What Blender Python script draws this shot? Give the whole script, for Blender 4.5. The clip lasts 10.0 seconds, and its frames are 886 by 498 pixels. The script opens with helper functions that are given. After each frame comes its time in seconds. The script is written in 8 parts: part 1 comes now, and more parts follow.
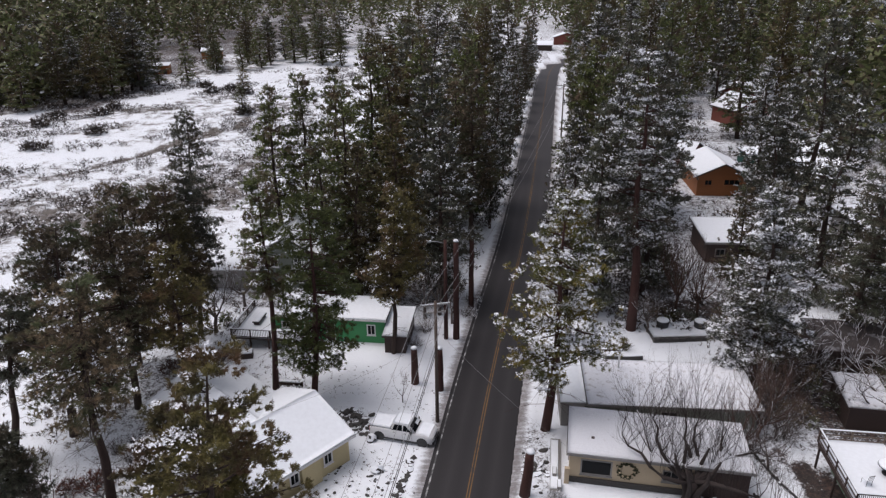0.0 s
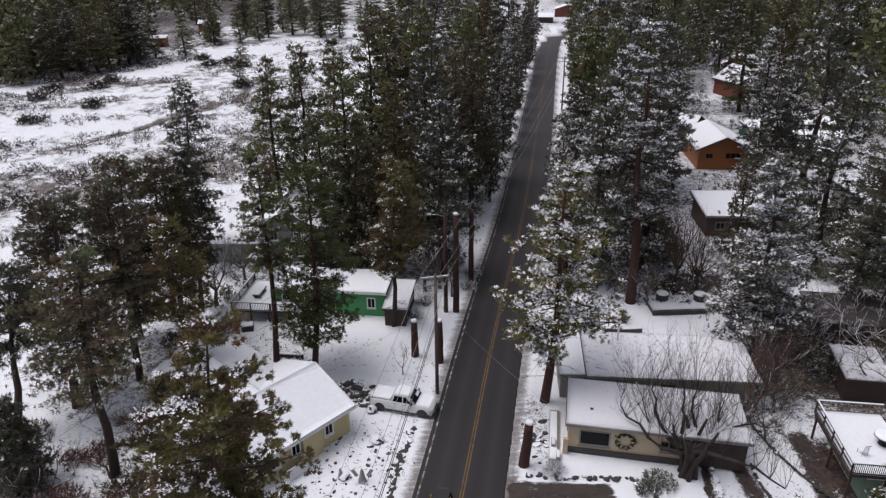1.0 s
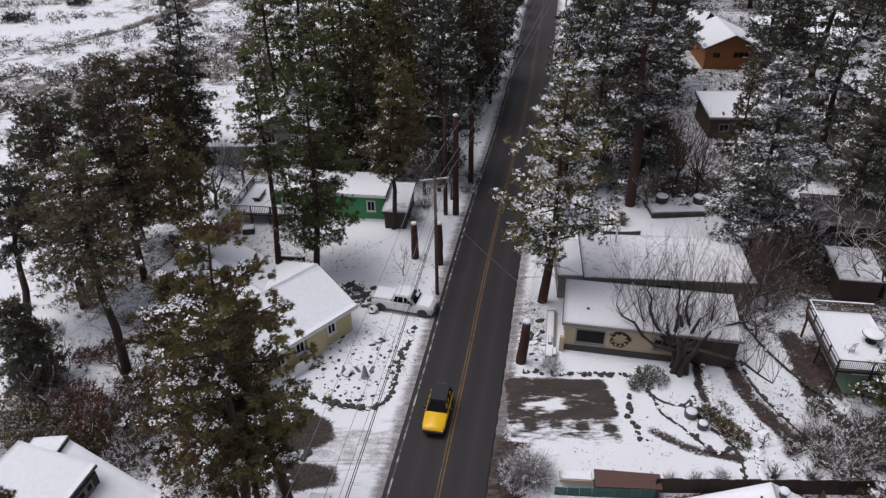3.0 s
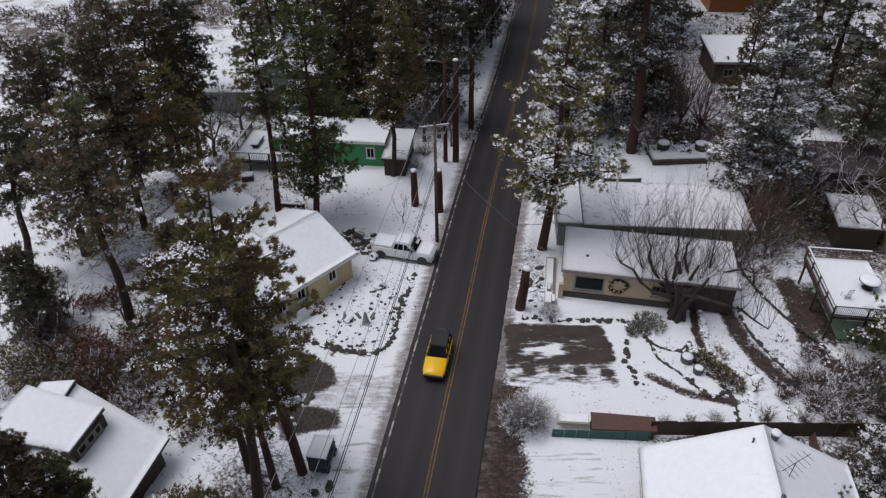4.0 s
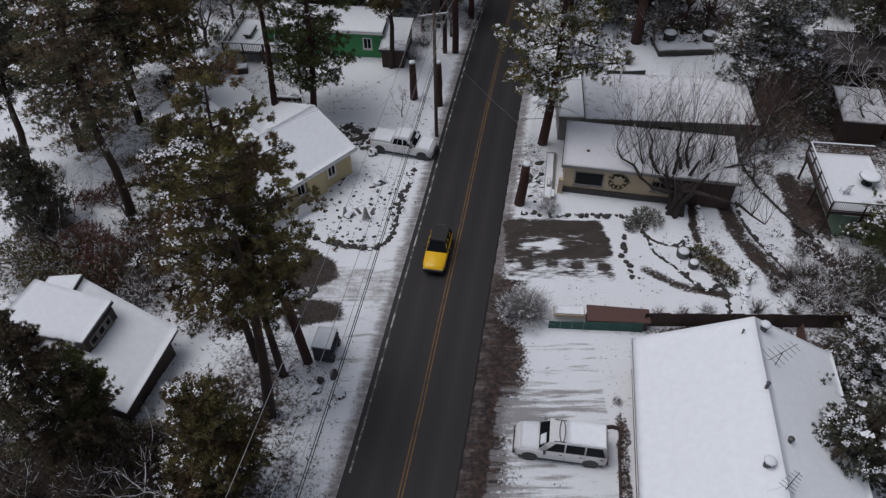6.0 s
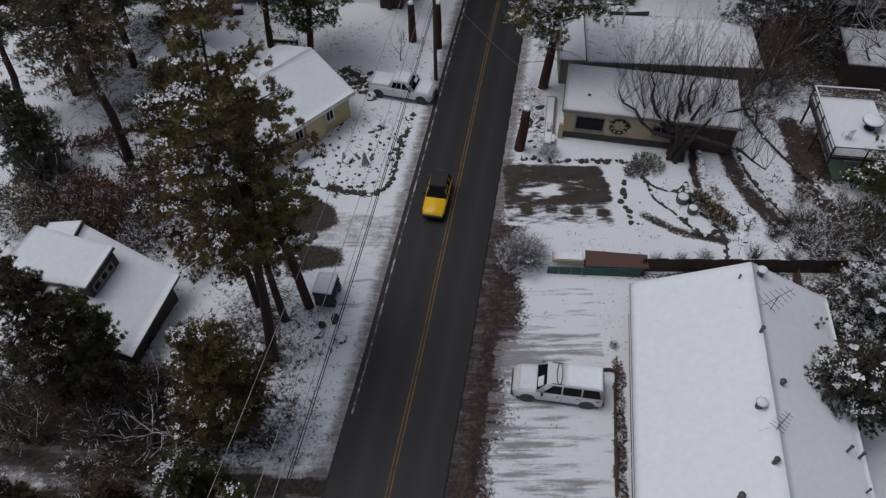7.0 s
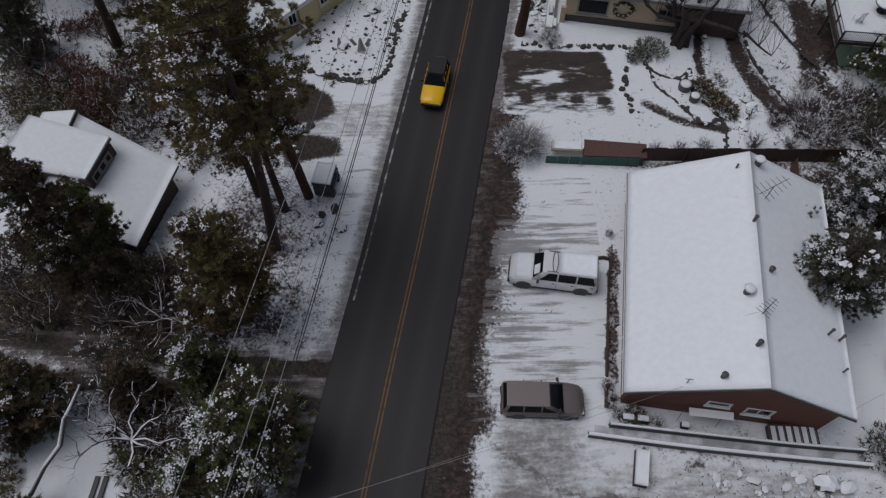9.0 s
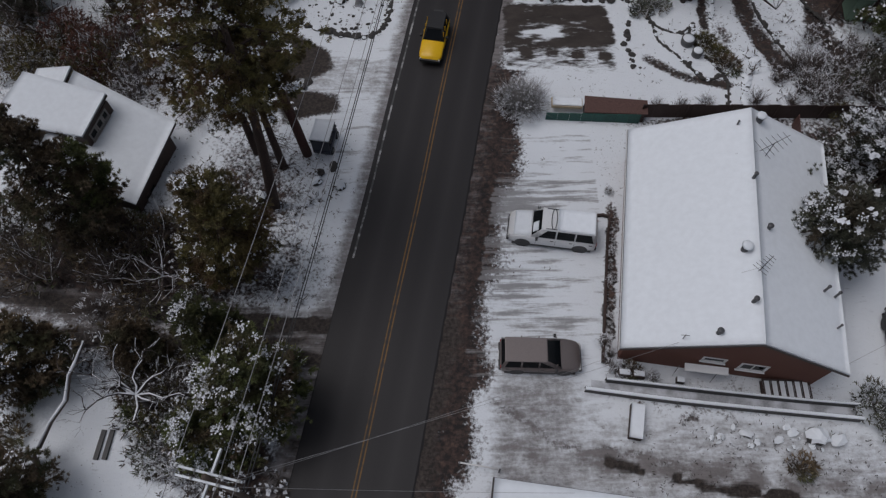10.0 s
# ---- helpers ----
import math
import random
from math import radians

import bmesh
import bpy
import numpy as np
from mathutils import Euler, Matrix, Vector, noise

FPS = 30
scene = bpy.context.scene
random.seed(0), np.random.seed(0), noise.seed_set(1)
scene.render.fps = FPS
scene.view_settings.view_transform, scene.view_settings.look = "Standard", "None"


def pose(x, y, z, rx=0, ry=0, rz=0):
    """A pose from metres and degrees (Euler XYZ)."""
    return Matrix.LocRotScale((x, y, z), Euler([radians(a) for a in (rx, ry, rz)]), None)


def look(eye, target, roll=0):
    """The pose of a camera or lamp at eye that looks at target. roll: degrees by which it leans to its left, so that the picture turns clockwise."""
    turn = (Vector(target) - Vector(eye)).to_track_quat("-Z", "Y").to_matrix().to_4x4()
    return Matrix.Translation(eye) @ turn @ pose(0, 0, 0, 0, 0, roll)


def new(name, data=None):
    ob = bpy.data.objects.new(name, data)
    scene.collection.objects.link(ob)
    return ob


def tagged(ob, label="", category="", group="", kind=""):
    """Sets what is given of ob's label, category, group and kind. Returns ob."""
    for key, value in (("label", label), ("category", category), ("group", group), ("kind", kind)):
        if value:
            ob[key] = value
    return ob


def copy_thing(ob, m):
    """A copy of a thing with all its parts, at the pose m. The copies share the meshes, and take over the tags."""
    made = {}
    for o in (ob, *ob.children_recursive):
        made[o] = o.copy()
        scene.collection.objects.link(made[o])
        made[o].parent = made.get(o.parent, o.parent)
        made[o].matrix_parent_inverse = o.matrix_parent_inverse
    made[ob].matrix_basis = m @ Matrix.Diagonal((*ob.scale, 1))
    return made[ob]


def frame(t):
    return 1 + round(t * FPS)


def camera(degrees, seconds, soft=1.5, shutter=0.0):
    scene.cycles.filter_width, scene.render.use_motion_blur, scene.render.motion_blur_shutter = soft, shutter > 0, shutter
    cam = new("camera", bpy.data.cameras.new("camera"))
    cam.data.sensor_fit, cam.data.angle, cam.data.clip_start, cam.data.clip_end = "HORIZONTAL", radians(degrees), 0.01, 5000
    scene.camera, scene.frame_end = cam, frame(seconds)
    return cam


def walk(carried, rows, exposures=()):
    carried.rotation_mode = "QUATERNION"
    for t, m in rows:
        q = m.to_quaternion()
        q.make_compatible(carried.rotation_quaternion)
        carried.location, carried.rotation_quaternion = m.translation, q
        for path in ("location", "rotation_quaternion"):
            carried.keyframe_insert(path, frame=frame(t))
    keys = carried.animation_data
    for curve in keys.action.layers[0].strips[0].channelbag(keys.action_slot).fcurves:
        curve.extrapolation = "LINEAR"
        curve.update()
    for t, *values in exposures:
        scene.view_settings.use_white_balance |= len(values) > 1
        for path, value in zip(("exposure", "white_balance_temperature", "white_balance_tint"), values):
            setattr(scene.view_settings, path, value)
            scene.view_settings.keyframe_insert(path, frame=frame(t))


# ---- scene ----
cam = camera(65.35, 10.0, 1.3)
PATH = [
    (0.0, 0.000, -0.003, 37.985, 67.096, 0.633, -0.246),
    (0.5, -0.000, 0.010, 37.852, 66.354, 0.639, -0.254),
    (1.0, 0.006, -0.001, 37.758, 65.035, 0.651, -0.262),
    (1.5, 0.015, -0.025, 37.693, 63.328, 0.665, -0.270),
    (2.0, 0.024, -0.056, 37.650, 61.377, 0.680, -0.278),
    (2.5, 0.029, -0.087, 37.624, 59.288, 0.693, -0.286),
    (3.0, 0.030, -0.116, 37.611, 57.134, 0.703, -0.295),
    (3.5, 0.024, -0.140, 37.609, 54.961, 0.707, -0.307),
    (4.0, 0.012, -0.159, 37.617, 52.790, 0.705, -0.323),
    (4.5, -0.006, -0.174, 37.635, 50.626, 0.697, -0.342),
    (5.0, -0.028, -0.187, 37.663, 48.461, 0.683, -0.367),
    (5.5, -0.054, -0.199, 37.702, 46.280, 0.664, -0.398),
    (6.0, -0.081, -0.212, 37.753, 44.068, 0.641, -0.433),
    (6.5, -0.107, -0.229, 37.815, 41.812, 0.617, -0.474),
    (7.0, -0.130, -0.252, 37.886, 39.506, 0.593, -0.518),
    (7.5, -0.146, -0.281, 37.966, 37.161, 0.572, -0.564),
    (8.0, -0.152, -0.316, 38.049, 34.806, 0.558, -0.610),
    (8.5, -0.146, -0.356, 38.131, 32.494, 0.555, -0.651),
    (9.0, -0.124, -0.399, 38.202, 30.309, 0.565, -0.685),
    (9.5, -0.082, -0.438, 38.254, 28.368, 0.595, -0.704),
    (10.0, -0.018, -0.468, 38.272, 26.830, 0.651, -0.703),
]
walk(cam, [(t, pose(*p)) for t, *p in PATH], exposures=[(0.0, 0.08, 6450, 17), (2.5, -0.02, 6450, 17), (4.5, -0.28, 6330, 15), (5.5, -0.45, 6280, 14), (7.0, -0.81, 6245, 13), (8.0, -0.88, 6240, 13), (10.0, -0.88, 6240, 13)])
SKY, SUN = 0.114, 1.25

# ---- light ----
world = bpy.data.worlds.new("overcast")
scene.world = world
world.use_nodes = True
wn, wl = world.node_tree.nodes, world.node_tree.links
wn.clear()
w_out, w_bg, w_sky, w_hsv = wn.new("ShaderNodeOutputWorld"), wn.new("ShaderNodeBackground"), wn.new("ShaderNodeTexSky"), wn.new("ShaderNodeHueSaturation")
w_sky.sky_type, w_sky.sun_disc = "NISHITA", False
w_sky.sun_elevation, w_sky.sun_rotation = radians(66), radians(281)
w_sky.dust_density, w_sky.air_density = 4.0, 1.0
w_hsv.inputs["Saturation"].default_value = 0.42
w_bg.inputs["Strength"].default_value = SKY
wl.new(w_sky.outputs[0], w_hsv.inputs["Color"])
wl.new(w_hsv.outputs[0], w_bg.inputs[0])
wl.new(w_bg.outputs[0], w_out.inputs[0])
sun = new("sun", bpy.data.lights.new("sun", "SUN"))
sun.data.energy, sun.data.angle, sun.data.color = SUN, radians(40), (1.0, 0.97, 0.94)
sun.matrix_world = look((0, 0, 60), (26, -5, 0.5))

# ---- materials ----


def mat(name, base, rough=0.8, var=0.25, scale=3.0, fine=40.0, bump=0.3, other=None, metal=0.0, stretch=(1, 1, 1), amount=0.5):
    """Principled surface: base colour broken up by two scales of noise, with fine relief. other: a second colour in blotches."""
    m = bpy.data.materials.new(name)
    m.use_nodes = True
    n, l = m.node_tree.nodes, m.node_tree.links
    p = n["Principled BSDF"]
    co, mp = n.new("ShaderNodeTexCoord"), n.new("ShaderNodeMapping")
    mp.inputs["Scale"].default_value = stretch
    l.new(co.outputs["Object"], mp.inputs[0])
    big, small = n.new("ShaderNodeTexNoise"), n.new("ShaderNodeTexNoise")
    big.inputs["Scale"].default_value, small.inputs["Scale"].default_value = scale, fine
    big.inputs["Detail"].default_value = small.inputs["Detail"].default_value = 5
    l.new(mp.outputs[0], big.inputs["Vector"]), l.new(mp.outputs[0], small.inputs["Vector"])
    ramp = n.new("ShaderNodeValToRGB")
    dark = tuple(c * (1 - var) for c in base)
    ramp.color_ramp.elements[0].position, ramp.color_ramp.elements[1].position = 0.3, 0.7
    ramp.color_ramp.elements[0].color, ramp.color_ramp.elements[1].color = (*dark, 1), (*[min(1, c * (1 + var * 0.6)) for c in base], 1)
    l.new(small.outputs["Fac"], ramp.inputs[0])
    colour = ramp.outputs[0]
    if other:
        mask, mix = n.new("ShaderNodeValToRGB"), n.new("ShaderNodeMix")
        mix.data_type = "RGBA"
        mask.color_ramp.elements[0].position, mask.color_ramp.elements[1].position = 1 - amount - 0.08, 1 - amount + 0.08
        l.new(big.outputs["Fac"], mask.inputs[0]), l.new(mask.outputs[0], mix.inputs["Factor"])
        l.new(colour, mix.inputs["A"])
        mix.inputs["B"].default_value = (*other, 1)
        colour = mix.outputs["Result"]
    info, hsv, rng = n.new("ShaderNodeObjectInfo"), n.new("ShaderNodeHueSaturation"), n.new("ShaderNodeMapRange")
    rng.inputs["To Min"].default_value, rng.inputs["To Max"].default_value = 0.9, 1.08
    l.new(info.outputs["Random"], rng.inputs[0]), l.new(rng.outputs[0], hsv.inputs["Value"]), l.new(colour, hsv.inputs["Color"])
    l.new(hsv.outputs[0], p.inputs["Base Color"])
    p.inputs["Roughness"].default_value, p.inputs["Metallic"].default_value = rough, metal
    if bump:
        b = n.new("ShaderNodeBump")
        b.inputs["Strength"].default_value, b.inputs["Distance"].default_value = bump, 0.03
        l.new(small.outputs["Fac"], b.inputs["Height"]), l.new(b.outputs[0], p.inputs["Normal"])
    return m


SNOW = mat("snow", (0.785, 0.825, 0.865), 0.9, 0.04, 0.6, 3.0, 0.12)
THIN_SNOW = mat("thin_patchy_snow", (0.050, 0.042, 0.042), 0.9, 0.35, 0.9, 8.0, 0.5, other=(0.42, 0.43, 0.46), amount=0.34)
SNOW_SPECK = mat("speckled_snow", (0.72, 0.74, 0.78), 0.9, 0.12, 2.2, 14.0, 0.5, other=(0.36, 0.35, 0.345), amount=0.36)
SNOW_THINNED = mat("thin_roof_snow", (0.76, 0.78, 0.82), 0.9, 0.12, 1.6, 12.0, 0.4, other=(0.50, 0.50, 0.50), amount=0.27)
BARK = mat("bark", (0.055, 0.034, 0.027), 0.95, 0.5, 1.2, 9.0, 1.0, stretch=(6, 6, 1))
BARK_RED = mat("red_bark", (0.062, 0.024, 0.019), 0.9, 0.45, 1.2, 9.0, 1.0, stretch=(5, 5, 0.8))
BARK_DARK = mat("dark_bark", (0.046, 0.035, 0.032), 0.95, 0.45, 1.5, 9.0, 1.0, stretch=(3, 3, 1))
BARK_GREY = mat("grey_bark", (0.13, 0.105, 0.095), 0.95, 0.4, 1.5, 12.0, 0.8, stretch=(4, 4, 1))
TWIG_BROWN = mat("brown_twigs", (0.105, 0.062, 0.048), 0.95, 0.4, 1.5, 12.0, 0.5)
ROCK = mat("rock", (0.062, 0.058, 0.055), 0.9, 0.4, 2.0, 14.0, 0.9)
WOOD = mat("weathered_wood", (0.17, 0.13, 0.10), 0.8, 0.35, 1.5, 20.0, 0.5, stretch=(1, 8, 1))
WOOD_DARK = mat("dark_wood", (0.055, 0.035, 0.03), 0.8, 0.4, 1.5, 20.0, 0.5)
POLE_WOOD = mat("pole_wood", (0.10, 0.075, 0.06), 0.85, 0.4, 2.0, 20.0, 0.5, stretch=(5, 5, 0.6))
TAN = mat("tan_paint", (0.52, 0.42, 0.29), 0.75, 0.10, 0.8, 8.0, 0.2, stretch=(1, 1, 6))
BEIGE = mat("beige_paint", (0.50, 0.42, 0.24), 0.75, 0.10, 0.8, 8.0, 0.2, stretch=(1, 1, 6))
GREEN = mat("green_paint", (0.045, 0.25, 0.09), 0.7, 0.15, 0.8, 8.0, 0.2, stretch=(1, 1, 6))
PALE_GREEN = mat("pale_green_paint", (0.20, 0.30, 0.22), 0.75, 0.12, 1.0, 8.0, 0.2)
GREYGREEN = mat("grey_green_paint", (0.19, 0.21, 0.18), 0.75, 0.12, 0.8, 8.0, 0.2, stretch=(1, 1, 6))
ORANGE = mat("orange_timber", (0.29, 0.10, 0.026), 0.6, 0.25, 0.8, 10.0, 0.4, stretch=(1, 1, 5))
REDBROWN = mat("red_brown_timber", (0.16, 0.045, 0.03), 0.75, 0.3, 0.8, 10.0, 0.4, stretch=(1, 1, 5))
BRICK = mat("brown_siding", (0.15, 0.06, 0.04), 0.8, 0.25, 0.8, 10.0, 0.4, stretch=(1, 1, 6))
WHITE = mat("white_paint", (0.72, 0.72, 0.72), 0.6, 0.08, 1.5, 20.0, 0.15)
GREYWOOD = mat("grey_wood", (0.26, 0.25, 0.24), 0.85, 0.3, 1.0, 15.0, 0.5, stretch=(1, 6, 1))
DARKGREEN = mat("dark_green_boards", (0.02, 0.085, 0.07), 0.7, 0.3, 1.2, 12.0, 0.4)
RUST = mat("rusty_roof", (0.11, 0.055, 0.045), 0.7, 0.35, 1.2, 12.0, 0.4)
CONCRETE = mat("concrete", (0.24, 0.24, 0.24), 0.9, 0.2, 1.2, 18.0, 0.4, other=(0.5, 0.5, 0.52), amount=0.42)
DARK_CONCRETE = mat("wet_dark_concrete", (0.085, 0.083, 0.082), 0.8, 0.35, 1.2, 14.0, 0.4)
SLUSHY = mat("slush", (0.34, 0.35, 0.37), 0.85, 0.2, 0.9, 10.0, 0.3, other=(0.60, 0.62, 0.66), amount=0.5)
SHINGLE = mat("dark_shingle", (0.07, 0.06, 0.058), 0.9, 0.3, 1.5, 18.0, 0.5)
METAL = mat("galvanised_metal", (0.32, 0.33, 0.34), 0.45, 0.2, 3.0, 30.0, 0.1, metal=0.8)
BLACK = mat("black_rubber", (0.02, 0.02, 0.021), 0.8, 0.25, 3.0, 30.0, 0.2)
TRIM_BLACK = mat("black_plastic", (0.025, 0.025, 0.027), 0.5, 0.2, 3.0, 30.0, 0.1)
CAR_WHITE = mat("white_car_paint", (0.66, 0.67, 0.68), 0.3, 0.05, 2.0, 12.0, 0.03)
CAR_YELLOW = mat("yellow_car_paint", (0.85, 0.50, 0.0), 0.3, 0.05, 2.0, 12.0, 0.03)
CAR_BROWN = mat("taupe_car_paint", (0.20, 0.172, 0.165), 0.35, 0.06, 2.0, 12.0, 0.03, metal=0.3)
CAR_BLACK = mat("black_car_paint", (0.015, 0.016, 0.018), 0.3, 0.1, 2.0, 12.0, 0.03)
CAR_NAVY = mat("dark_blue_plastic", (0.012, 0.016, 0.030), 0.4, 0.1, 2.0, 12.0, 0.03)
RIM = mat("alloy_rim", (0.38, 0.38, 0.39), 0.35, 0.1, 3.0, 30.0, 0.05, metal=0.9)
LAMP_GLASS = mat("lamp_glass", (0.55, 0.55, 0.53), 0.15, 0.1, 5.0, 40.0, 0.05)
RED_GLASS = mat("red_lamp_glass", (0.30, 0.02, 0.015), 0.2, 0.1, 5.0, 40.0, 0.05)
WIRE = mat("wire", (0.30, 0.30, 0.31), 0.6, 0.3, 0.7, 3.0, 0.0)
CERAMIC = mat("insulator", (0.45, 0.45, 0.44), 0.3, 0.2, 5.0, 40.0, 0.05)
WREATH = mat("wreath_twigs", (0.045, 0.05, 0.022), 0.9, 0.5, 6.0, 30.0, 0.8)
CLOTH = mat("black_soft_top", (0.03, 0.03, 0.032), 0.9, 0.2, 3.0, 60.0, 0.2)


def glass():
    m = bpy.data.materials.new("window_glass")
    m.use_nodes = True
    p = m.node_tree.nodes["Principled BSDF"]
    p.inputs["Base Color"].default_value, p.inputs["Roughness"].default_value = (0.008, 0.010, 0.012, 1), 0.08
    p.inputs["Transmission Weight"].default_value, p.inputs["IOR"].default_value = 0.15, 1.22
    return m


GLASS = glass()


def leaves(name, a, b, rough=0.7, warm=None):
    """Foliage colour that varies from blade to blade, from tuft to tuft and from tree to tree; warm: a colour that some boughs turn to."""
    m = bpy.data.materials.new(name)
    m.use_nodes = True
    n, l = m.node_tree.nodes, m.node_tree.links
    p = n["Principled BSDF"]
    geo, mix, info, hsv, rng, co = (n.new("ShaderNode" + k) for k in ("NewGeometry", "Mix", "ObjectInfo", "HueSaturation", "MapRange", "TexCoord"))
    mix.data_type = "RGBA"
    mix.inputs["A"].default_value, mix.inputs["B"].default_value = (*a, 1), (*b, 1)

    def patches(scale, lo, hi):
        t, r = n.new("ShaderNodeTexNoise"), n.new("ShaderNodeMapRange")
        t.inputs["Scale"].default_value, t.inputs["Detail"].default_value = scale, 1.0
        l.new(co.outputs["Object"], t.inputs["Vector"]), l.new(t.outputs["Fac"], r.inputs[0])
        r.inputs["From Min"].default_value, r.inputs["From Max"].default_value = lo, hi
        return r.outputs[0]

    both = n.new("ShaderNodeMix")
    both.inputs["Factor"].default_value = 0.4
    l.new(patches(1.3, 0.36, 0.64), both.inputs["A"]), l.new(geo.outputs["Random Per Island"], both.inputs["B"])
    l.new(both.outputs["Result"], mix.inputs["Factor"])
    colour = mix.outputs["Result"]
    if warm:
        turn = n.new("ShaderNodeMix")
        turn.data_type = "RGBA"
        turn.inputs["B"].default_value = (*warm, 1)
        l.new(patches(0.45, 0.46, 0.68), turn.inputs["Factor"]), l.new(colour, turn.inputs["A"])
        colour = turn.outputs["Result"]
    rng.inputs["To Min"].default_value, rng.inputs["To Max"].default_value = (0.9, 1.1) if rough > 0.8 else (0.62, 1.4)
    l.new(info.outputs["Random"], rng.inputs[0]), l.new(rng.outputs[0], hsv.inputs["Value"]), l.new(colour, hsv.inputs["Color"])
    l.new(hsv.outputs[0], p.inputs["Base Color"])
    p.inputs["Roughness"].default_value = rough
    return m


NEEDLE_GREEN = leaves("green_needles", (0.022, 0.030, 0.012), (0.161, 0.185, 0.057), warm=(0.117, 0.079, 0.050))
NEEDLE_OLIVE = leaves("olive_needles", (0.020, 0.019, 0.009), (0.165, 0.140, 0.044), warm=(0.086, 0.048, 0.022))
NEEDLE_BROWN = leaves("brown_needles", (0.031, 0.024, 0.017), (0.214, 0.154, 0.090), warm=(0.081, 0.098, 0.043))
NEEDLE_GREY = leaves("grey_green_needles", (0.019, 0.022, 0.017), (0.144, 0.152, 0.103), warm=(0.080, 0.062, 0.040))
NEEDLE_FRESH = leaves("fresh_green_needles", (0.045, 0.059, 0.018), (0.165, 0.196, 0.045))
NEEDLE_YELLOW = leaves("yellow_green_needles", (0.035, 0.040, 0.013), (0.146, 0.147, 0.034), warm=(0.218, 0.169, 0.028))
DRY_RED = leaves("dry_red_leaves", (0.085, 0.032, 0.025), (0.15, 0.065, 0.042))
LEAF_SNOW = leaves("snow_on_leaves", (0.70, 0.72, 0.76), (0.84, 0.86, 0.90), 0.9)


def ground_material():
    """Snow; brown litter and wet grey bare ground where the mesh says so, broken up by noise."""
    m = bpy.data.materials.new("snowy_ground")
    m.use_nodes = True
    n, l = m.node_tree.nodes, m.node_tree.links
    p = n["Principled BSDF"]
    co = n.new("ShaderNodeTexCoord")

    def noise_at(scale, detail=6, stretch=None):
        t = n.new("ShaderNodeTexNoise")
        t.inputs["Scale"].default_value, t.inputs["Detail"].default_value, t.inputs["Roughness"].default_value = scale, detail, 0.65
        src = co.outputs["Object"]
        if stretch:
            mp = n.new("ShaderNodeMapping")
            mp.inputs["Scale"].default_value = stretch
            l.new(src, mp.inputs[0])
            src = mp.outputs[0]
        l.new(src, t.inputs["Vector"])
        return t.outputs["Fac"]

    def arith(op, a, b):
        t = n.new("ShaderNodeMath")
        t.operation = op
        for s, v in zip(t.inputs, (a, b)):
            if isinstance(v, (int, float)):
                s.default_value = v
            else:
                l.new(v, s)
        return t.outputs[0]

    def attr(name):
        t = n.new("ShaderNodeAttribute")
        t.attribute_name = name
        return t.outputs["Fac"]

    def blend(fac, a, b):
        t = n.new("ShaderNodeMix")
        t.data_type = "RGBA"
        l.new(fac, t.inputs["Factor"])
        for s, v in ((t.inputs["A"], a), (t.inputs["B"], b)):
            if isinstance(v, tuple):
                s.default_value = (*v, 1)
            else:
                l.new(v, s)
        return t.outputs["Result"]

    def mask(level, noise_out, soft=0.12):
        t = n.new("ShaderNodeMapRange")
        t.interpolation_type = "SMOOTHSTEP"
        l.new(arith("ADD", level, arith("MULTIPLY", arith("SUBTRACT", noise_out, 0.5), 2.2)), t.inputs[0])
        t.inputs["From Min"].default_value, t.inputs["From Max"].default_value = 0.5 - soft, 0.5 + soft
        return t.outputs[0]

    def steep(noise_out, lo, hi):
        t = n.new("ShaderNodeMapRange")
        l.new(noise_out, t.inputs[0])
        t.inputs["From Min"].default_value, t.inputs["From Max"].default_value = lo, hi
        return t.outputs[0]

    fine, mid, streak = noise_at(5.0), noise_at(1.1), noise_at(1.0, 4, (0.2, 1.9, 1))
    brush, hair, drag = noise_at(0.32, 9), noise_at(22.0), noise_at(1.6, 7, (0.45, 1.8, 1))
    snow = blend(mid, (0.755, 0.79, 0.83), (0.82, 0.86, 0.90))
    leafy = steep(noise_at(3.1, 8), 0.42, 0.62)
    soil = blend(steep(mid, 0.38, 0.62), blend(leafy, (0.013, 0.011, 0.011), (0.050, 0.031, 0.026)), blend(leafy, (0.024, 0.018, 0.017), (0.098, 0.060, 0.047)))
    wet = blend(steep(fine, 0.4, 0.62), (0.020, 0.016, 0.014), (0.062, 0.049, 0.042))
    grit = blend(drag, (0.055, 0.048, 0.045), (0.33, 0.31, 0.31))
    scrub = blend(fine, (0.05, 0.042, 0.036), (0.19, 0.165, 0.145))
    c = blend(mask(attr("scrub"), arith("ADD", arith("MULTIPLY", brush, 0.6), arith("MULTIPLY", fine, 0.4))), snow, scrub)
    c = blend(mask(attr("litter"), arith("ADD", arith("MULTIPLY", mid, 0.45), arith("MULTIPLY", fine, 0.55)), 0.2), c, soil)
    c = blend(mask(attr("slush"), arith("ADD", arith("MULTIPLY", mid, 0.3), arith("ADD", arith("MULTIPLY", fine, 0.22), arith("MULTIPLY", drag, 0.48))), 0.38), c, grit)
    specks = noise_at(7.0, 9)
    c = blend(arith("MULTIPLY", mask(arith("SUBTRACT", arith("MULTIPLY", mid, 0.5), arith("SUBTRACT", 0.30, attr("flecks"))), specks, 0.06), 0.85), c, blend(fine, (0.05, 0.042, 0.036), (0.16, 0.14, 0.125)))
    smear, bare = noise_at(1.0, 8, (0.7, 2.3, 1)), noise_at(0.7, 5, (0.6, 1.4, 1))
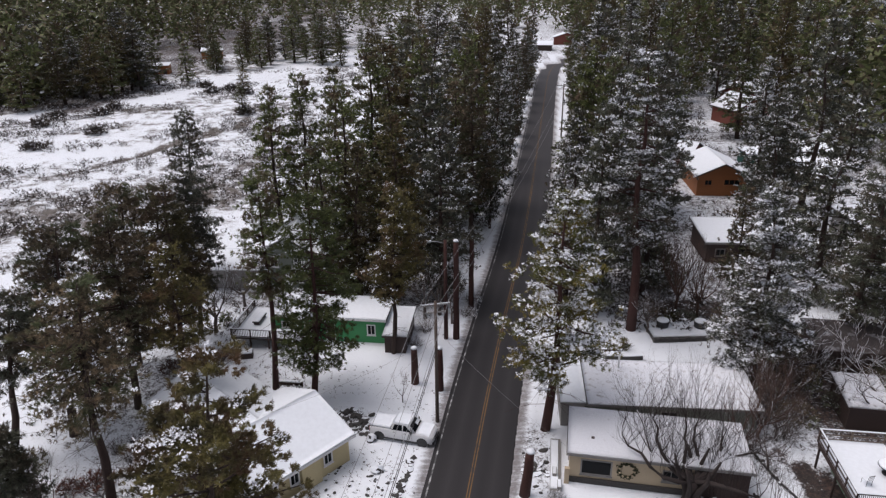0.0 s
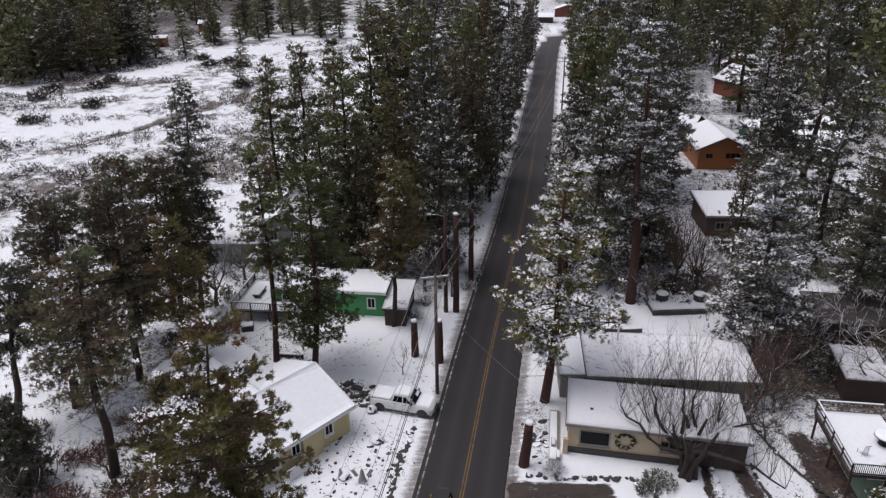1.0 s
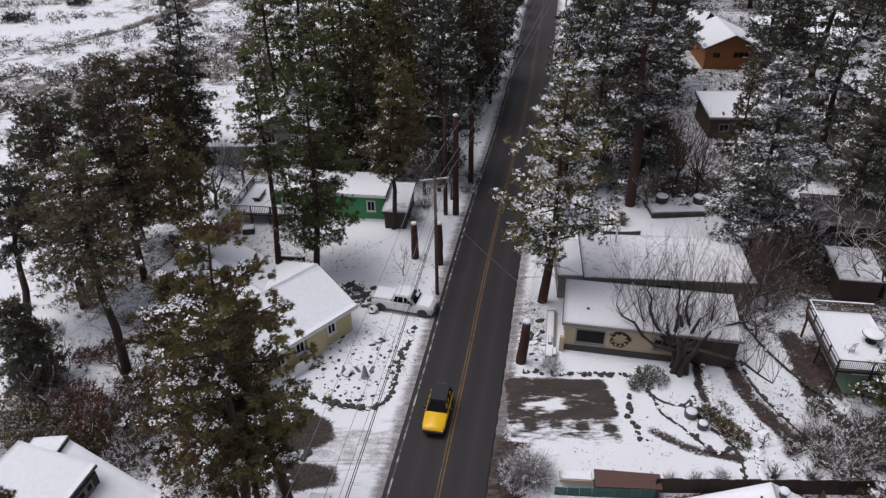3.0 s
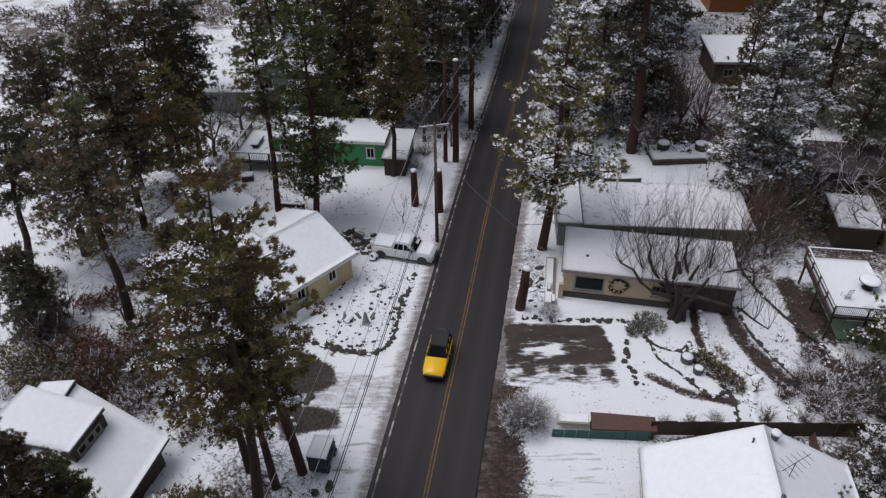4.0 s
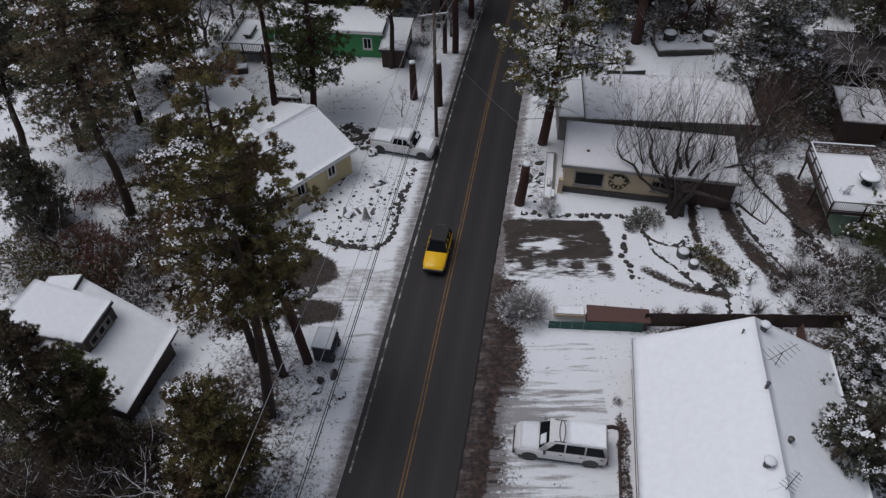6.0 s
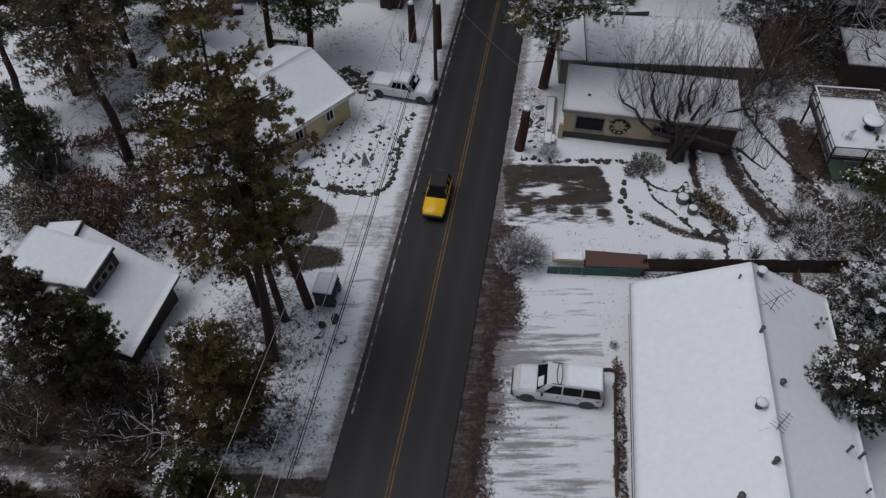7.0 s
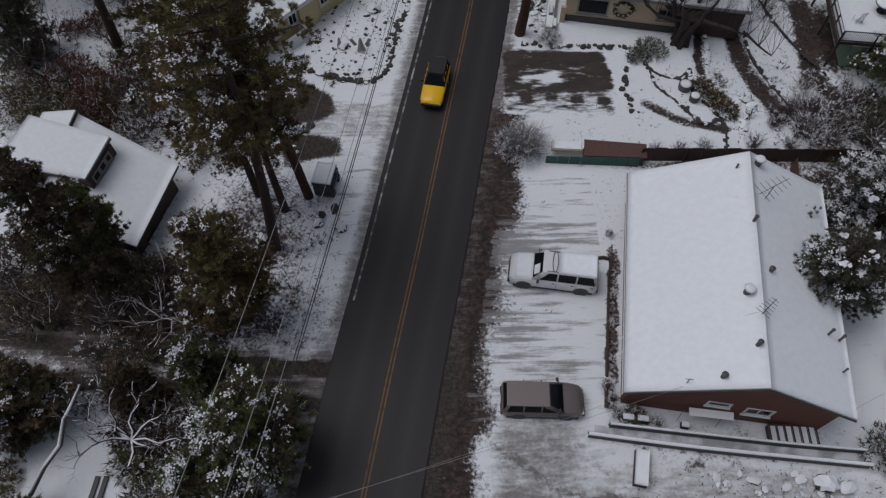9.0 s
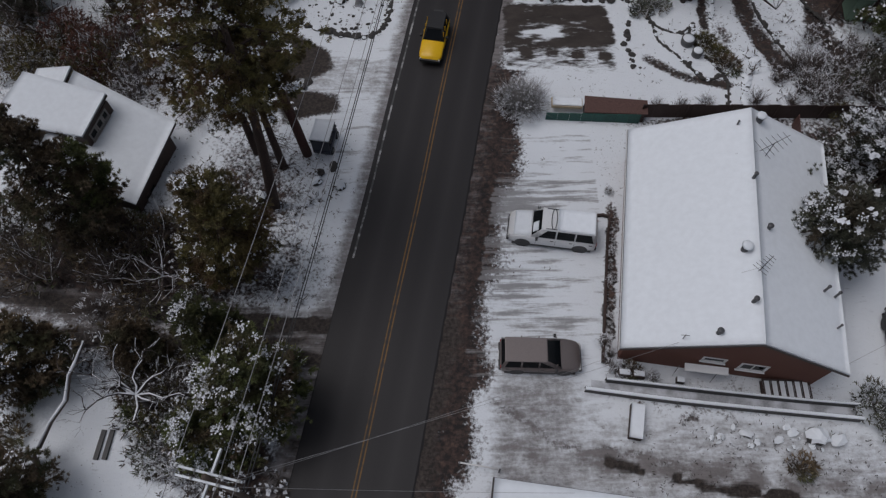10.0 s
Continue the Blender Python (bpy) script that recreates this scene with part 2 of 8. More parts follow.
    bare = blend(steep(bare, 0.36, 0.64), (0.033, 0.026, 0.0225), (0.058, 0.047, 0.041))
    c = blend(mask(attr("slab"), smear, 0.26), c, bare)
    lanes = noise_at(1.0, 6, (0.2, 2.0, 1))
    c = blend(arith("MULTIPLY", mask(attr("tracks"), arith("ADD", arith("MULTIPLY", lanes, 0.88), arith("MULTIPLY", fine, 0.12)), 0.17), 0.85), c, blend(fine, (0.17, 0.165, 0.165), (0.30, 0.295, 0.30)))
    c = blend(mask(attr("wet"), arith("ADD", arith("MULTIPLY", streak, 0.62), arith("MULTIPLY", mid, 0.38)), 0.28), c, wet)
    l.new(c, p.inputs["Base Color"])
    p.inputs["Roughness"].default_value = 0.85
    b = n.new("ShaderNodeBump")
    b.inputs["Strength"].default_value, b.inputs["Distance"].default_value = 0.5, 0.12
    l.new(arith("ADD", fine, arith("MULTIPLY", hair, 0.3)), b.inputs["Height"])
    l.new(b.outputs[0], p.inputs["Normal"])
    return m


def asphalt_material():
    """Wet dark asphalt, lighter between the wheel tracks and paler far along; how much comes from the mesh."""
    m = mat("wet_asphalt", (0.0155, 0.0136, 0.0147), 0.6, 0.25, 0.35, 26.0, 0.25)
    n, l = m.node_tree.nodes, m.node_tree.links
    p = n["Principled BSDF"]
    at, mix = n.new("ShaderNodeAttribute"), n.new("ShaderNodeMix")
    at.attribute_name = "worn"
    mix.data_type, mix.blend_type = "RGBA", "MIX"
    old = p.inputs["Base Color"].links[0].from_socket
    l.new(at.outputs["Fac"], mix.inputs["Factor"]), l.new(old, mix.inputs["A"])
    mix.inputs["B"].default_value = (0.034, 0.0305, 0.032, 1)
    l.new(mix.outputs["Result"], p.inputs["Base Color"])
    return m


# ---- mesh tools ----
def part(name, bm, material, parent=None, label=""):
    """Links a bmesh as one mesh object under a thing or a part."""
    me = bpy.data.meshes.new(name)
    bm.to_mesh(me)
    bm.free()
    for m in material if isinstance(material, (list, tuple)) else [material]:
        me.materials.append(m)
    ob = new(name, me)
    ob.parent = parent
    return tagged(ob, label)


def mesh_of(name, verts, faces, materials, index=None, parent=None, smooth=False):
    me = bpy.data.meshes.new(name)
    me.from_pydata(verts, [], faces)
    for m in materials:
        me.materials.append(m)
    if index is not None:
        me.polygons.foreach_set("material_index", np.asarray(index, np.int32))
    if smooth:
        me.polygons.foreach_set("use_smooth", np.ones(len(me.polygons), bool))
    me.update()
    ob = new(name, me)
    ob.parent = parent
    return ob


def thing(name, m, label, category, group="", kind=""):
    ob = new(name)
    ob.matrix_basis = m
    ob.empty_display_size = 0.2
    return tagged(ob, label, category, group, kind)


def box(bm, x0, x1, y0, y1, z0, z1, bevel=0.0, m=None):
    made = bmesh.ops.create_cube(bm, size=1.0)["verts"]
    bmesh.ops.transform(bm, verts=made, matrix=Matrix.LocRotScale(((x0 + x1) / 2, (y0 + y1) / 2, (z0 + z1) / 2), None, (abs(x1 - x0), abs(y1 - y0), abs(z1 - z0))))
    if bevel:
        edges = list({e for v in made for e in v.link_edges})
        res = bmesh.ops.bevel(bm, geom=edges, offset=bevel, segments=2, affect="EDGES", profile=0.6)
        made = list({v for f in res["faces"] for v in f.verts} | {v for v in made if v.is_valid})
    if m is not None:
        bmesh.ops.transform(bm, verts=made, matrix=m)
    return made


def boxed(name, dims, material, parent, bevel=0.0, label="", m=None):
    bm = bmesh.new()
    box(bm, *dims, bevel=bevel, m=m)
    return part(name, bm, material, parent, label)


def tube_mesh(path, radii, sides=6):
    """Verts and faces of a tube along a path."""
    verts, faces = [], []
    for i, (p, r) in enumerate(zip(path, radii)):
        a = Vector(path[max(i - 1, 0)])
        b = Vector(path[min(i + 1, len(path) - 1)])
        d = (b - a).normalized()
        u = d.orthogonal().normalized()
        v = d.cross(u)
        for k in range(sides):
            w = 2 * math.pi * k / sides
            verts.append(tuple(Vector(p) + (u * math.cos(w) + v * math.sin(w)) * r))
    for i in range(len(path) - 1):
        for k in range(sides):
            k2 = (k + 1) % sides
            faces.append((i * sides + k, i * sides + k2, (i + 1) * sides + k2, (i + 1) * sides + k))
    faces.append(tuple(range(sides))[::-1])
    faces.append(tuple((len(path) - 1) * sides + k for k in range(sides)))
    return verts, faces


def tube(name, path, radii, material, parent=None, sides=6, label=""):
    if not hasattr(radii, "__len__"):
        radii = [radii] * len(path)
    v, f = tube_mesh(path, radii, sides)
    ob = mesh_of(name, v, f, [material], parent=parent, smooth=True)
    return tagged(ob, label)


def join_tubes(name, tubes, materials, parent=None, index=None):
    verts, faces, idx = [], [], []
    for n, (path, radii, sides) in enumerate(tubes):
        v, f = tube_mesh(path, radii, sides)
        o = len(verts)
        verts += v
        faces += [tuple(i + o for i in q) for q in f]
        idx += [index[n] if index else 0] * len(f)
    return mesh_of(name, verts, faces, materials, idx, parent, True)


NOISE_GRIDS = {}


def value_noise(x, y, scale, seed):
    """Smooth noise from 0 to 1 on a grid of that many metres."""
    g = NOISE_GRIDS.setdefault(seed, None)
    if g is None:
        g = NOISE_GRIDS[seed] = np.random.RandomState(seed).rand(256, 256)
    u, v = np.asarray(x) / scale, np.asarray(y) / scale
    i, j = np.floor(u).astype(int), np.floor(v).astype(int)
    a, b = u - i, v - j
    a, b = a * a * (3 - 2 * a), b * b * (3 - 2 * b)
    i, j, i2, j2 = i % 256, j % 256, (i + 1) % 256, (j + 1) % 256
    return (g[i, j] * (1 - a) + g[i2, j] * a) * (1 - b) + (g[i, j2] * (1 - a) + g[i2, j2] * a) * b


def near_line(x, y, line):
    """Distance to a polyline."""
    best = np.full(np.shape(x), 1e9)
    for (ax, ay), (bx, by) in zip(line[:-1], line[1:]):
        dx, dy = bx - ax, by - ay
        t = np.clip(((x - ax) * dx + (y - ay) * dy) / (dx * dx + dy * dy), 0, 1)
        best = np.minimum(best, np.hypot(x - ax - t * dx, y - ay - t * dy))
    return best


def inside(x, y, poly):
    odd = np.zeros(np.shape(x), bool)
    for (ax, ay), (bx, by) in zip(poly, poly[1:] + poly[:1]):
        if ay != by:
            odd ^= ((ay > y) != (by > y)) & (x < (bx - ax) * (y - ay) / (by - ay) + ax)
    return odd


def soft_inside(x, y, poly, width):
    """1 well inside a polygon, 0 well outside, 0.5 on its edge."""
    d = near_line(x, y, poly + poly[:1])
    return np.clip(0.5 + np.where(inside(x, y, poly), d, -d) / width, 0, 1)


# ---- ground and road ----
ROAD = [(-17, -80), (-11, -25), (-7.2, -6), (-5.1, 4.3), (-3.25, 14.5), (-1.78, 22.2), (-0.4, 30.0), (1.62, 41.0), (4.1, 55.0), (7.0, 70.0), (11.8, 94.0), (18.0, 130.0), (28.0, 190.0), (38.5, 250.0), (46, 272), (62, 296), (95, 320)]
HALF = 3.4


def smooth_line(line, step=1.0):
    """Catmull-Rom through the points."""
    pts, out = [Vector((*p, 0)) for p in line], []
    for i in range(len(pts) - 1):
        a, b, c, d = pts[max(i - 1, 0)], pts[i], pts[i + 1], pts[min(i + 2, len(pts) - 1)]
        n = max(2, int((c - b).length / step))
        for k in range(n):
            t = k / n
            out.append(0.5 * ((2 * b) + (c - a) * t + (2 * a - 5 * b + 4 * c - d) * t * t + (3 * b - a - 3 * c + d) * t**3))
    out.append(pts[-1])
    return [(p.x, p.y) for p in out]


ROAD_LINE = smooth_line(ROAD, 1.5)
SIDE_ROAD = smooth_line([(-60, 24), (-40, 18.2), (-27, 15.3), (-22.4, 14.5), (-16.3, 13.9), (-11.0, 13.3), (-6.0, 12.7)], 1.5)
YARD = [(-34, 11.5), (-22, 10.3), (-19.4, 9.6), (-17.0, 8.4), (-16.6, 4.5), (-34, 2.0)]
LOT = [(2.2, 7.0), (2.8, 17), (4.6, 28.3), (9.5, 28.2), (10.2, 22), (8.8, 11.5), (7.6, 10.2), (24, 7.2), (24, -3), (0.8, -3)]
SLAB = [(4.6, 39.6), (12.2, 39.3), (12.6, 36.4), (12.3, 32.9), (4.4, 33.3)]
DRIVE = [[(-13.4, 37.2), (-11.0, 36.9), (-8.4, 35.3), (-7.7, 33.7), (-9.2, 32.7), (-13.0, 32.2)], [(-11.8, 31.9), (-7.5, 31.2), (-7.2, 29.7), (-11.2, 28.9)]]
PATHS = [([(22.6, 41.5), (22.5, 38), (23.3, 35.0), (24.2, 32.6)], 0.75), ([(14.6, 34.0), (16.6, 32.4), (19.9, 31.4)], 0.42), ([(19.9, 41.0), (19.4, 38.6), (19.3, 37.0)], 0.35), ([(28.7, 44.5), (28.1, 40), (27.5, 36.6), (28.6, 34.2), (33, 32.5)], 0.85)]
EMBANK = [(-76, 133), (-69, 143), (-62, 155), (-50, 172)]


def road_gap(x, y):
    """Distance from the road's middle, near enough for planting."""
    return np.abs(np.asarray(x) - np.interp(y, [p[1] for p in ROAD_LINE], [p[0] for p in ROAD_LINE])) * 0.97


def rise(x, y):
    gap = road_gap(x, y)
    z = 0.10 * (value_noise(x, y, 3.0, 3) - 0.5) + 0.35 * (value_noise(x, y, 11.0, 4) - 0.5) * np.clip((gap - 8) / 8, 0, 1)
    far = np.clip((np.hypot(x, y - 30) - 60) / 120, 0, 1)
    z = z + far * 2.2 * (value_noise(x, y, 38.0, 5) - 0.5)
    return z * np.clip((gap - HALF - 0.1) / 1.5, 0, 1)


def axis(a, b, step, lo, hi):
    mid = list(np.arange(a, b + step / 2, step))
    s, left = step, [a]
    while left[-1] > lo:
        s *= 1.09
        left.append(left[-1] - s)
    s, right = step, [b]
    while right[-1] < hi:
        s *= 1.07
        right.append(right[-1] + s)
    return np.array(left[:0:-1] + mid + right[1:])


def build_ground():
    xs, ys = axis(-34, 32, 0.27, -2600, 2600), axis(3, 62, 0.27, -600, 4200)
    X, Y = np.meshgrid(xs, ys, indexing="ij")
    road = near_line(X, Y, ROAD_LINE)
    Z = rise(X, Y)
    right = X > np.interp(Y, [p[1] for p in ROAD_LINE], [p[0] for p in ROAD_LINE])
    road = np.where(right, road, road - 0.3)
    bank = np.exp(-(((road - HALF - 0.85) / 0.55) ** 2)) * 0.14 * value_noise(X, Y, 1.3, 8)
    Z = Z + bank - 0.06 * (road < HALF - 0.4)
    n1, n2 = value_noise(X, Y, 0.9, 21), value_noise(X, Y, 6.0, 22)
    litter, wet, scrub, slush, tracks, slab = (np.zeros_like(X) for _ in range(6))
    flecks = 0.10 + 0.16 * value_noise(X, Y, 5.0, 61) * np.clip((road - HALF - 1) / 4, 0, 1)
    # slush along the asphalt, wide leaf litter on the lot's side
    slush = np.maximum(slush, np.where(right & (Y < 34), 0.3, 0.72) * np.clip(1.2 - (road - HALF) / 0.85, 0, 1))
    strip = right & (Y < 33) & (road < HALF + 3.4)
    litter = np.where(strip, np.clip(0.92 - 0.72 * np.clip((road - HALF - 0.6 - 1.5 * value_noise(X, Y, 2.2, 29)) / 1.7, 0, 1), 0, 1), litter)
    litter = np.maximum(litter, np.where(right & (Y >= 33) & (Y < 40), 0.75 * np.clip(1 - (road - HALF) / 1.5, 0, 1), 0))
    tracks = np.where(right & (road > HALF + 1.2) & (X < 9.9) & (Y > 9.5) & (Y < 27.5), 0.15 + 0.36 * np.clip(value_noise(X * 0.5, Y, 3.2, 24) * 1.8 - 0.45, 0, 1) * np.clip((9.6 - X) / 2.5, 0.35, 1), tracks)
    tracks = np.where(right & (road > HALF + 1.2) & (Y > 20.8) & (Y < 27.5) & (X < 9.9), tracks + 0.12, tracks)
    tracks = np.where(right & (road > HALF + 1.2) & (Y > 9.5) & (Y < 17.5) & (X < 7.5), tracks + 0.06, tracks)
    flecks = np.where(right & (X < 10) & (Y > 8) & (Y < 28), 0.04, flecks)
    low_lot = soft_inside(X, Y, LOT, 1.5)
    slush = np.maximum(slush, low_lot * (0.56 + 0.6 * (n2 - 0.4)) * np.clip((11.8 - Y) / 1.6, 0, 1) * np.clip((10.0 - X) / 4.0, 0, 1))
    slush = np.maximum(slush, low_lot * (0.20 + 0.26 * n2 + 0.6 * np.exp(-(((Y - 5.9 + 0.12 * (X - 8)) / 0.8) ** 2)) * n1) * np.clip((9.0 - Y) / 1.2, 0, 1))
    swirl = np.exp(-(((Y - 36.9 - 0.12 * (X - 8) - 0.8 * (value_noise(X, Y, 2.6, 28) - 0.5)) / 0.75) ** 2)) * np.clip((11.0 - X) / 3.0, 0, 1) * np.clip((X - 5.2) / 0.8, 0, 1) * (0.25 + 1.3 * value_noise(X * 0.45, Y * 1.6, 0.6, 47))
    blots = np.exp(-(((Y - 34.5 + 0.05 * (X - 8)) / 0.45) ** 2)) * (np.sin(X * 3.4) > 0.15)
    slab = soft_inside(X, Y, SLAB, 0.45) * np.clip(1.0 - 0.95 * swirl - 0.52 * np.clip((35.7 - Y) / 1.0, 0, 1) + 0.4 * blots, 0, 1)
    for poly in DRIVE:
        hit = soft_inside(X, Y, poly, 0.8)
        litter, wet = np.maximum(litter, 0.9 * hit), np.maximum(wet, 0.85 * hit)
    tracks = np.where(~right & (X > -8.5) & (Y > 24) & (Y < 36) & (road > HALF + 0.4), 0.26, tracks)
    slush = np.maximum(slush, 0.42 * (near_line(X, Y, [(-9, 33.2), (-4.5, 32.6)]) < 1.6))
    side = near_line(X, Y, SIDE_ROAD)
    wet = np.maximum(wet, np.where(side < 1.9, 0.22 + 0.95 * np.exp(-(((side - 1.0) / 0.5) ** 2)), 0))
    wet = np.maximum(wet, 0.85 * np.clip(1.4 - np.hypot((X + 11.8) / 4.2, (Y - 13.3) / 1.35), 0, 1))
    # churned mud along the drive below the ramp, muddy margins of the road at the junction
    belt = near_line(X, Y, [(2.6, 9.2), (4.4, 8.1), (5.7, 6.95), (7.2, 6.6), (10.2, 6.3), (12.4, 5.65), (14.6, 5.15), (17.3, 4.3), (21, 3.6)])
    ragged = value_noise(X * 0.55, Y * 1.7, 0.6, 51)
    slush = np.maximum(slush, np.clip(1.15 - belt / (0.35 + 0.75 * ragged), 0, 1) * (0.35 + 0.55 * n1) * (Y < 9.6))
    litter = np.maximum(litter, 0.62 * np.clip(1.0 - belt / (0.25 + 0.5 * ragged), 0, 1) * (X < 13))
    litter = np.maximum(litter, 0.55 * np.clip(1.3 - np.hypot((X - 13.4) / 0.9, (Y - 8.25) / 0.45), 0, 1))
    margin = np.where(right, 0.75, 0.5) * np.clip(1.25 - (road - HALF) / np.where(right, 0.5 + 0.9 * n1, 0.55 + 0.7 * n1), 0, 1)
    wet = np.maximum(wet, margin * np.clip((17.5 - Y) / 4, 0, 1))
    slush = np.maximum(slush, np.where(right, 0, 0.85) * np.clip(1.4 - (road - HALF) / 1.3, 0, 1) * np.clip((18.5 - Y) / 4, 0, 1))
    puddle = near_line(X, Y, [(8.2, 5.9), (9.9, 5.6), (11.0, 5.15), (12.6, 4.95), (14.0, 4.5), (15.6, 4.4), (17.3, 4.15), (21, 3.3)])
    wet = np.maximum(wet, 0.95 * np.clip(1.4 - puddle / (0.14 + 0.36 * value_noise(X, Y, 0.7, 45)), 0, 1) * (value_noise(X, Y, 1.1, 46) > 0.42))
    slush = np.maximum(slush, 0.8 * np.clip(1.5 - np.hypot(X + 8.0, Y - 12.4) / 2.6, 0, 1))
    slush = np.maximum(slush, np.where(side < 2.0, 0.52, 0))
    wet = np.maximum(wet, 0.46 * np.clip(1.5 - np.hypot((X + 8.2) / 1.1, (Y - 12.6) / 1.4) / 2.0, 0, 1))
    for line, w in PATHS:
        d = near_line(X, Y, line)
        hit = np.clip(1.6 - d / w, 0, 1)
        litter, wet = np.maximum(litter, 0.92 * hit - 0.25 * n1), np.maximum(wet, 0.42 * hit)
        Z = Z - 0.12 * np.clip(1.2 - d / w, 0, 1)
    # dark floor of the woods and under the deck, scrub field, stream bank
    for (cx, cy, rx, ry, a) in DARK_FLOOR:
        litter = np.maximum(litter, a * np.clip(1.35 - np.hypot((X - cx) / rx, (Y - cy) / ry), 0, 1))
    field = np.clip((-X - 22) / 14, 0, 1) * np.clip((Y - 78 - 0.2 * X) / 20, 0, 1)
    scrub = np.maximum(scrub, field * (0.43 + 0.34 * (value_noise(X, Y, 24.0, 31) - 0.5) + 0.3 * (value_noise(X + 0.4 * Y, (Y - 0.5 * X) * 2.5, 22.0, 33) - 0.5)))
    woods = (X > np.interp(Y, [p[1] for p in ROAD_LINE], [p[0] for p in ROAD_LINE]) - 36) & (Y > 72) | (X < -95) & (Y > 190 - 0.1 * (X + 125)) | (Y > 300)
    litter = np.where(woods & (road > HALF + 3), np.maximum(litter, np.where(X < -80, 0.62, 0.46) + 0.25 * (n2 - 0.5)), litter)
    bed = near_line(X, Y, [(10.6, 21.5), (10.35, 19.6), (9.8, 16.0), (9.1, 11.6)])
    litter = np.where(bed < 0.42, 0.62, litter)
    litter = np.where(inside(X, Y, YARD), 0.1, litter)
    bank = near_line(X, Y, EMBANK)
    scrub = np.maximum(scrub, np.clip(1.2 - bank / 2.2, 0, 1))
    Z = Z - 1.1 * np.clip(1 - bank / 4.0, 0, 1)
    track = near_line(X, Y, [(-140, 160), (-110, 183), (-94, 194), (-80, 210), (-65, 251), (-40, 300)])
    scrub = np.where(track < 5, 0.02, scrub)
    wet = np.maximum(wet, 0.45 * np.exp(-(((track - 1.4) / 0.5) ** 2)))
    flecks = flecks + 0.12 * field
    shape = X.shape
    idx = np.arange(X.size).reshape(shape)
    quads = np.stack([idx[:-1, :-1], idx[1:, :-1], idx[1:, 1:], idx[:-1, 1:]], -1).reshape(-1, 4)
    me = bpy.data.meshes.new("ground")
    me.vertices.add(X.size)
    me.vertices.foreach_set("co", np.stack([X, Y, Z], -1).ravel().astype(np.float32))
    me.loops.add(quads.size)
    me.loops.foreach_set("vertex_index", quads.ravel().astype(np.int32))
    me.polygons.add(len(quads))
    me.polygons.foreach_set("loop_start", np.arange(0, quads.size, 4, dtype=np.int32))
    me.update(calc_edges=True)
    me.polygons.foreach_set("use_smooth", np.ones(len(quads), bool))
    for name, data in (("litter", litter), ("wet", wet), ("scrub", scrub), ("slush", slush), ("tracks", tracks), ("slab", slab), ("flecks", flecks)):
        me.attributes.new(name, "FLOAT", "POINT").data.foreach_set("value", data.ravel().astype(np.float32))
    me.materials.append(ground_material())
    me.validate()
    return tagged(new("ground", me), "snow-covered ground with bare wet and leafy patches", "ground", kind="structure")


def ribbon(name, line, offsets, z, materials, worn=None, parent=None, gaps=None):
    """A strip along a line, its cross-section at these offsets to the right."""
    verts, faces, wear = [], [], []
    for i, p in enumerate(line):
        a, b = line[max(i - 1, 0)], line[min(i + 1, len(line) - 1)]
        d = Vector((b[0] - a[0], b[1] - a[1])).normalized()
        for k, o in enumerate(offsets):
            verts.append((p[0] + d.y * o, p[1] - d.x * o, z[k]))
            wear.append(worn[k] if worn else 0)
    n = len(offsets)
    for i in range(len(line) - 1):
        if gaps and gaps(i):
            continue
        for k in range(n - 1):
            faces.append((i * n + k, i * n + k + 1, (i + 1) * n + k + 1, (i + 1) * n + k))
    ob = mesh_of(name, verts, faces, materials, parent=parent)
    if worn:
        ob.data.attributes.new("worn", "FLOAT", "POINT").data.foreach_set("value", np.array(wear, np.float32))
    return ob


DARK_FLOOR = [(-27, 56, 12, 14, 0.45), (-12.6, 23, 5, 7.5, 0.58), (-24, 34, 9, 7, 0.60), (-20, 18, 13, 5, 0.9), (-14, 9.6, 5, 3.4, 0.85), (36, 54, 9, 14, 0.74), (-30, 36, 6, 7, 0.5), (30, 71, 12, 5, 0.72), (30, 30, 6, 5, 0.42), (27, 34, 5, 3, 0.36), (-8, 74, 16, 8, 0.45), (-9, 51, 3, 2.5, 0.5)]
# (19, 28.2), (27, 26): darker ground on the fence's house side
# (25.5, 37), (26.5, 47): twig litter, denser to dim the yard's shaded snow
# (29.6, 40.4): brown ground, darkened to stand in for shade under the deck
DARK_FLOOR += [(-11.2, 5.4, 3.6, 3.0, 0.85), (15, 9.3, 8, 1.5, 0.4), (-11, 8, 5, 4, 0.4), (-24, 11.9, 6, 1.0, 0.6), (20.4, 35.6, 1.0, 3, 0.5), (7.4, 46, 2, 7, 0.42), (29.6, 40.4, 2.4, 4.4, 0.92), (27, 26, 5.5, 3.2, 0.78), (19, 28.2, 7, 0.7, 0.85), (33, 40, 3, 5, 0.8), (25.5, 37, 5, 7, 0.26), (26.5, 47, 3.4, 6, 0.5), (34, 47, 6, 6, 0.5)]
build_ground()
offs = [-3.85, -3.5, -3.0, -2.6, -2.2, -1.75, -1.3, -0.9, -0.5, 0, 0.5, 0.9, 1.3, 1.75, 2.2, 2.6, 3.0, 3.4]
wear = [0.1, 0.1, 0.1, 0.0, 0.15, 0.5, 0.15, 0.0, 0.2, 0.4, 0.2, 0.0, 0.15, 0.5, 0.15, 0.0, 0.1, 0.1]
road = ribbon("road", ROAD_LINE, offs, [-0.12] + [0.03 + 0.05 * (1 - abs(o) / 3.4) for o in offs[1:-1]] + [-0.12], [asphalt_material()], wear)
# beyond y = 62 the asphalt turns steadily to its paler tone
far_pale = np.clip((np.repeat([p[1] for p in ROAD_LINE], len(offs)) - 62) / 90, 0, 1)
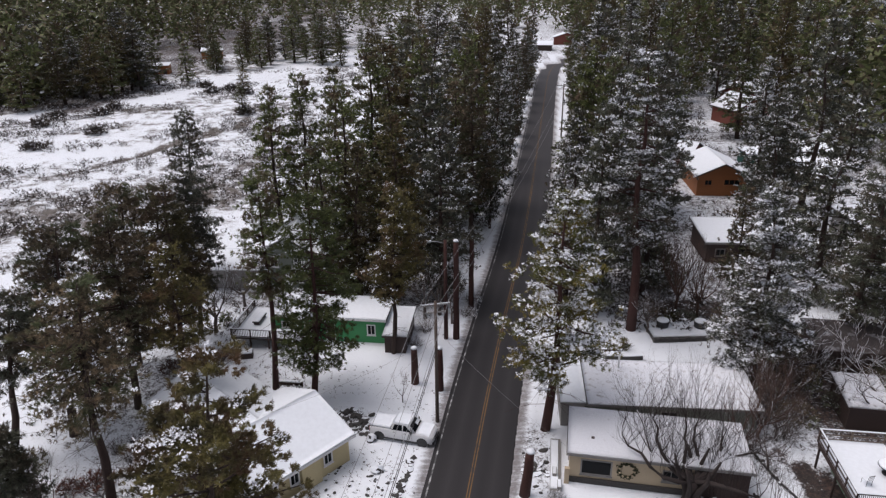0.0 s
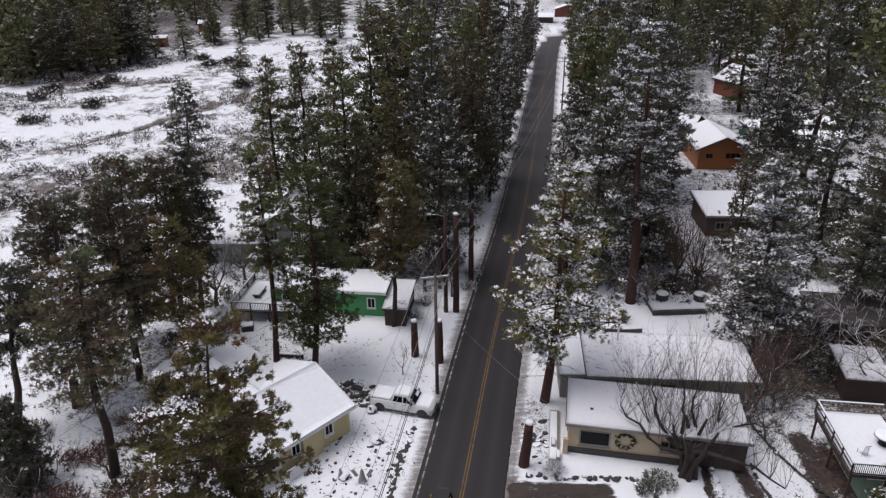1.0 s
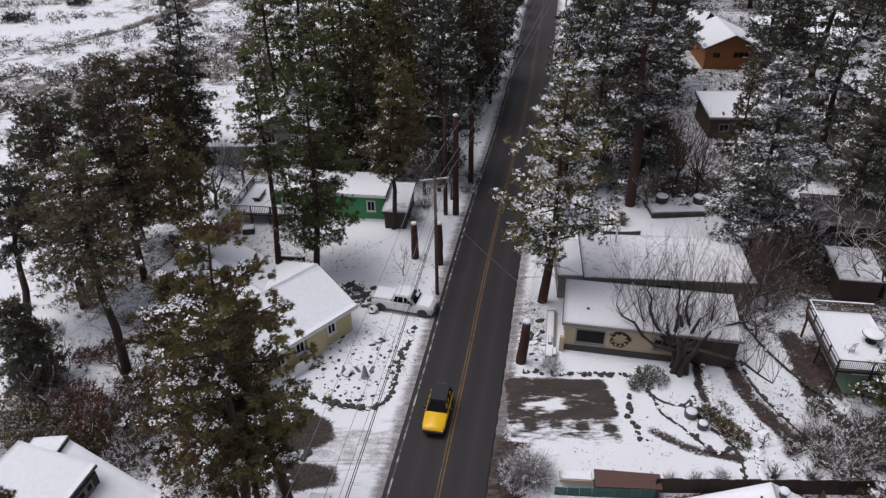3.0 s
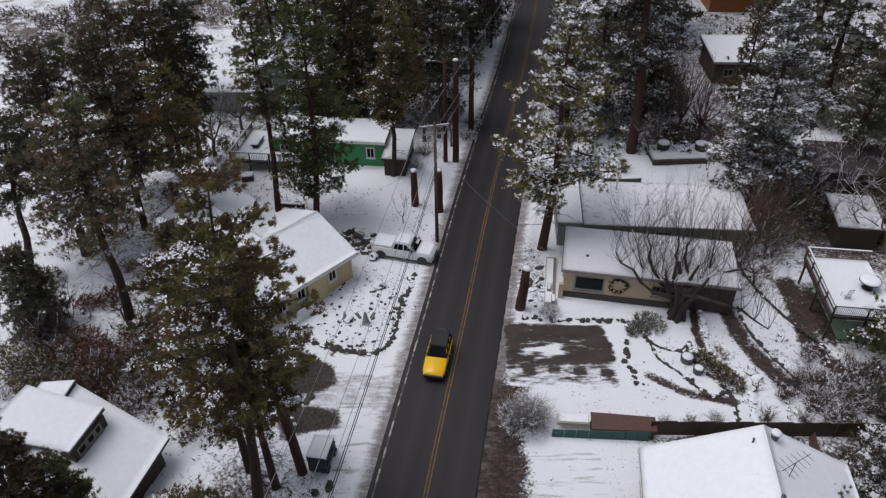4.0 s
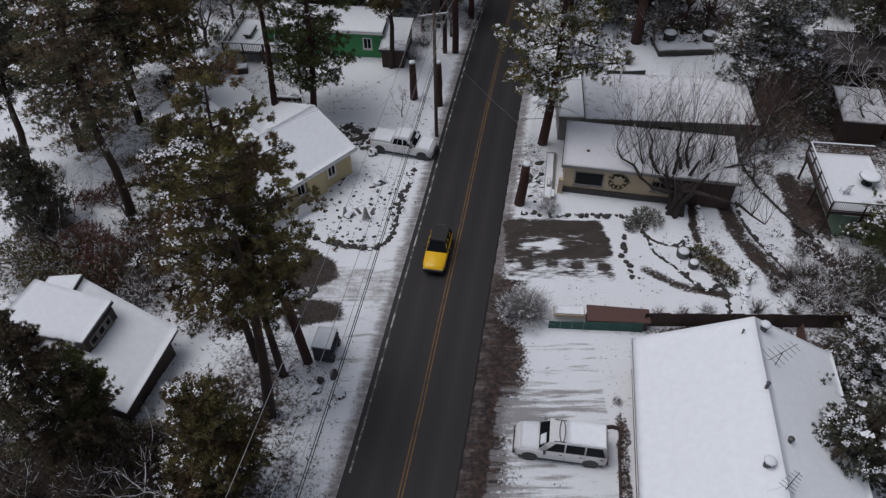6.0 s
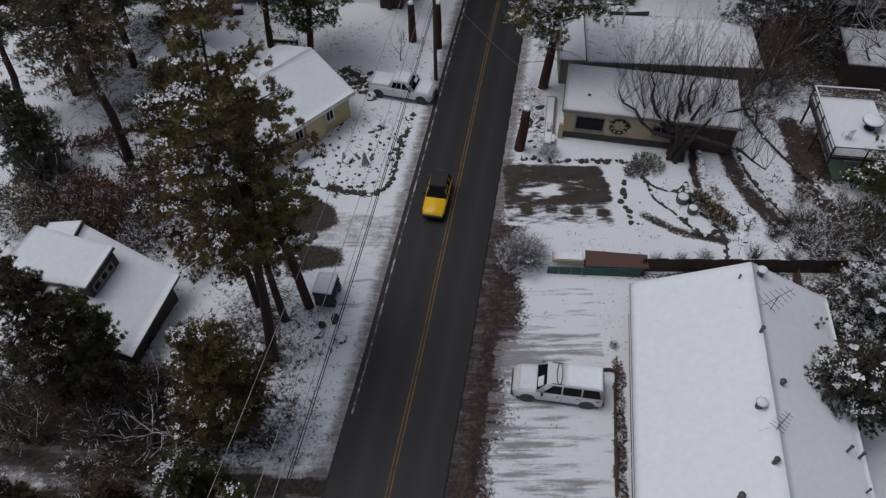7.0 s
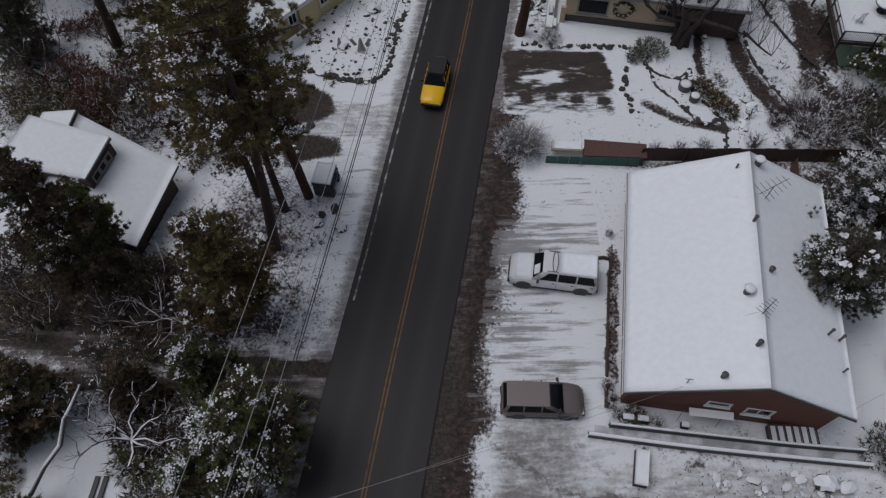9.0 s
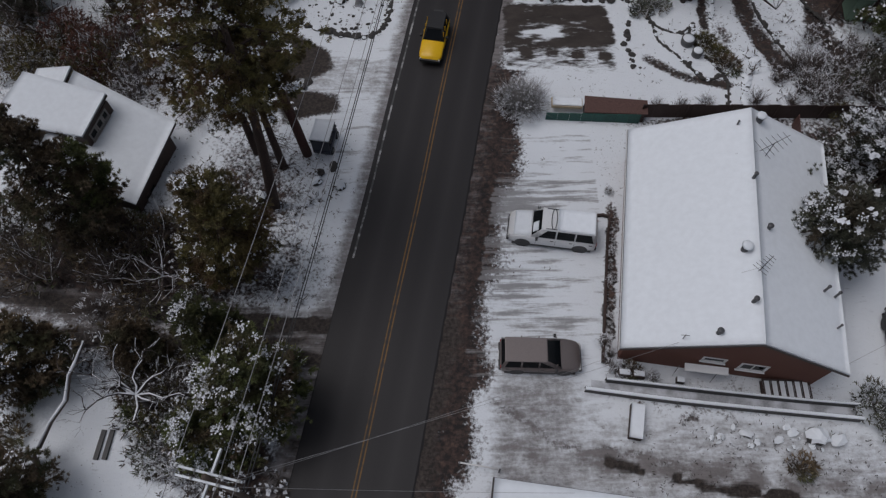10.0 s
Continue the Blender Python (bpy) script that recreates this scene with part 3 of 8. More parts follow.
road.data.attributes["worn"].data.foreach_set("value", np.clip(np.tile(wear, len(ROAD_LINE)) + far_pale * 1.0, 0, 1.6).astype(np.float32))
tagged(road, "wet dark asphalt two-lane road with worn yellow lines", "road", kind="structure")
YELLOW = mat("worn_yellow_line", (0.21, 0.112, 0.03), 0.7, 0.3, 1.5, 20.0, 0.2, other=(0.08, 0.055, 0.035), amount=0.42)
LINE_WHITE = mat("worn_white_line", (0.42, 0.42, 0.42), 0.7, 0.3, 1.5, 20.0, 0.2, other=(0.07, 0.07, 0.07), amount=0.55)
for o in (-0.15, 0.06):
    ob = ribbon("centre_line", ROAD_LINE, [o + 0.01, o + 0.085], [0.086, 0.086], [YELLOW], parent=road)
ob = ribbon("edge_line", ROAD_LINE, [-3.26, -3.14], [0.040, 0.042], [LINE_WHITE], parent=road, gaps=lambda i: ROAD_LINE[i][1] < 16.5)

# ---- buildings ----
DARK_METAL = mat("weathered_metal", (0.11, 0.11, 0.115), 0.5, 0.25, 3.0, 30.0, 0.1, metal=0.5)
def wall_bm(length, height, thick, holes):
    """A wall along x from 0, its outer face at y = 0, with openings through it: (x0, x1, z0, z1)."""
    bm = bmesh.new()
    xs = sorted({0.0, length, *[h[0] for h in holes], *[h[1] for h in holes]})
    zs = sorted({0.0, height, *[h[2] for h in holes], *[h[3] for h in holes]})
    nx, nz, found = len(xs) - 1, len(zs) - 1, {}

    def solid(i, k):
        if not (0 <= i < nx and 0 <= k < nz):
            return False
        x, z = (xs[i] + xs[i + 1]) / 2, (zs[k] + zs[k + 1]) / 2
        return not any(h[0] < x < h[1] and h[2] < z < h[3] for h in holes)

    def at(i, j, k):
        if (i, j, k) not in found:
            found[i, j, k] = bm.verts.new((xs[i], j * thick, zs[k]))
        return found[i, j, k]

    for i in range(nx):
        for k in range(nz):
            if not solid(i, k):
                continue
            bm.faces.new((at(i, 0, k), at(i + 1, 0, k), at(i + 1, 0, k + 1), at(i, 0, k + 1)))
            bm.faces.new((at(i, 1, k + 1), at(i + 1, 1, k + 1), at(i + 1, 1, k), at(i, 1, k)))
            for di, dk, e in ((-1, 0, ((i, k), (i, k + 1))), (1, 0, ((i + 1, k + 1), (i + 1, k))), (0, -1, ((i + 1, k), (i, k))), (0, 1, ((i, k + 1), (i + 1, k + 1)))):
                if not solid(i + di, k + dk):
                    (a, b), (c, d) = e
                    bm.faces.new((at(a, 0, b), at(c, 0, d), at(c, 1, d), at(a, 1, b)))
    bmesh.ops.recalc_face_normals(bm, faces=bm.faces)
    return bm


def window(parent, m, w, h, trim=WHITE, bars=1, name="window"):
    """A window in the opening whose lower outer corner is at m: frame, sill, mullions and panes."""
    win = new(name)
    win.parent, win.matrix_basis = parent, m
    bm = bmesh.new()
    t = 0.07
    for d in ((-0.05, w + 0.05, -0.05, t), (-0.05, w + 0.05, h - t, h + 0.05)):
        box(bm, d[0], d[1], -0.03, 0.09, d[2], d[3])
    for d in ((-0.05, t), (w - t, w + 0.05)):
        box(bm, d[0], d[1], -0.028, 0.088, t, h - t)
    part("window_frame", bm, trim, win)
    for k in range(bars):
        x = w * (k + 1) / (bars + 1)
        boxed("mullion", (x - 0.025, x + 0.025, -0.01, 0.06, t, h - t), trim, win)
    boxed("window_sill", (-0.1, w + 0.1, -0.1, 0.0, -0.11, -0.055), trim, win)
    n = bars + 1
    for k in range(n):
        a, b = w * k / n + (t if k == 0 else 0.025), w * (k + 1) / n - (t if k == n - 1 else 0.025)
        boxed("pane", (a, b, 0.03, 0.045, t, h - t), GLASS, win)
    return win


def door(parent, m, w, h, material, name="door", trim=WHITE):
    d = new(name)
    d.parent, d.matrix_basis = parent, m
    boxed("door_leaf", (0.05, w - 0.05, 0.04, 0.09, 0.02, h - 0.05), material, d, 0.01)
    boxed("door_handle", (w - 0.18, w - 0.12, -0.02, 0.04, 0.98, 1.04), METAL, d, 0.01)
    bm = bmesh.new()
    box(bm, -0.05, 0.05, -0.02, 0.12, 0, h), box(bm, w - 0.05, w + 0.05, -0.02, 0.12, 0, h), box(bm, 0.05, w - 0.05, -0.02, 0.12, h - 0.05, h + 0.04)
    part("door_frame", bm, trim, d)


def snow_sheet(name, corners, thick, parent, seed, n=22, rough=0.012, material=SNOW, label="undisturbed snow lying on the roof", ridge=False):
    """A rounded layer of snow on a flat quad a-b-c-d, bedded on it, its rim drawn in and uneven."""
    rnd = np.random.RandomState(seed)
    a, b, c, d = (Vector(p) for p in corners)
    na = max(6, min(40, int((b - a).length / 0.45)))
    nb = max(6, min(40, int((d - a).length / 0.45)))
    bump = rnd.rand(na + 1, nb + 1)
    verts, faces = [], []
    up = (b - a).cross(d - a).normalized()
    if up.z < 0:
        up = -up
    if ridge:
        up = Vector((0, 0, 1 / up.z))
    for i in range(na + 1):
        for j in range(nb + 1):
            u, v = i / na, j / nb
            u2, v2 = np.clip(u, 0.004, 1.0 if ridge else 0.996), np.clip(v, 0.004, 0.996)
            p = a * (1 - u2) * (1 - v2) + b * u2 * (1 - v2) + c * u2 * v2 + d * (1 - u2) * v2
            rim = min(i, 9 if ridge else na - i, j, nb - j)
            h = thick * (0.8 if rim == 0 else 1.0) + (bump[i, j] - 0.5) * rough * (0 if rim == 0 else 1)
            verts.append(tuple(p + up * h))
    row = nb + 1
    for i in range(na):
        for j in range(nb):
            faces.append((i * row + j, (i + 1) * row + j, (i + 1) * row + j + 1, i * row + j + 1))
    ring = [i * row for i in range(na)] + [na * row + j for j in range(nb)] + [i * row + nb for i in range(na, 0, -1)] + [j for j in range(nb, 0, -1)]
    base = len(verts)
    for k in ring:
        verts.append(tuple(Vector(verts[k]) - up * (thick * 0.8 + 0.005)))
    for k in range(len(ring)):
        k2 = (k + 1) % len(ring)
        faces.append((ring[k], ring[k2], base + k2, base + k))
    ob = mesh_of(name, verts, faces, [material], parent=parent, smooth=True)
    return tagged(ob, label)


def roof_slab(name, corners, thick, material, parent):
    """A slab whose top face is the quad, thick metres deep downward."""
    bm = bmesh.new()
    top = [bm.verts.new(p) for p in corners]
    low = [bm.verts.new((p[0], p[1], p[2] - thick)) for p in corners]
    bm.faces.new(top), bm.faces.new(low[::-1])
    for k in range(4):
        k2 = (k + 1) % 4
        bm.faces.new((top[k], low[k], low[k2], top[k2]))
    bmesh.ops.recalc_face_normals(bm, faces=bm.faces)
    return part(name, bm, material, parent)


def gable_bm(width, rise_h, peak, thick, up0=0.0, up1=0.0):
    """Gable wall along x, its outer face at y = 0; up0, up1: how high its two ends stand."""
    bm = bmesh.new()
    line = [(0, 0), (width, 0)] + ([(width, up1)] if up1 else []) + [(peak, rise_h)] + ([(0, up0)] if up0 else [])
    n = len(line)
    f = [bm.verts.new((x, 0, z)) for x, z in line]
    b = [bm.verts.new((x, thick, z)) for x, z in line]
    bm.faces.new(f), bm.faces.new(b[::-1])
    for k in range(n):
        k2 = (k + 1) % n
        bm.faces.new((f[k], b[k], b[k2], f[k2]))
    bmesh.ops.recalc_face_normals(bm, faces=bm.faces)
    return bm


TURNS = {"south": 0, "east": 90, "north": 180, "west": 270}


def walls(h, w, d, height, material, openings, trim=WHITE, thick=0.18, z0=0.0):
    """Four walls round a w by d plan with the corner at the origin; openings[side] = list of (x, z, w, h, kind)."""
    for side, turn in TURNS.items():
        length = w if side in ("south", "north") else d - 2 * thick
        org = {"south": (0, 0, z0), "east": (w, thick, z0), "north": (w, d, z0), "west": (0, d - thick, z0)}[side]
        m = pose(*org, 0, 0, turn)
        holes = [(x, x + ow, z, z + oh) for x, z, ow, oh, kind in openings.get(side, ())]
        ob = part("wall", wall_bm(length, height, thick, holes), material, h)
        ob.matrix_basis = m
        for x, z, ow, oh, kind in openings.get(side, ()):
            at = m @ pose(x, 0, z)
            if kind == "door":
                door(h, at, ow, oh, WOOD_DARK, trim=trim)
            else:
                window(h, at, ow, oh, trim, kind)
    boxed("floor_slab", (thick, w - thick, thick, d - thick, z0 - 0.1, z0 + 0.05), WOOD_DARK, h)


def gable_house(name, m, w, d, height, rise_h, material, label, openings=None, over=0.4, peak=None, seed=1, snow=0.14, roof_mat=SHINGLE, trim=WHITE, z0=0.0, east_up=0.0):
    """A house with its ridge along y: w across, d long."""
    h = thing(name, m, label, "house")
    walls(h, w, d, height, material, openings or {}, trim, z0=z0)
    peak = w / 2 if peak is None else peak
    top = z0 + height
    for y, turn in ((0, 0), (d, 180)):
        g = part("gable", gable_bm(w, rise_h, peak if turn == 0 else w - peak, 0.18, 0.0 if turn == 0 else east_up, east_up if turn == 0 else 0.0), material, h)
        g.matrix_basis = pose(0 if turn == 0 else w, y, top, 0, 0, turn)
    if east_up:
        boxed("upper_wall", (w - 0.18, w, 0.18, d - 0.18, top, top + east_up), material, h)
    sl, sr = rise_h / peak, (rise_h - east_up) / (w - peak)
    zr = top + rise_h + 0.16
    ends = ((-over, zr - sl * (peak + over)), (w + over, zr - sr * (w - peak + over)))
    for k, (x, z) in enumerate(ends):
        q = [(x, -over, z), (peak, -over, zr), (peak, d + over, zr), (x, d + over, z)]
        if k:
            q = q[::-1]
        roof_slab("roof", q, 0.15, roof_mat, h)
        snow_sheet("snow_cover", q, snow, h, seed + k, ridge=True)
        boxed("fascia", (x - 0.03 if k == 0 else x - 0.002, x + 0.002 if k == 0 else x + 0.03, -over, d + over, z - 0.2, z + 0.0), trim, h)
    return h


def flat_house(name, m, w, d, height, fall, material, label, openings=None, over=0.35, seed=1, snow=0.12, trim=WHITE, roof_mat=SHINGLE, category="house", z0=0.0, snow_mat=SNOW):
    """A house under one low slope that falls to the south by fall metres."""
    h = thing(name, m, label, category)
    walls(h, w, d, height, material, openings or {}, trim, z0=z0)
    a, b = z0 + height + 0.14, z0 + height + 0.14 + fall
    q = [(-over, -over, a), (w + over, -over, a), (w + over, d + over, b), (-over, d + over, b)]
    if fall > 0.15:
        bm = bmesh.new()
        for x in (0, w - 0.16):
            v = [bm.verts.new(p) for p in ((x, 0, z0 + height), (x, d, z0 + height), (x, d, z0 + height + fall), (x + 0.16, 0, z0 + height), (x + 0.16, d, z0 + height), (x + 0.16, d, z0 + height + fall))]
            for f in ((0, 1, 2), (5, 4, 3), (0, 3, 4, 1), (1, 4, 5, 2), (2, 5, 3, 0)):
                bm.faces.new([v[i] for i in f])
        box(bm, 0.16, w - 0.16, d - 0.16, d, z0 + height, z0 + height + fall - 0.02)
        bmesh.ops.recalc_face_normals(bm, faces=bm.faces)
        part("upper_wall", bm, material, h)
    roof_slab("roof", q, 0.15, roof_mat, h)
    snow_sheet("snow_cover", q, snow, h, seed, material=snow_mat)
    boxed("fascia", (-over, w + over, -over - 0.03, -over + 0.002, a - 0.2, a), trim, h)
    return h


def railing(parent, a, b, z, height=1.0, material=WOOD, balusters=True, gap=0.16, cap=SNOW):
    """A deck railing from a to b: posts, two rails, balusters, snow on the cap."""
    a, b = Vector((*a, z)), Vector((*b, z))
    length, ang = (b - a).length, math.degrees(math.atan2(b.y - a.y, b.x - a.x))
    r = new("railing")
    r.parent, r.matrix_basis = parent, pose(*a, 0, 0, ang)
    n = max(2, int(length / 1.7) + 1)
    for k in range(n):
        x = length * k / (n - 1)
        boxed("post", (x - 0.05, x + 0.05, -0.05, 0.05, 0, height - 0.04), material, r)
    boxed("top_rail", (-0.05, length + 0.05, -0.07, 0.07, height - 0.04, height + 0.02), material, r)
    boxed("snow_cap", (-0.05, length + 0.05, -0.065, 0.065, height + 0.02, height + 0.08), cap, r, 0.02)
    boxed("lower_rail", (0, length, -0.03, 0.03, 0.1, 0.16), material, r)
    if balusters:
        bm = bmesh.new()
        box(bm, -0.018, 0.018, -0.018, 0.018, 0.16, height - 0.04)
        first = part("baluster", bm, material, r)
        first.location.x = gap
        for k in range(2, int((length - 0.05) / gap) + 1):
            ob = new("baluster", first.data)
            ob.parent, ob.location = r, (k * gap, 0, 0)
    else:
        boxed("middle_rail", (0, length, -0.03, 0.03, 0.5, 0.58), material, r)
    return r


# large house beside the lot, its gable towards the ramp
BIG = pose(9.68, 11.67, 0, 0, 0, -9.26)
big = gable_house("large_house", BIG, 10.68, 13.67, 2.84, 3.06, BRICK, "large low house with brown siding and a snow-covered gable roof", {
    "south": [(4.2, 1.7, 1.2, 0.55, 0), (6.3, 1.15, 1.4, 0.9, 1)],
    "west": [(2.0, 1.0, 1.4, 1.1, 1), (6.0, 1.0, 1.4, 1.1, 1), (9.5, 0.05, 0.95, 2.05, "door")]}, over=0.45, peak=5.85, seed=11, east_up=0.66)


def roof_z(x, peak=5.85):
    return 6.19 - (0.523 * (peak - x) if x < peak else 0.497 * (x - peak))


def roof_vent(parent, x, y, r=0.09, hgt=0.55, cap=True, snow=True, lean=0.0):
    v = new("roof_vent")
    v.parent, v.matrix_basis = parent, pose(x, y, roof_z(x) - 0.15, lean, 0, 0)
    tube("pipe", [(0, 0, 0), (0, 0, hgt)], r, DARK_METAL, v, 10)
    if cap:
        tube("rain_cap", [(0, 0, hgt + 0.03), (0, 0, hgt + 0.10), (0, 0, hgt + 0.14)], [r * 1.35, r * 1.35, r * 0.6], DARK_METAL, v, 10)
    if snow and r > 0.15:
        tube("snow_cap", [(0, 0, hgt + 0.13), (0, 0, hgt + 0.2), (0, 0, hgt + 0.24)], [r * 1.6, r * 1.3, r * 0.4], SNOW, v, 8)


for x, y, r, hgt in ((6.3, 13.3, 0.2, 0.55), (5.75, 9.2, 0.09, 0.55), (5.2, 4.85, 0.2, 0.5), (6.5, 6.3, 0.12, 0.4), (5.45, 1.85, 0.11, 0.55), (3.95, 0.25, 0.13, 0.45), (9.9, 3.85, 0.07, 0.75), (10.6, 3.75, 0.07, 0.75), (10.55, 1.95, 0.05, 0.6), (5.15, 13.0, 0.05, 0.4)):
    roof_vent(big, x, y, r, hgt)


def aerial(parent, x, y, turn, size):
    """A roof aerial: mast, boom and cross elements."""
    a = new("roof_aerial")
    a.parent, a.matrix_basis = parent, pose(x, y, roof_z(x) - 0.1, 0, 0, turn)
    tube("mast", [(0, 0, 0), (0.05, 0, size * 0.9)], 0.022, TRIM_BLACK, a, 6)
    tube("boom", [(-size * 0.6, 0, size * 0.8), (size * 0.7, 0, size * 0.95)], 0.018, TRIM_BLACK, a, 6)
    for k in range(6):
        x2, w = -size * 0.5 + k * size * 0.22, size * (0.45 - 0.04 * k)
        tube("element", [(x2, -w, size * 0.82 + 0.02 * k), (x2, w, size * 0.82 + 0.02 * k)], 0.012, TRIM_BLACK, a, 5)
    tube("guy", [(0.03, 0, size * 0.5), (-size * 0.9, size * 0.6, 0.05)], 0.008, METAL, a, 4)


aerial(big, 6.6, 11.0, 35, 1.5)
aerial(big, 5.8, 3.6, 50, 0.9)
bracket = new("service_bracket")
bracket.parent, bracket.matrix_basis = big, pose(2.4, 0.0, roof_z(2.4) - 0.1)
tube("mast", [(0, 0, 0), (0, 0, 0.7)], 0.03, METAL, bracket)
tube("arm", [(-0.2, 0, 0.6), (0.2, 0, 0.66)], 0.02, METAL, bracket)
steps = new("porch_steps")
steps.parent, steps.matrix_basis = big, BIG.inverted() @ pose(17.42, 9.2, 0, 0, 0, -3.0)
for k in range(7):
    boxed("rail", (k * 0.42 - 0.025, k * 0.42 + 0.025, 0, 1.0, 0.5, 0.56), WOOD_DARK, steps)
    boxed("rail_post", (k * 0.42 - 0.022, k * 0.42 + 0.022, 0.0, 0.045, 0.0, 0.5), WOOD_DARK, steps)
for k in range(6):
    boxed("snow_strip", (k * 0.42 + 0.04, k * 0.42 + 0.38, 0.02, 0.98, 0.32, 0.40), SNOW, steps, 0.02)
boxed("deck", (-0.05, 2.57, 0.02, 0.98, 0.12, 0.32), WOOD_DARK, steps)
boxed("back_beam", (-0.05, 2.57, 0.96, 1.02, 0.42, 0.60), WOOD_DARK, steps)
board = boxed("awning_board", (0, 2.35, -0.42, 0, 0, 0.05), WHITE, big, label="white awning board below the gable")
board.matrix_basis = BIG.inverted() @ pose(12.98, 10.92, 1.45, 14, 0, -8)
tube("awning_prop", [(3.1, -0.55, 0.0), (3.1, -0.4, 1.4)], 0.02, METAL, big)
tube("awning_prop", [(5.2, -0.62, 0.0), (5.2, -0.45, 1.4)], 0.02, METAL, big)

# tan house across the yard
TANM = pose(9.6, 42.9, 0, 0, 0, -11.0)
tan = flat_house("tan_house", TANM, 13.2, 5.2, 2.7, 0.25, TAN, "tan single-storey house with a wreath and a snowy low roof", {
    "south": [(0.9, 0.85, 2.3, 1.35, 0), (7.0, 1.0, 1.2, 1.0, 1)], "west": [(2.4, 1.0, 1.2, 1.0, 1)]}, over=0.28, seed=21, trim=GREYWOOD, snow_mat=SNOW_THINNED, snow=0.08)
boxed("stone_base", (-0.04, 9.2, -0.16, -0.003, 0, 0.5), ROCK, tan, 0.03, "rough stone base course")
for k in range(13):
    boxed("cladding_board", (9.25 + k * 0.305, 9.54 + k * 0.305, -0.05, -0.003, 0.02, 2.68), WOOD_DARK, tan)
boxed("corner_pier", (-0.34, 0.04, -0.46, -0.165, 0, 1.5), TAN, tan, 0.03)
boxed("vent_box", (1.6, 1.85, 1.6, 1.85, 2.6, 3.05), WOOD_DARK, tan, 0.02)
wreath = thing("wreath", TANM @ pose(4.35, -0.03, 1.62, 90, 0, 0), "round dark twig wreath with pale flowers on the tan wall", "wreath")
bm = bmesh.new()
rnd = random.Random(5)
for k in range(150):
    a, r = rnd.uniform(0, 6.283), rnd.gauss(0.58, 0.09)
    v = [bm.verts.new((math.cos(a + da) * (r + dr), math.sin(a + da) * (r + dr), rnd.uniform(0.0, 0.12))) for da, dr in ((0, 0), (0.28, 0.03), (0.12, 0.13))]
    bm.faces.new(v)
part("twig_ring", bm, WREATH, wreath)
join_tubes("hoop", [([(math.cos(k / 12 * 6.2832) * 0.58, math.sin(k / 12 * 6.2832) * 0.58, 0.04) for k in range(13)], [0.08] * 13, 6)], [WREATH], wreath)
for k in range(9):
    a = k * 0.698
    tube("flower", [(math.cos(a) * 0.56, math.sin(a) * 0.56, 0.10), (math.cos(a) * 0.56, math.sin(a) * 0.56, 0.17)], [0.10, 0.05], TAN, wreath, 7)

BACK = pose(12.5, 49.4, 0, 0, 0, -5.0)
backh = flat_house("rear_house", BACK, 14.0, 5.8, 2.55, 0.5, GREYGREEN, "grey house with a wide snowy roof behind the tan house", {"south": [(2.0, 1.0, 1.4, 1.0, 1), (6.0, 1.0, 1.4, 1.0, 1)], "west": [(2.0, 1.0, 1.2, 1.0, 1)]}, over=0.35, seed=31, trim=GREYWOOD, snow_mat=SNOW_SPECK, snow=0.06)
flat_house("lean_to", pose(10.1, 49.8, 0, 0, 0, -5.0), 2.0, 5.3, 2.35, 0.3, GREYWOOD, "narrow grey lean-to with a snowy roof", {}, over=0.15, seed=33, trim=GREYWOOD, category="shed")
pipe = new("stove_pipe")
pipe.parent, pipe.matrix_basis = backh, pose(3.0, 4.9, 3.0)
tube("pipe", [(0, 0, 0), (0, 0, 1.9)], 0.09, WHITE, pipe, 10)
tube("cowl", [(0, 0, 1.92), (0, 0, 2.1), (0, 0, 2.2)], [0.19, 0.2, 0.08], SNOW, pipe, 10)

# deck on pale green posts and wall, beside the path
DECK = pose(28.4, 37.2, 0, 0, 0, -8.0)
deck = thing("raised_deck", DECK, "raised wooden deck with railings, covered in snow", "deck")
boxed("deck_floor", (0, 4.9, 0, 7.2, 2.35, 2.55), WOOD_DARK, deck)
snow_sheet("snow_cover", [(0.05, 0.05, 2.55), (4.85, 0.05, 2.55), (4.85, 7.15, 2.55), (0.05, 7.15, 2.55)], 0.12, deck, 41)
railing(deck, (0.05, 0.05), (4.85, 0.05), 2.55, 1.0, WOOD_DARK, True, 0.13)
railing(deck, (0.05, 0.05), (0.05, 7.15), 2.55, 1.0, WOOD_DARK, False)
railing(deck, (0.05, 7.15), (4.85, 7.15), 2.55, 1.0, WOOD, False)
boxed("beam", (0.05, 0.2, 0.1, 7.1, 2.1, 2.35), WOOD_DARK, deck)
for x in (0.2, 2.6, 4.7):
    for y in (0.2, 3.6, 6.9):
        boxed("post", (x - 0.07, x + 0.07, y - 0.07, y + 0.07, 0, 2.35), WOOD_DARK, deck)
flat_house("green_lower_room", DECK @ pose(1.3, 0.3, 0), 3.3, 6.4, 2.1, 0.0, PALE_GREEN, "pale green ground-floor room below the deck", {"south": [(1.2, 0.8, 1.2, 1.0, 1)], "west": [(2.5, 0.05, 0.95, 1.95, "door")]}, over=0.02, seed=43, snow=0.02, category="room")
table = thing("patio_table", DECK @ pose(3.6, 3.5, 2.67), "round patio table under a thick cap of snow", "table")
tube("table_top", [(0, 0, 0.70), (0, 0, 0.74)], 0.78, TRIM_BLACK, table, 24)
tube("snow_cap", [(0, 0, 0.742), (0, 0, 0.84), (0, 0, 0.9)], [0.76, 0.72, 0.5], SNOW, table, 24)
tube("pedestal", [(0, 0, 0), (0, 0, 0.7)], 0.07, TRIM_BLACK, table, 10)
tube("base_plate", [(0, 0, 0), (0, 0, 0.05)], 0.4, TRIM_BLACK, table, 16)
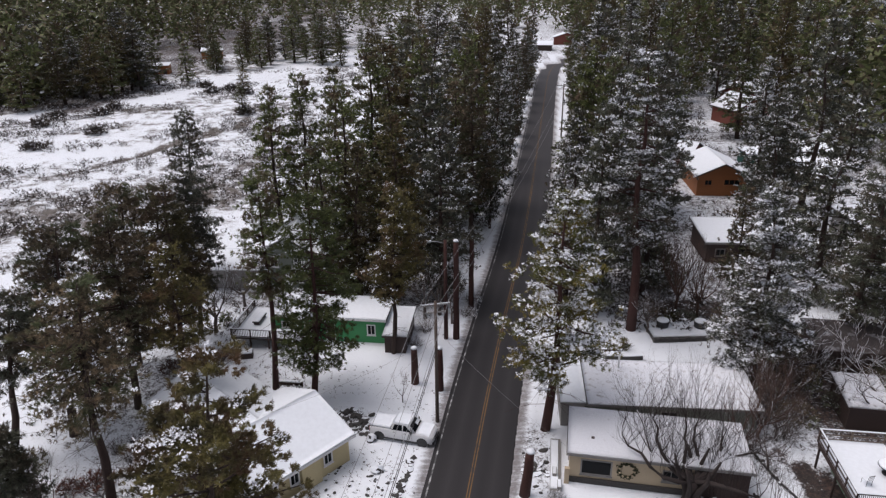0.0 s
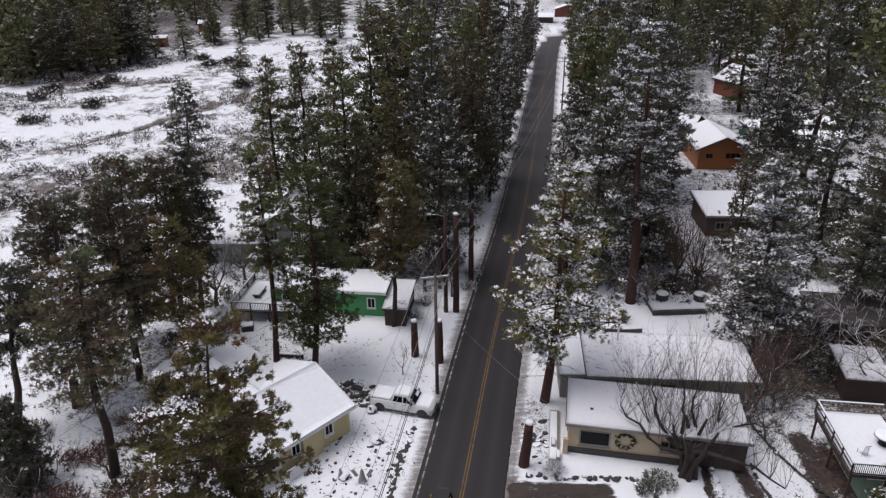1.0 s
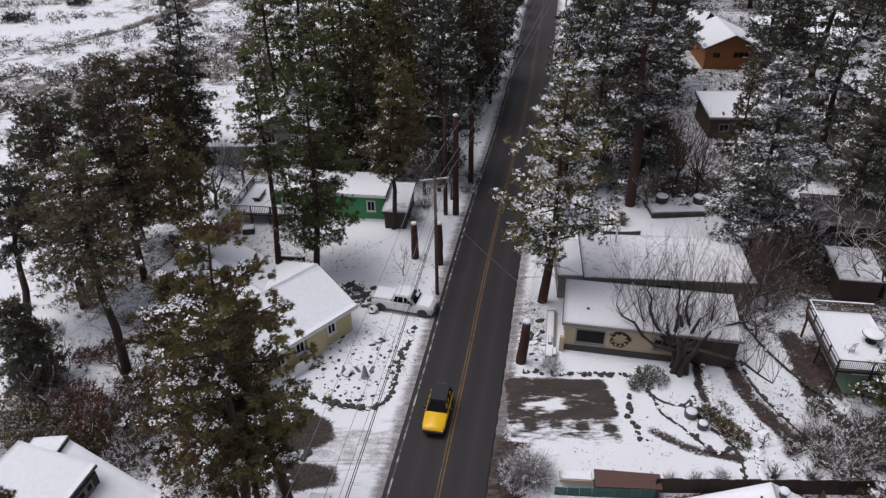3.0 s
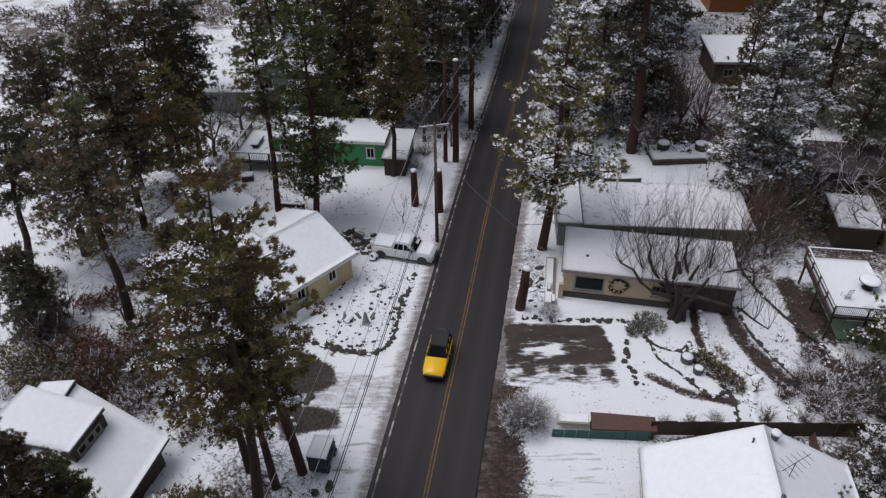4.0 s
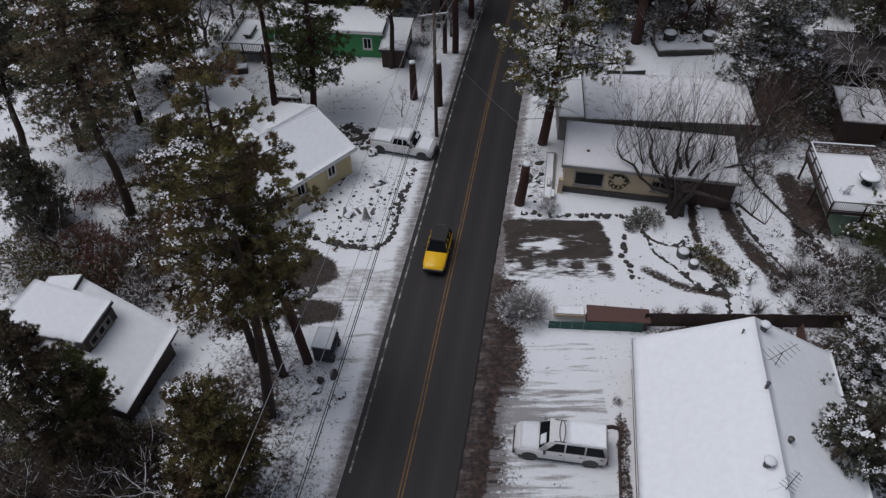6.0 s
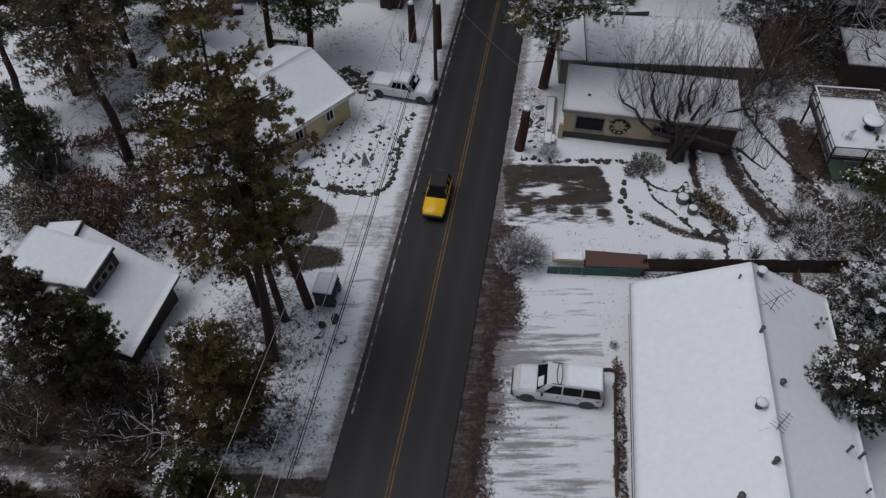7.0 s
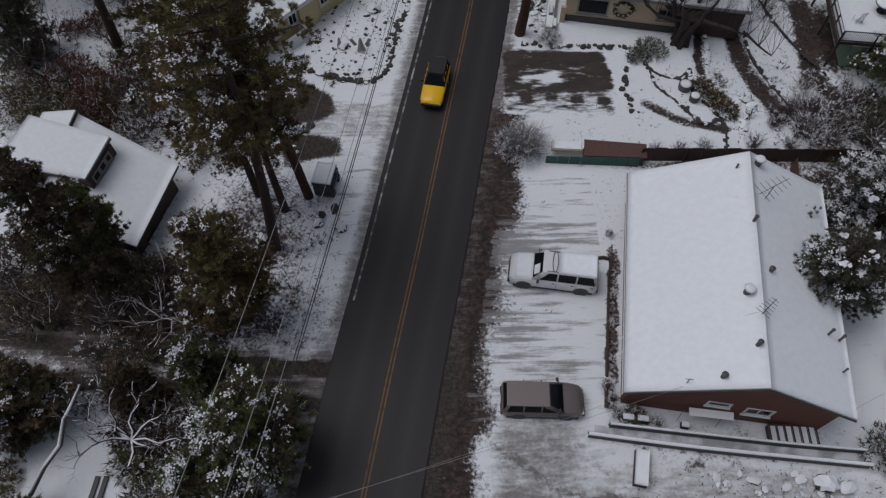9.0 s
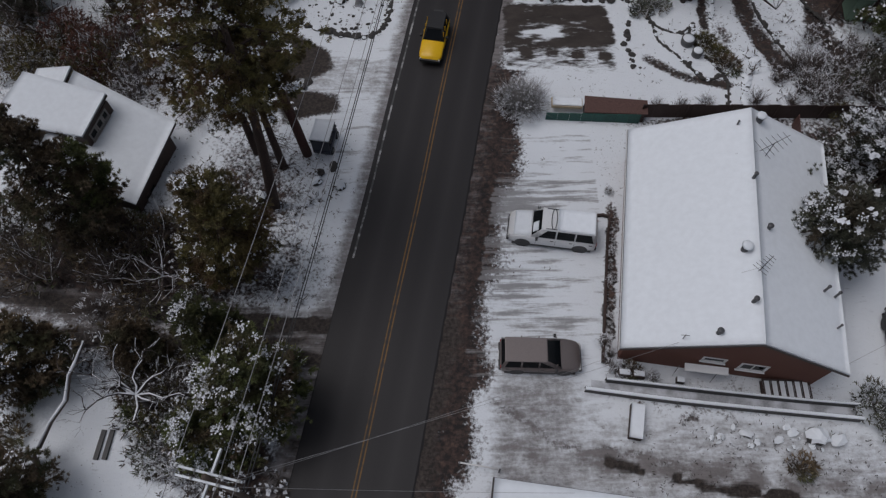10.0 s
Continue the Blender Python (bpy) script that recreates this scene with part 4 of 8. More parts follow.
chair = thing("patio_chair", DECK @ pose(1.6, 2.2, 2.67, 0, 0, 200), "wire garden chair dusted with snow on the deck", "chair")
boxed("seat", (-0.25, 0.25, -0.25, 0.25, 0.42, 0.46), SNOW, chair, 0.02)
for x in (-0.23, 0.23):
    for y in (-0.23, 0.23):
        tube("leg", [(x, y, 0), (x, y, 0.42)], 0.018, TRIM_BLACK, chair)
join_tubes("backrest", [([(x, 0.24, 0.44), (x, 0.32, 0.95)], [0.014, 0.014], 5) for x in (-0.22, -0.11, 0, 0.11, 0.22)] + [([(-0.24, 0.33, 0.95), (0.24, 0.33, 0.95)], [0.02, 0.02], 5)], [TRIM_BLACK], chair)

# beige house behind the stone-edged garden: main block and a wing
BEI = Matrix.Translation((-8.15, 45.25, 0)) @ Matrix.Rotation(radians(-43.1), 4, "Z")
beige = gable_house("beige_house", BEI @ pose(-9.0, -11.2, 0), 9.0, 11.6, 2.6, 1.75, BEIGE, "beige house with a snow-covered gable roof", {
    "east": [(5.7, 1.0, 0.8, 1.05, 1), (2.6, 0.9, 1.0, 1.1, 1), (3.8, 0.9, 0.8, 1.1, 1), (8.9, 1.0, 0.8, 1.0, 1)], "north": [(2.2, 1.0, 1.2, 1.0, 1)]}, over=0.45, seed=51)
wing = gable_house("beige_wing", BEI @ pose(-5.0, -8.9, 0, 0, 0, 90), 8.4, 10.5, 2.6, 1.72, BEIGE, "wing of the beige house under a snowy gable roof", {}, over=0.4, seed=53)
boxed("porch_wall", (10.0, 10.1, 4.6, 6.7, 0, 1.1), WHITE, beige, 0.02, "low white porch wall")
boxed("porch_side", (9.03, 9.99, 6.6, 6.7, 0, 1.1), WHITE, beige, 0.02)
boxed("lean_wall", (9.01, 9.3, 6.8, 8.6, 0, 2.2), BEIGE, beige, 0.02)

# green house with a deck and a brown lean-to
GRM = pose(-18.2, 65.7, 0, 0, 0, -7.4)
green = flat_house("green_house", GRM, 12.0, 4.6, 2.75, 0.12, GREEN, "bright green house with white windows and a snowy flat roof", {
    "south": [(0.7, 1.35, 1.0, 0.7, 1), (3.2, 0.9, 0.9, 1.2, 0), (10.1, 0.95, 0.85, 1.2, 1), (5.6, 0.05, 0.95, 2.05, "door")]}, over=0.25, seed=61, trim=WHITE)
flat_house("brown_lean_to", pose(-6.2, 62.3, 0, 0, 0, -7.4), 2.2, 5.6, 1.95, 0.35, WOOD_DARK, "dark brown timber lean-to with a snowy roof beside the green house", {}, over=0.22, seed=63, trim=WOOD_DARK, category="shed")
gd = thing("green_house_deck", GRM, "dark wooden deck on posts with railings and snow", "deck")
boxed("deck_floor", (-4.0, -0.05, -2.6, 4.2, 1.15, 1.3), WOOD_DARK, gd)
snow_sheet("snow_cover", [(-3.95, -2.55, 1.3), (-0.1, -2.55, 1.3), (-0.1, 4.15, 1.3), (-3.95, 4.15, 1.3)], 0.1, gd, 65)
boxed("front_walk", (-0.05, 4.6, -2.6, -0.3, 1.15, 1.3), WOOD_DARK, gd)
snow_sheet("snow_cover", [(0.0, -2.5, 1.3), (4.5, -2.5, 1.3), (4.5, -0.4, 1.3), (0.0, -0.4, 1.3)], 0.09, gd, 66)
railing(gd, (-3.95, -2.55), (4.5, -2.55), 1.3, 1.0, WOOD_DARK, True, 0.18)
railing(gd, (-3.95, -2.55), (-3.95, 4.15), 1.3, 1.0, WOOD_DARK, True, 0.18)
for x in (-3.8, -2.0, 0.0, 2.2, 4.4):
    boxed("post", (x - 0.07, x + 0.07, -2.5, -2.36, 0, 1.15), WOOD_DARK, gd)
for k in range(6):
    boxed("stair_tread", (4.6 + k * 0.3, 4.92 + k * 0.3, -2.4, -1.2, 1.0 - k * 0.19, 1.06 - k * 0.19), WOOD_DARK, gd)
for y in (-2.4, -1.2):
    tube("stair_rail", [(4.5, y, 2.2), (6.5, y, 0.95)], 0.04, WOOD_DARK, gd)
    tube("stringer", [(4.5, y, 1.05), (6.4, y, 0.0)], 0.06, WOOD_DARK, gd)
for x in (5.1, 6.3):
    tube("stair_post", [(x, -2.4, 0), (x, -2.4, 2.2 - (x - 4.5) * 0.62)], 0.04, WOOD_DARK, gd)
bench = thing("deck_bench", GRM @ pose(-2.2, 1.0, 1.4), "snow-covered bench on the deck", "bench")
boxed("seat", (-0.4, 0.4, -1.1, 1.1, 0.3, 0.42), WOOD_DARK, bench)
boxed("snow_cap", (-0.38, 0.38, -1.08, 1.08, 0.42, 0.54), SNOW, bench, 0.05)
for y in (-0.9, 0.9):
    boxed("leg", (-0.3, 0.3, y - 0.06, y + 0.06, 0, 0.3), WOOD_DARK, bench)

# grey-green two-storey house and its long low annex, behind the green house
gable_house("grey_green_house", pose(-22.6, 78.2, 0, 0, 0, -6), 7.0, 9.0, 4.9, 1.9, GREYGREEN, "two-storey grey-green house with a steep snowy roof", {"south": [(4.2, 2.9, 1.0, 1.2, 1), (1.2, 2.9, 1.0, 1.2, 1), (4.2, 0.9, 1.0, 1.2, 1)]}, over=0.5, seed=71)
flat_house("grey_annex", pose(-34.5, 78.2, 0, 0, 0, -2), 11.6, 5.2, 2.5, 0.5, GREYWOOD, "long grey annex with a snowy roof", {"south": [(3, 1, 1.2, 1.0, 1)]}, over=0.3, seed=73, trim=GREYWOOD)

# split-level house below the pines: low slope to the east, raised roof to the west
LH = pose(-19.15, 21.4, -1.7, 0, 0, -15)
lh = thing("split_level_house", LH, "dark house with two stepped snow-covered roofs and clerestory windows", "house")
box_l = new("lower_block")
box_l.parent, box_l.matrix_basis = lh, pose(-5.0, 0.4, 0)
walls(box_l, 4.6, 5.2, 3.35, WOOD_DARK, {"east": [(0.6, 1.2, 1.2, 1.0, 1), (2.6, 0.05, 0.95, 2.05, "door")], "south": [(1.0, 1.2, 1.2, 1.0, 1)]}, trim=WOOD_DARK)
q = [(0.2, -0.1, 3.6), (-0.05, 6.3, 3.6), (-6.6, 7.1, 5.95), (-5.7, -0.1, 5.75)]
roof_slab("roof", q, 0.15, SHINGLE, lh), snow_sheet("snow_cover", q, 0.14, lh, 81)
g1 = part("gable", gable_bm(4.6, 1.78, 0.01, 0.18), WOOD_DARK, lh)
g1.matrix_basis = pose(-5.0, 0.4, 3.35)
g2 = part("gable", gable_bm(4.6, 1.78, 4.59, 0.18), WOOD_DARK, lh)
g2.matrix_basis = pose(-0.4, 5.6, 3.35, 0, 0, 180)
box_u = new("upper_block")
box_u.parent, box_u.matrix_basis = lh, pose(-9.2, 2.5, 0)
walls(box_u, 5.8, 2.9, 5.95, WOOD_DARK, {"east": [(0.2, 5.15, 0.65, 0.6, 0), (0.98, 5.15, 0.6, 0.6, 0), (1.7, 5.15, 0.5, 0.6, 0)], "south": [(1.5, 3.2, 1.2, 1.1, 1)]}, trim=GREYWOOD)
q = [(-3.25, 2.3, 6.25), (-3.4, 5.65, 6.25), (-9.3, 6.0, 6.3), (-9.5, 2.1, 6.15)]
roof_slab("upper_roof", q, 0.16, SHINGLE, lh), snow_sheet("snow_cover", q, 0.15, lh, 82)
q = [(-6.9, 5.9, 5.6), (-7.2, 7.6, 5.6), (-9.8, 7.3, 5.0), (-9.6, 5.8, 5.0)]
roof_slab("rear_roof", q, 0.14, SHINGLE, lh), snow_sheet("snow_cover", q, 0.12, lh, 83)
boxed("rear_block", (-9.3, -7.1, 5.85, 7.0, 0, 4.6), WOOD_DARK, lh)

# cabins in the woods across the road
gable_house("orange_cabin", pose(43.2, 112.0, 0, 0, 0, -4), 8.2, 11.0, 3.6, 1.9, ORANGE, "orange timber cabin with a snowy gable roof among the trees", {"south": [(4.4, 1.9, 2.6, 1.0, 2), (1.2, 1.9, 1.2, 0.9, 1)], "west": [(2, 1.6, 1.2, 1.0, 1)]}, over=0.6, seed=91, trim=ORANGE)
gable_house("small_cabin", pose(47.0, 127.5, 0, 0, 0, 52), 6.5, 9.0, 3.0, 1.5, REDBROWN, "brown cabin with a snowy roof", {}, over=0.6, seed=93, trim=WOOD_DARK)
flat_house("green_shed", pose(58.6, 128.5, 0, 0, 0, 8), 4.4, 3.6, 2.4, 0.5, DARKGREEN, "small dark green shed with a snowy roof", {"south": [(1.6, 0.9, 0.9, 0.8, 0)]}, over=0.3, seed=95, category="shed")
gable_house("red_cabin", pose(68.5, 160.0, 0, 0, 0, 20), 10.0, 8.0, 4.4, 2.6, REDBROWN, "red-brown cabin with a snowy roof", {"south": [(2, 1.4, 1.4, 1.2, 1), (6, 1.4, 1.4, 1.2, 1)]}, over=0.6, seed=97, trim=WOOD_DARK)
gable_house("red_cabin", pose(74.0, 186.0, 0, 0, 0, -30), 9.0, 10.0, 4.0, 2.2, REDBROWN, "red-brown cabin far back under a snowy roof", {}, over=0.6, seed=98, trim=WOOD_DARK)
flat_house("brown_house", pose(60.8, 117.5, 0, 0, 0, -33), 7.0, 18.0, 2.6, 1.2, WOOD_DARK, "long brown house with a wide snowy roof", {"south": [(2.0, 0.9, 1.6, 1.2, 1), (5.4, 0.05, 0.95, 2.05, "door")]}, over=0.6, seed=99, trim=WOOD_DARK)
flat_house("low_house", pose(35.0, 84.4, 0, 0, 0, -4), 15.0, 7.2, 2.8, 0.6, WOOD_DARK, "low dark house with a snowy roof among the trees", {"south": [(1.2, 0.9, 1.2, 1.0, 1), (4.2, 0.9, 1.6, 1.1, 1), (8.0, 0.05, 0.95, 2.05, "door")]}, over=0.5, seed=101, trim=GREYWOOD)
flat_house("low_house", pose(58.5, 87.5, 0, 0, 0, 8), 10.0, 8.0, 2.7, 0.8, GREYWOOD, "grey house with a snowy roof at the edge of the woods", {}, over=0.5, seed=102, trim=GREYWOOD)
flat_house("timber_shed", pose(34.6, 48.9, 0, 0, 0, -10), 3.4, 4.4, 2.2, 0.4, WOOD_DARK, "dark timber shed with a snowy roof", {}, over=0.25, seed=103, snow_mat=SNOW_SPECK, trim=WOOD_DARK, category="shed")
flat_house("timber_shed", pose(36.2, 57.6, 0, 0, 0, -10), 7.0, 5.0, 2.6, 0.5, WOOD_DARK, "dark brown timber outbuilding with thin patchy snow on its roof", {}, over=0.3, seed=104, snow=0.03, snow_mat=THIN_SNOW, trim=WOOD_DARK, category="shed")
flat_house("cream_shed", pose(38.6, 46.5, 0, 0, 0, -10), 3.0, 3.4, 2.3, 0.4, TAN, "cream shed with a snowy roof", {}, over=0.2, seed=105, category="shed")
for x, y, s in ((33.0, 158, 106), (31, 176, 107), (46.5, 205, 108), (50, 240, 109)):
    flat_house("low_house", pose(x + 3, y, 0, 0, 0, -10), 8.0, 7.0, 2.8, 0.8, GREYWOOD, "small grey house with a snowy roof far along the road", {"south": [(2, 0.9, 1.4, 1.1, 1)]}, over=0.5, seed=s, trim=GREYWOOD)
flat_house("far_house", pose(36, 305, 0, 0, 0, -12), 11, 8, 3.0, 0.9, WOOD_DARK, "dark low house at the road's bend", {}, over=0.5, seed=110, trim=WOOD_DARK)
gable_house("far_house", pose(52, 330, 0, 0, 0, -12), 12, 10, 3.4, 2.0, REDBROWN, "red-brown house at the road's bend", {}, over=0.5, seed=111, trim=WOOD_DARK)
flat_house("red_shed", pose(-103.0, 253, 0, 0, 0, 8), 5.4, 4.0, 3.2, 0.6, ORANGE, "small red timber shed at the edge of the field", {"south": [(3.4, 0.05, 1.2, 2.05, "door")]}, over=0.3, seed=112, trim=WOOD_DARK, category="shed")
flat_house("red_shed", pose(-98, 292, 0, 0, 0, 12), 8, 5, 3.4, 1.0, ORANGE, "red timber barn behind the field", {}, over=0.4, seed=113, trim=WOOD_DARK, category="shed")
flat_house("far_house", pose(-135, 660, 0, 0, 0, 5), 40, 18, 6, 2.5, GREYWOOD, "distant long grey building with a snowy roof", {}, over=0.6, seed=114, trim=GREYWOOD)
flat_house("far_house", pose(-215, 640, 0, 0, 0, 10), 30, 16, 5, 2.5, GREYWOOD, "distant grey building with a snowy roof", {}, over=0.6, seed=115, trim=GREYWOOD)
flat_house("near_house", pose(1.36, -2.86, 0, 0, 0, -8.5), 20.0, 7.3, 2.85, 0.0, BRICK, "house with a snow-covered flat roof beside the ramp", {}, over=0.4, seed=116)

# ---- trees ----
def blades(centres, aims, length, width, rnd, count, spread, loose=0.2):
    """count thin leaf blades round each centre, fanned about its aim; returns verts (n, 3, 3) as slim triangles."""
    c = np.repeat(centres, count, 0)
    a = np.repeat(aims, count, 0) + rnd.normal(0, spread, (len(centres) * count, 3))
    a /= np.linalg.norm(a, axis=1, keepdims=True) + 1e-9
    side = np.cross(a, rnd.normal(0, 1, a.shape))
    side /= np.linalg.norm(side, axis=1, keepdims=True) + 1e-9
    ln = length * rnd.uniform(0.6, 1.25, (len(c), 1))
    wd = width * rnd.uniform(0.7, 1.3, (len(c), 1))
    start = c + rnd.normal(0, length * loose, c.shape)
    return np.stack([start - side * wd, start + side * wd, start + a * ln], 1)


def pads(centres, size, rnd, flat=0.35):
    """Small uneven snow pads lying on the tufts."""
    n = len(centres)
    ang = rnd.uniform(0, 6.28, (n, 1)) + np.array([0, 1.57, 3.14, 4.71])
    r = size * rnd.uniform(0.5, 1.2, (n, 4))
    tilt = rnd.normal(0, flat, (n, 2))
    dx, dy = np.cos(ang) * r, np.sin(ang) * r
    dz = dx * tilt[:, :1] + dy * tilt[:, 1:] + rnd.normal(0, size * 0.12, (n, 4))
    return centres[:, None] + np.stack([dx, dy, dz], -1)


def quads_object(name, groups, parent):
    """One mesh out of (quads, material) groups."""
    groups = [g for g in groups if len(g[0])]
    v = np.concatenate([g[0].reshape(-1, 3) for g in groups])
    sides = np.concatenate([np.full(len(g[0]), g[0].shape[1]) for g in groups])
    me = bpy.data.meshes.new(name)
    me.vertices.add(len(v))
    me.vertices.foreach_set("co", v.ravel().astype(np.float32))
    me.loops.add(len(v))
    me.loops.foreach_set("vertex_index", np.arange(len(v), dtype=np.int32))
    me.polygons.add(len(sides))
    me.polygons.foreach_set("loop_start", np.concatenate([[0], np.cumsum(sides)[:-1]]).astype(np.int32))
    idx = np.concatenate([np.full(len(g[0]), k) for k, g in enumerate(groups)])
    me.polygons.foreach_set("material_index", idx.astype(np.int32))
    for g in groups:
        me.materials.append(g[1])
    me.update(calc_edges=True)
    ob = new(name, me)
    ob.parent = parent
    return ob


def conifer(seed, h, base, radius, needles, snow, label, bark=BARK, group="", fine=1.0, thick=0.28, top=0.5, windward=0.8, lumps=0.0):
    """A pine: tapered trunk, limbs in uneven whorls, tight tufts of needles on them and snow on the tufts, most on the west side. base: where the crown starts, in parts of h."""
    rnd = np.random.RandomState(seed)
    t = thing("pine_tree", Matrix(), label, "tree", group)
    tubes = []
    bend = rnd.normal(0, 0.012 * h, (5, 2))
    bend[0] = 0
    zs = np.linspace(0, h * 0.98, 5)
    spine = lambda z: np.array([np.interp(z, zs, bend[:, 0]), np.interp(z, zs, bend[:, 1]), z])
    tubes.append(([tuple(spine(z)) for z in np.linspace(-0.3, h * 0.98, 8)], list(np.linspace(thick * 1.25, 0.03, 8) ** 1.0), 8))
    if fine > 0.8 and base > 0.2:
        for zz in rnd.uniform(0.12, base + 0.12, int(26 * (base - 0.05) * h / 10)) * h:
            az, ln = rnd.uniform(0, 6.28), rnd.uniform(0.5, 0.62 * radius)
            d, p0 = np.array([math.cos(az), math.sin(az), rnd.uniform(-0.3, 0.15)]), spine(zz)
            p1 = p0 + d * ln * 0.55 + rnd.normal(0, 0.1, 3)
            p2 = p0 + d * ln + rnd.normal(0, 0.15, 3) - np.array([0, 0, 0.12 * ln])
            tubes.append(([tuple(p0), tuple(p1), tuple(p2)], [0.03, 0.02, 0.008], 3))
            for q, u in ((p1, 0.5), (p1, 0.4), (p2, 0.3)):
                tubes.append(([tuple(q), tuple(q + (d + rnd.normal(0, 0.6, 3)) * ln * u * 0.6)], [0.014, 0.006], 3))
    z, clump_c, clump_a, clump_s = base * h, [], [], []
    gapy = rnd.uniform(0, 6.28)
    while z < h * 0.985:
        f = (z / h - base) / (1 - base)
        env = (np.clip(f / 0.2, 0, 1) ** 0.6 * 0.75 + 0.25) * (1 - f) ** top
        for _ in range(rnd.randint(3, 6)):
            az = rnd.uniform(0, 6.28)
            ln = radius * env * rnd.uniform(0.5, 1.18) * (1 + 0.2 * math.cos(az - gapy + 3 * f)) + 0.3
            if rnd.rand() < 0.14:
                ln *= 0.5
            up = 0.5 * f - 0.2 + rnd.normal(0, 0.14)
            p0 = spine(z)
            d = np.array([math.cos(az), math.sin(az), up])
            pts = [p0 + d * ln * s + np.array([0, 0, -0.25 * ln * s * (1 - s)]) for s in (0, 0.5, 1)]
            if fine > 0.8 or rnd.rand() < 0.4:
                tubes.append(([tuple(p) for p in pts], [max(0.025, 0.024 * ln), 0.015 * ln + 0.008, 0.01], 3))
            n = max(2, int((0.9 + ln * 1.3 + 0.2 * ln * ln) * (1.6 if fine > 1.5 else 1.3 if fine > 0.8 else 1.0)))
            s = rnd.uniform(0.12, 1.0, n) ** 0.5
            side = np.array([-d[1], d[0], 0.0])
            fan = rnd.normal(0, 0.2, n) * ln * (0.3 + s)
            clump_c.append(p0 + d * ln * s[:, None] + side * fan[:, None] + np.array([0, 0, 1.0]) * (rnd.normal(0, 0.07, n) - 0.25 * ln * s * (1 - s))[:, None])
            clump_a.append(np.tile(d, (n, 1)) * 0.75 + side * (fan / (ln + 0.1))[:, None] + np.array([0, 0, 0.35]))
            clump_s.append(np.full(n, rnd.choice((0.25, 0.7, 1.0, 1.9)) * (1 - windward * (0.2 + 0.75 * math.cos(az)))))
        z += h * 0.021 * rnd.uniform(0.5, 1.6) + 0.05
    cc, ca, cs = np.concatenate(clump_c), np.concatenate(clump_a), np.concatenate(clump_s)
    big = rnd.uniform(0.7, 1.35, (len(cc), 1))
    per = 9 if fine > 1.5 or snow > 0.9 else 6 if fine > 0.8 else 3
    c = np.repeat(cc, per, 0) + rnd.normal(0, 0.17 if fine > 1.5 else 0.25, (len(cc) * per, 3)) * np.repeat(big, per, 0) * np.array([1, 1, 0.5])
    a = np.repeat(ca, per, 0)
    reach, width = (0.18, 0.021) if fine > 1.5 else (0.25, 0.027) if fine > 0.8 else (0.46, 0.095)
    green = blades(c, a, reach, width, rnd, 20 if fine > 1.5 else 15 if fine > 0.8 else 5, 0.62, 0.2)
    # where much snow lies, it coats needles too
    coat = np.clip(snow - 0.75, 0, 0.42) * np.repeat(np.clip(np.repeat(cs, per), 0, 1.3), len(green) // len(c))
    white = rnd.rand(len(green)) < coat
    # snow lies on whole tufts, more on the upper ones
    on = rnd.rand(len(cc)) < np.clip(0.8 * snow * cs * (0.6 + 0.5 * cc[:, 2] / h), 0, 0.97)
    heap = int((13 if fine > 1.5 else 6 if fine > 0.8 else 3) * (1 + 0.8 * min(1.2, snow)))
    sc = np.repeat(cc[on], heap, 0) + rnd.normal(0, 0.13 if fine > 1.5 else 0.19, (on.sum() * heap, 3)) * np.repeat(big[on], heap, 0) * np.array([1, 1, 0.3]) + np.array([0, 0, 0.2]) + 0.12 * np.repeat(ca[on], heap, 0)
    sn = blades(sc, np.repeat(ca[on], heap, 0), reach * 0.7, width, rnd, 1, 0.6, 0.3)
    sp = pads(sc, (0.05 if fine > 1.5 else 0.085 if fine > 0.8 else 0.11) * (1 + 0.3 * min(1.2, snow)) * (1.35 if snow > 1 else 1.0), rnd, 0.4)
    if lumps:
        pick = cc[rnd.rand(len(cc)) < lumps] + np.array([0, 0, 0.22])
        sp2 = np.concatenate([pads(pick + rnd.normal(0, 0.10, pick.shape) * [1, 1, 0.25] + [0, 0, 0.02 * k], 0.17, rnd, 0.25) for k in range(5)])
    else:
        sp2 = np.zeros((0, 4, 3))
    join_tubes("trunk", tubes, [bark], t)
    quads_object("crown", [(green[~white], needles), (green[white], LEAF_SNOW), (sn, LEAF_SNOW), (sp, LEAF_SNOW), (sp2, LEAF_SNOW)], t)
    return t


def put(tree, x, y, h, h0, turn=0.0, lean=0.0, wide=1.0):
    """A copy of a tree of height h0 at (x, y), h high; lean: metres by which its top stands to the east."""
    m = Matrix.Translation((x, y, float(rise(np.array([x]), np.array([y]))[0]) - 0.05)) @ Matrix.Rotation(math.asin(max(-0.5, min(0.5, lean / h))), 4, "Y") @ Matrix.Rotation(turn, 4, "Z")
    s = h / h0
    return copy_thing(tree, m @ Matrix.Diagonal((s * wide, s * wide, s, 1)))


def own(tree, x, y, turn=0.0, lean=0.0, h=20.0):
    tree.matrix_basis = Matrix.Translation((x, y, float(rise(np.array([x]), np.array([y]))[0]) - 0.05)) @ Matrix.Rotation(math.asin(max(-0.5, min(0.5, lean / h))), 4, "Y") @ Matrix.Rotation(turn, 4, "Z")


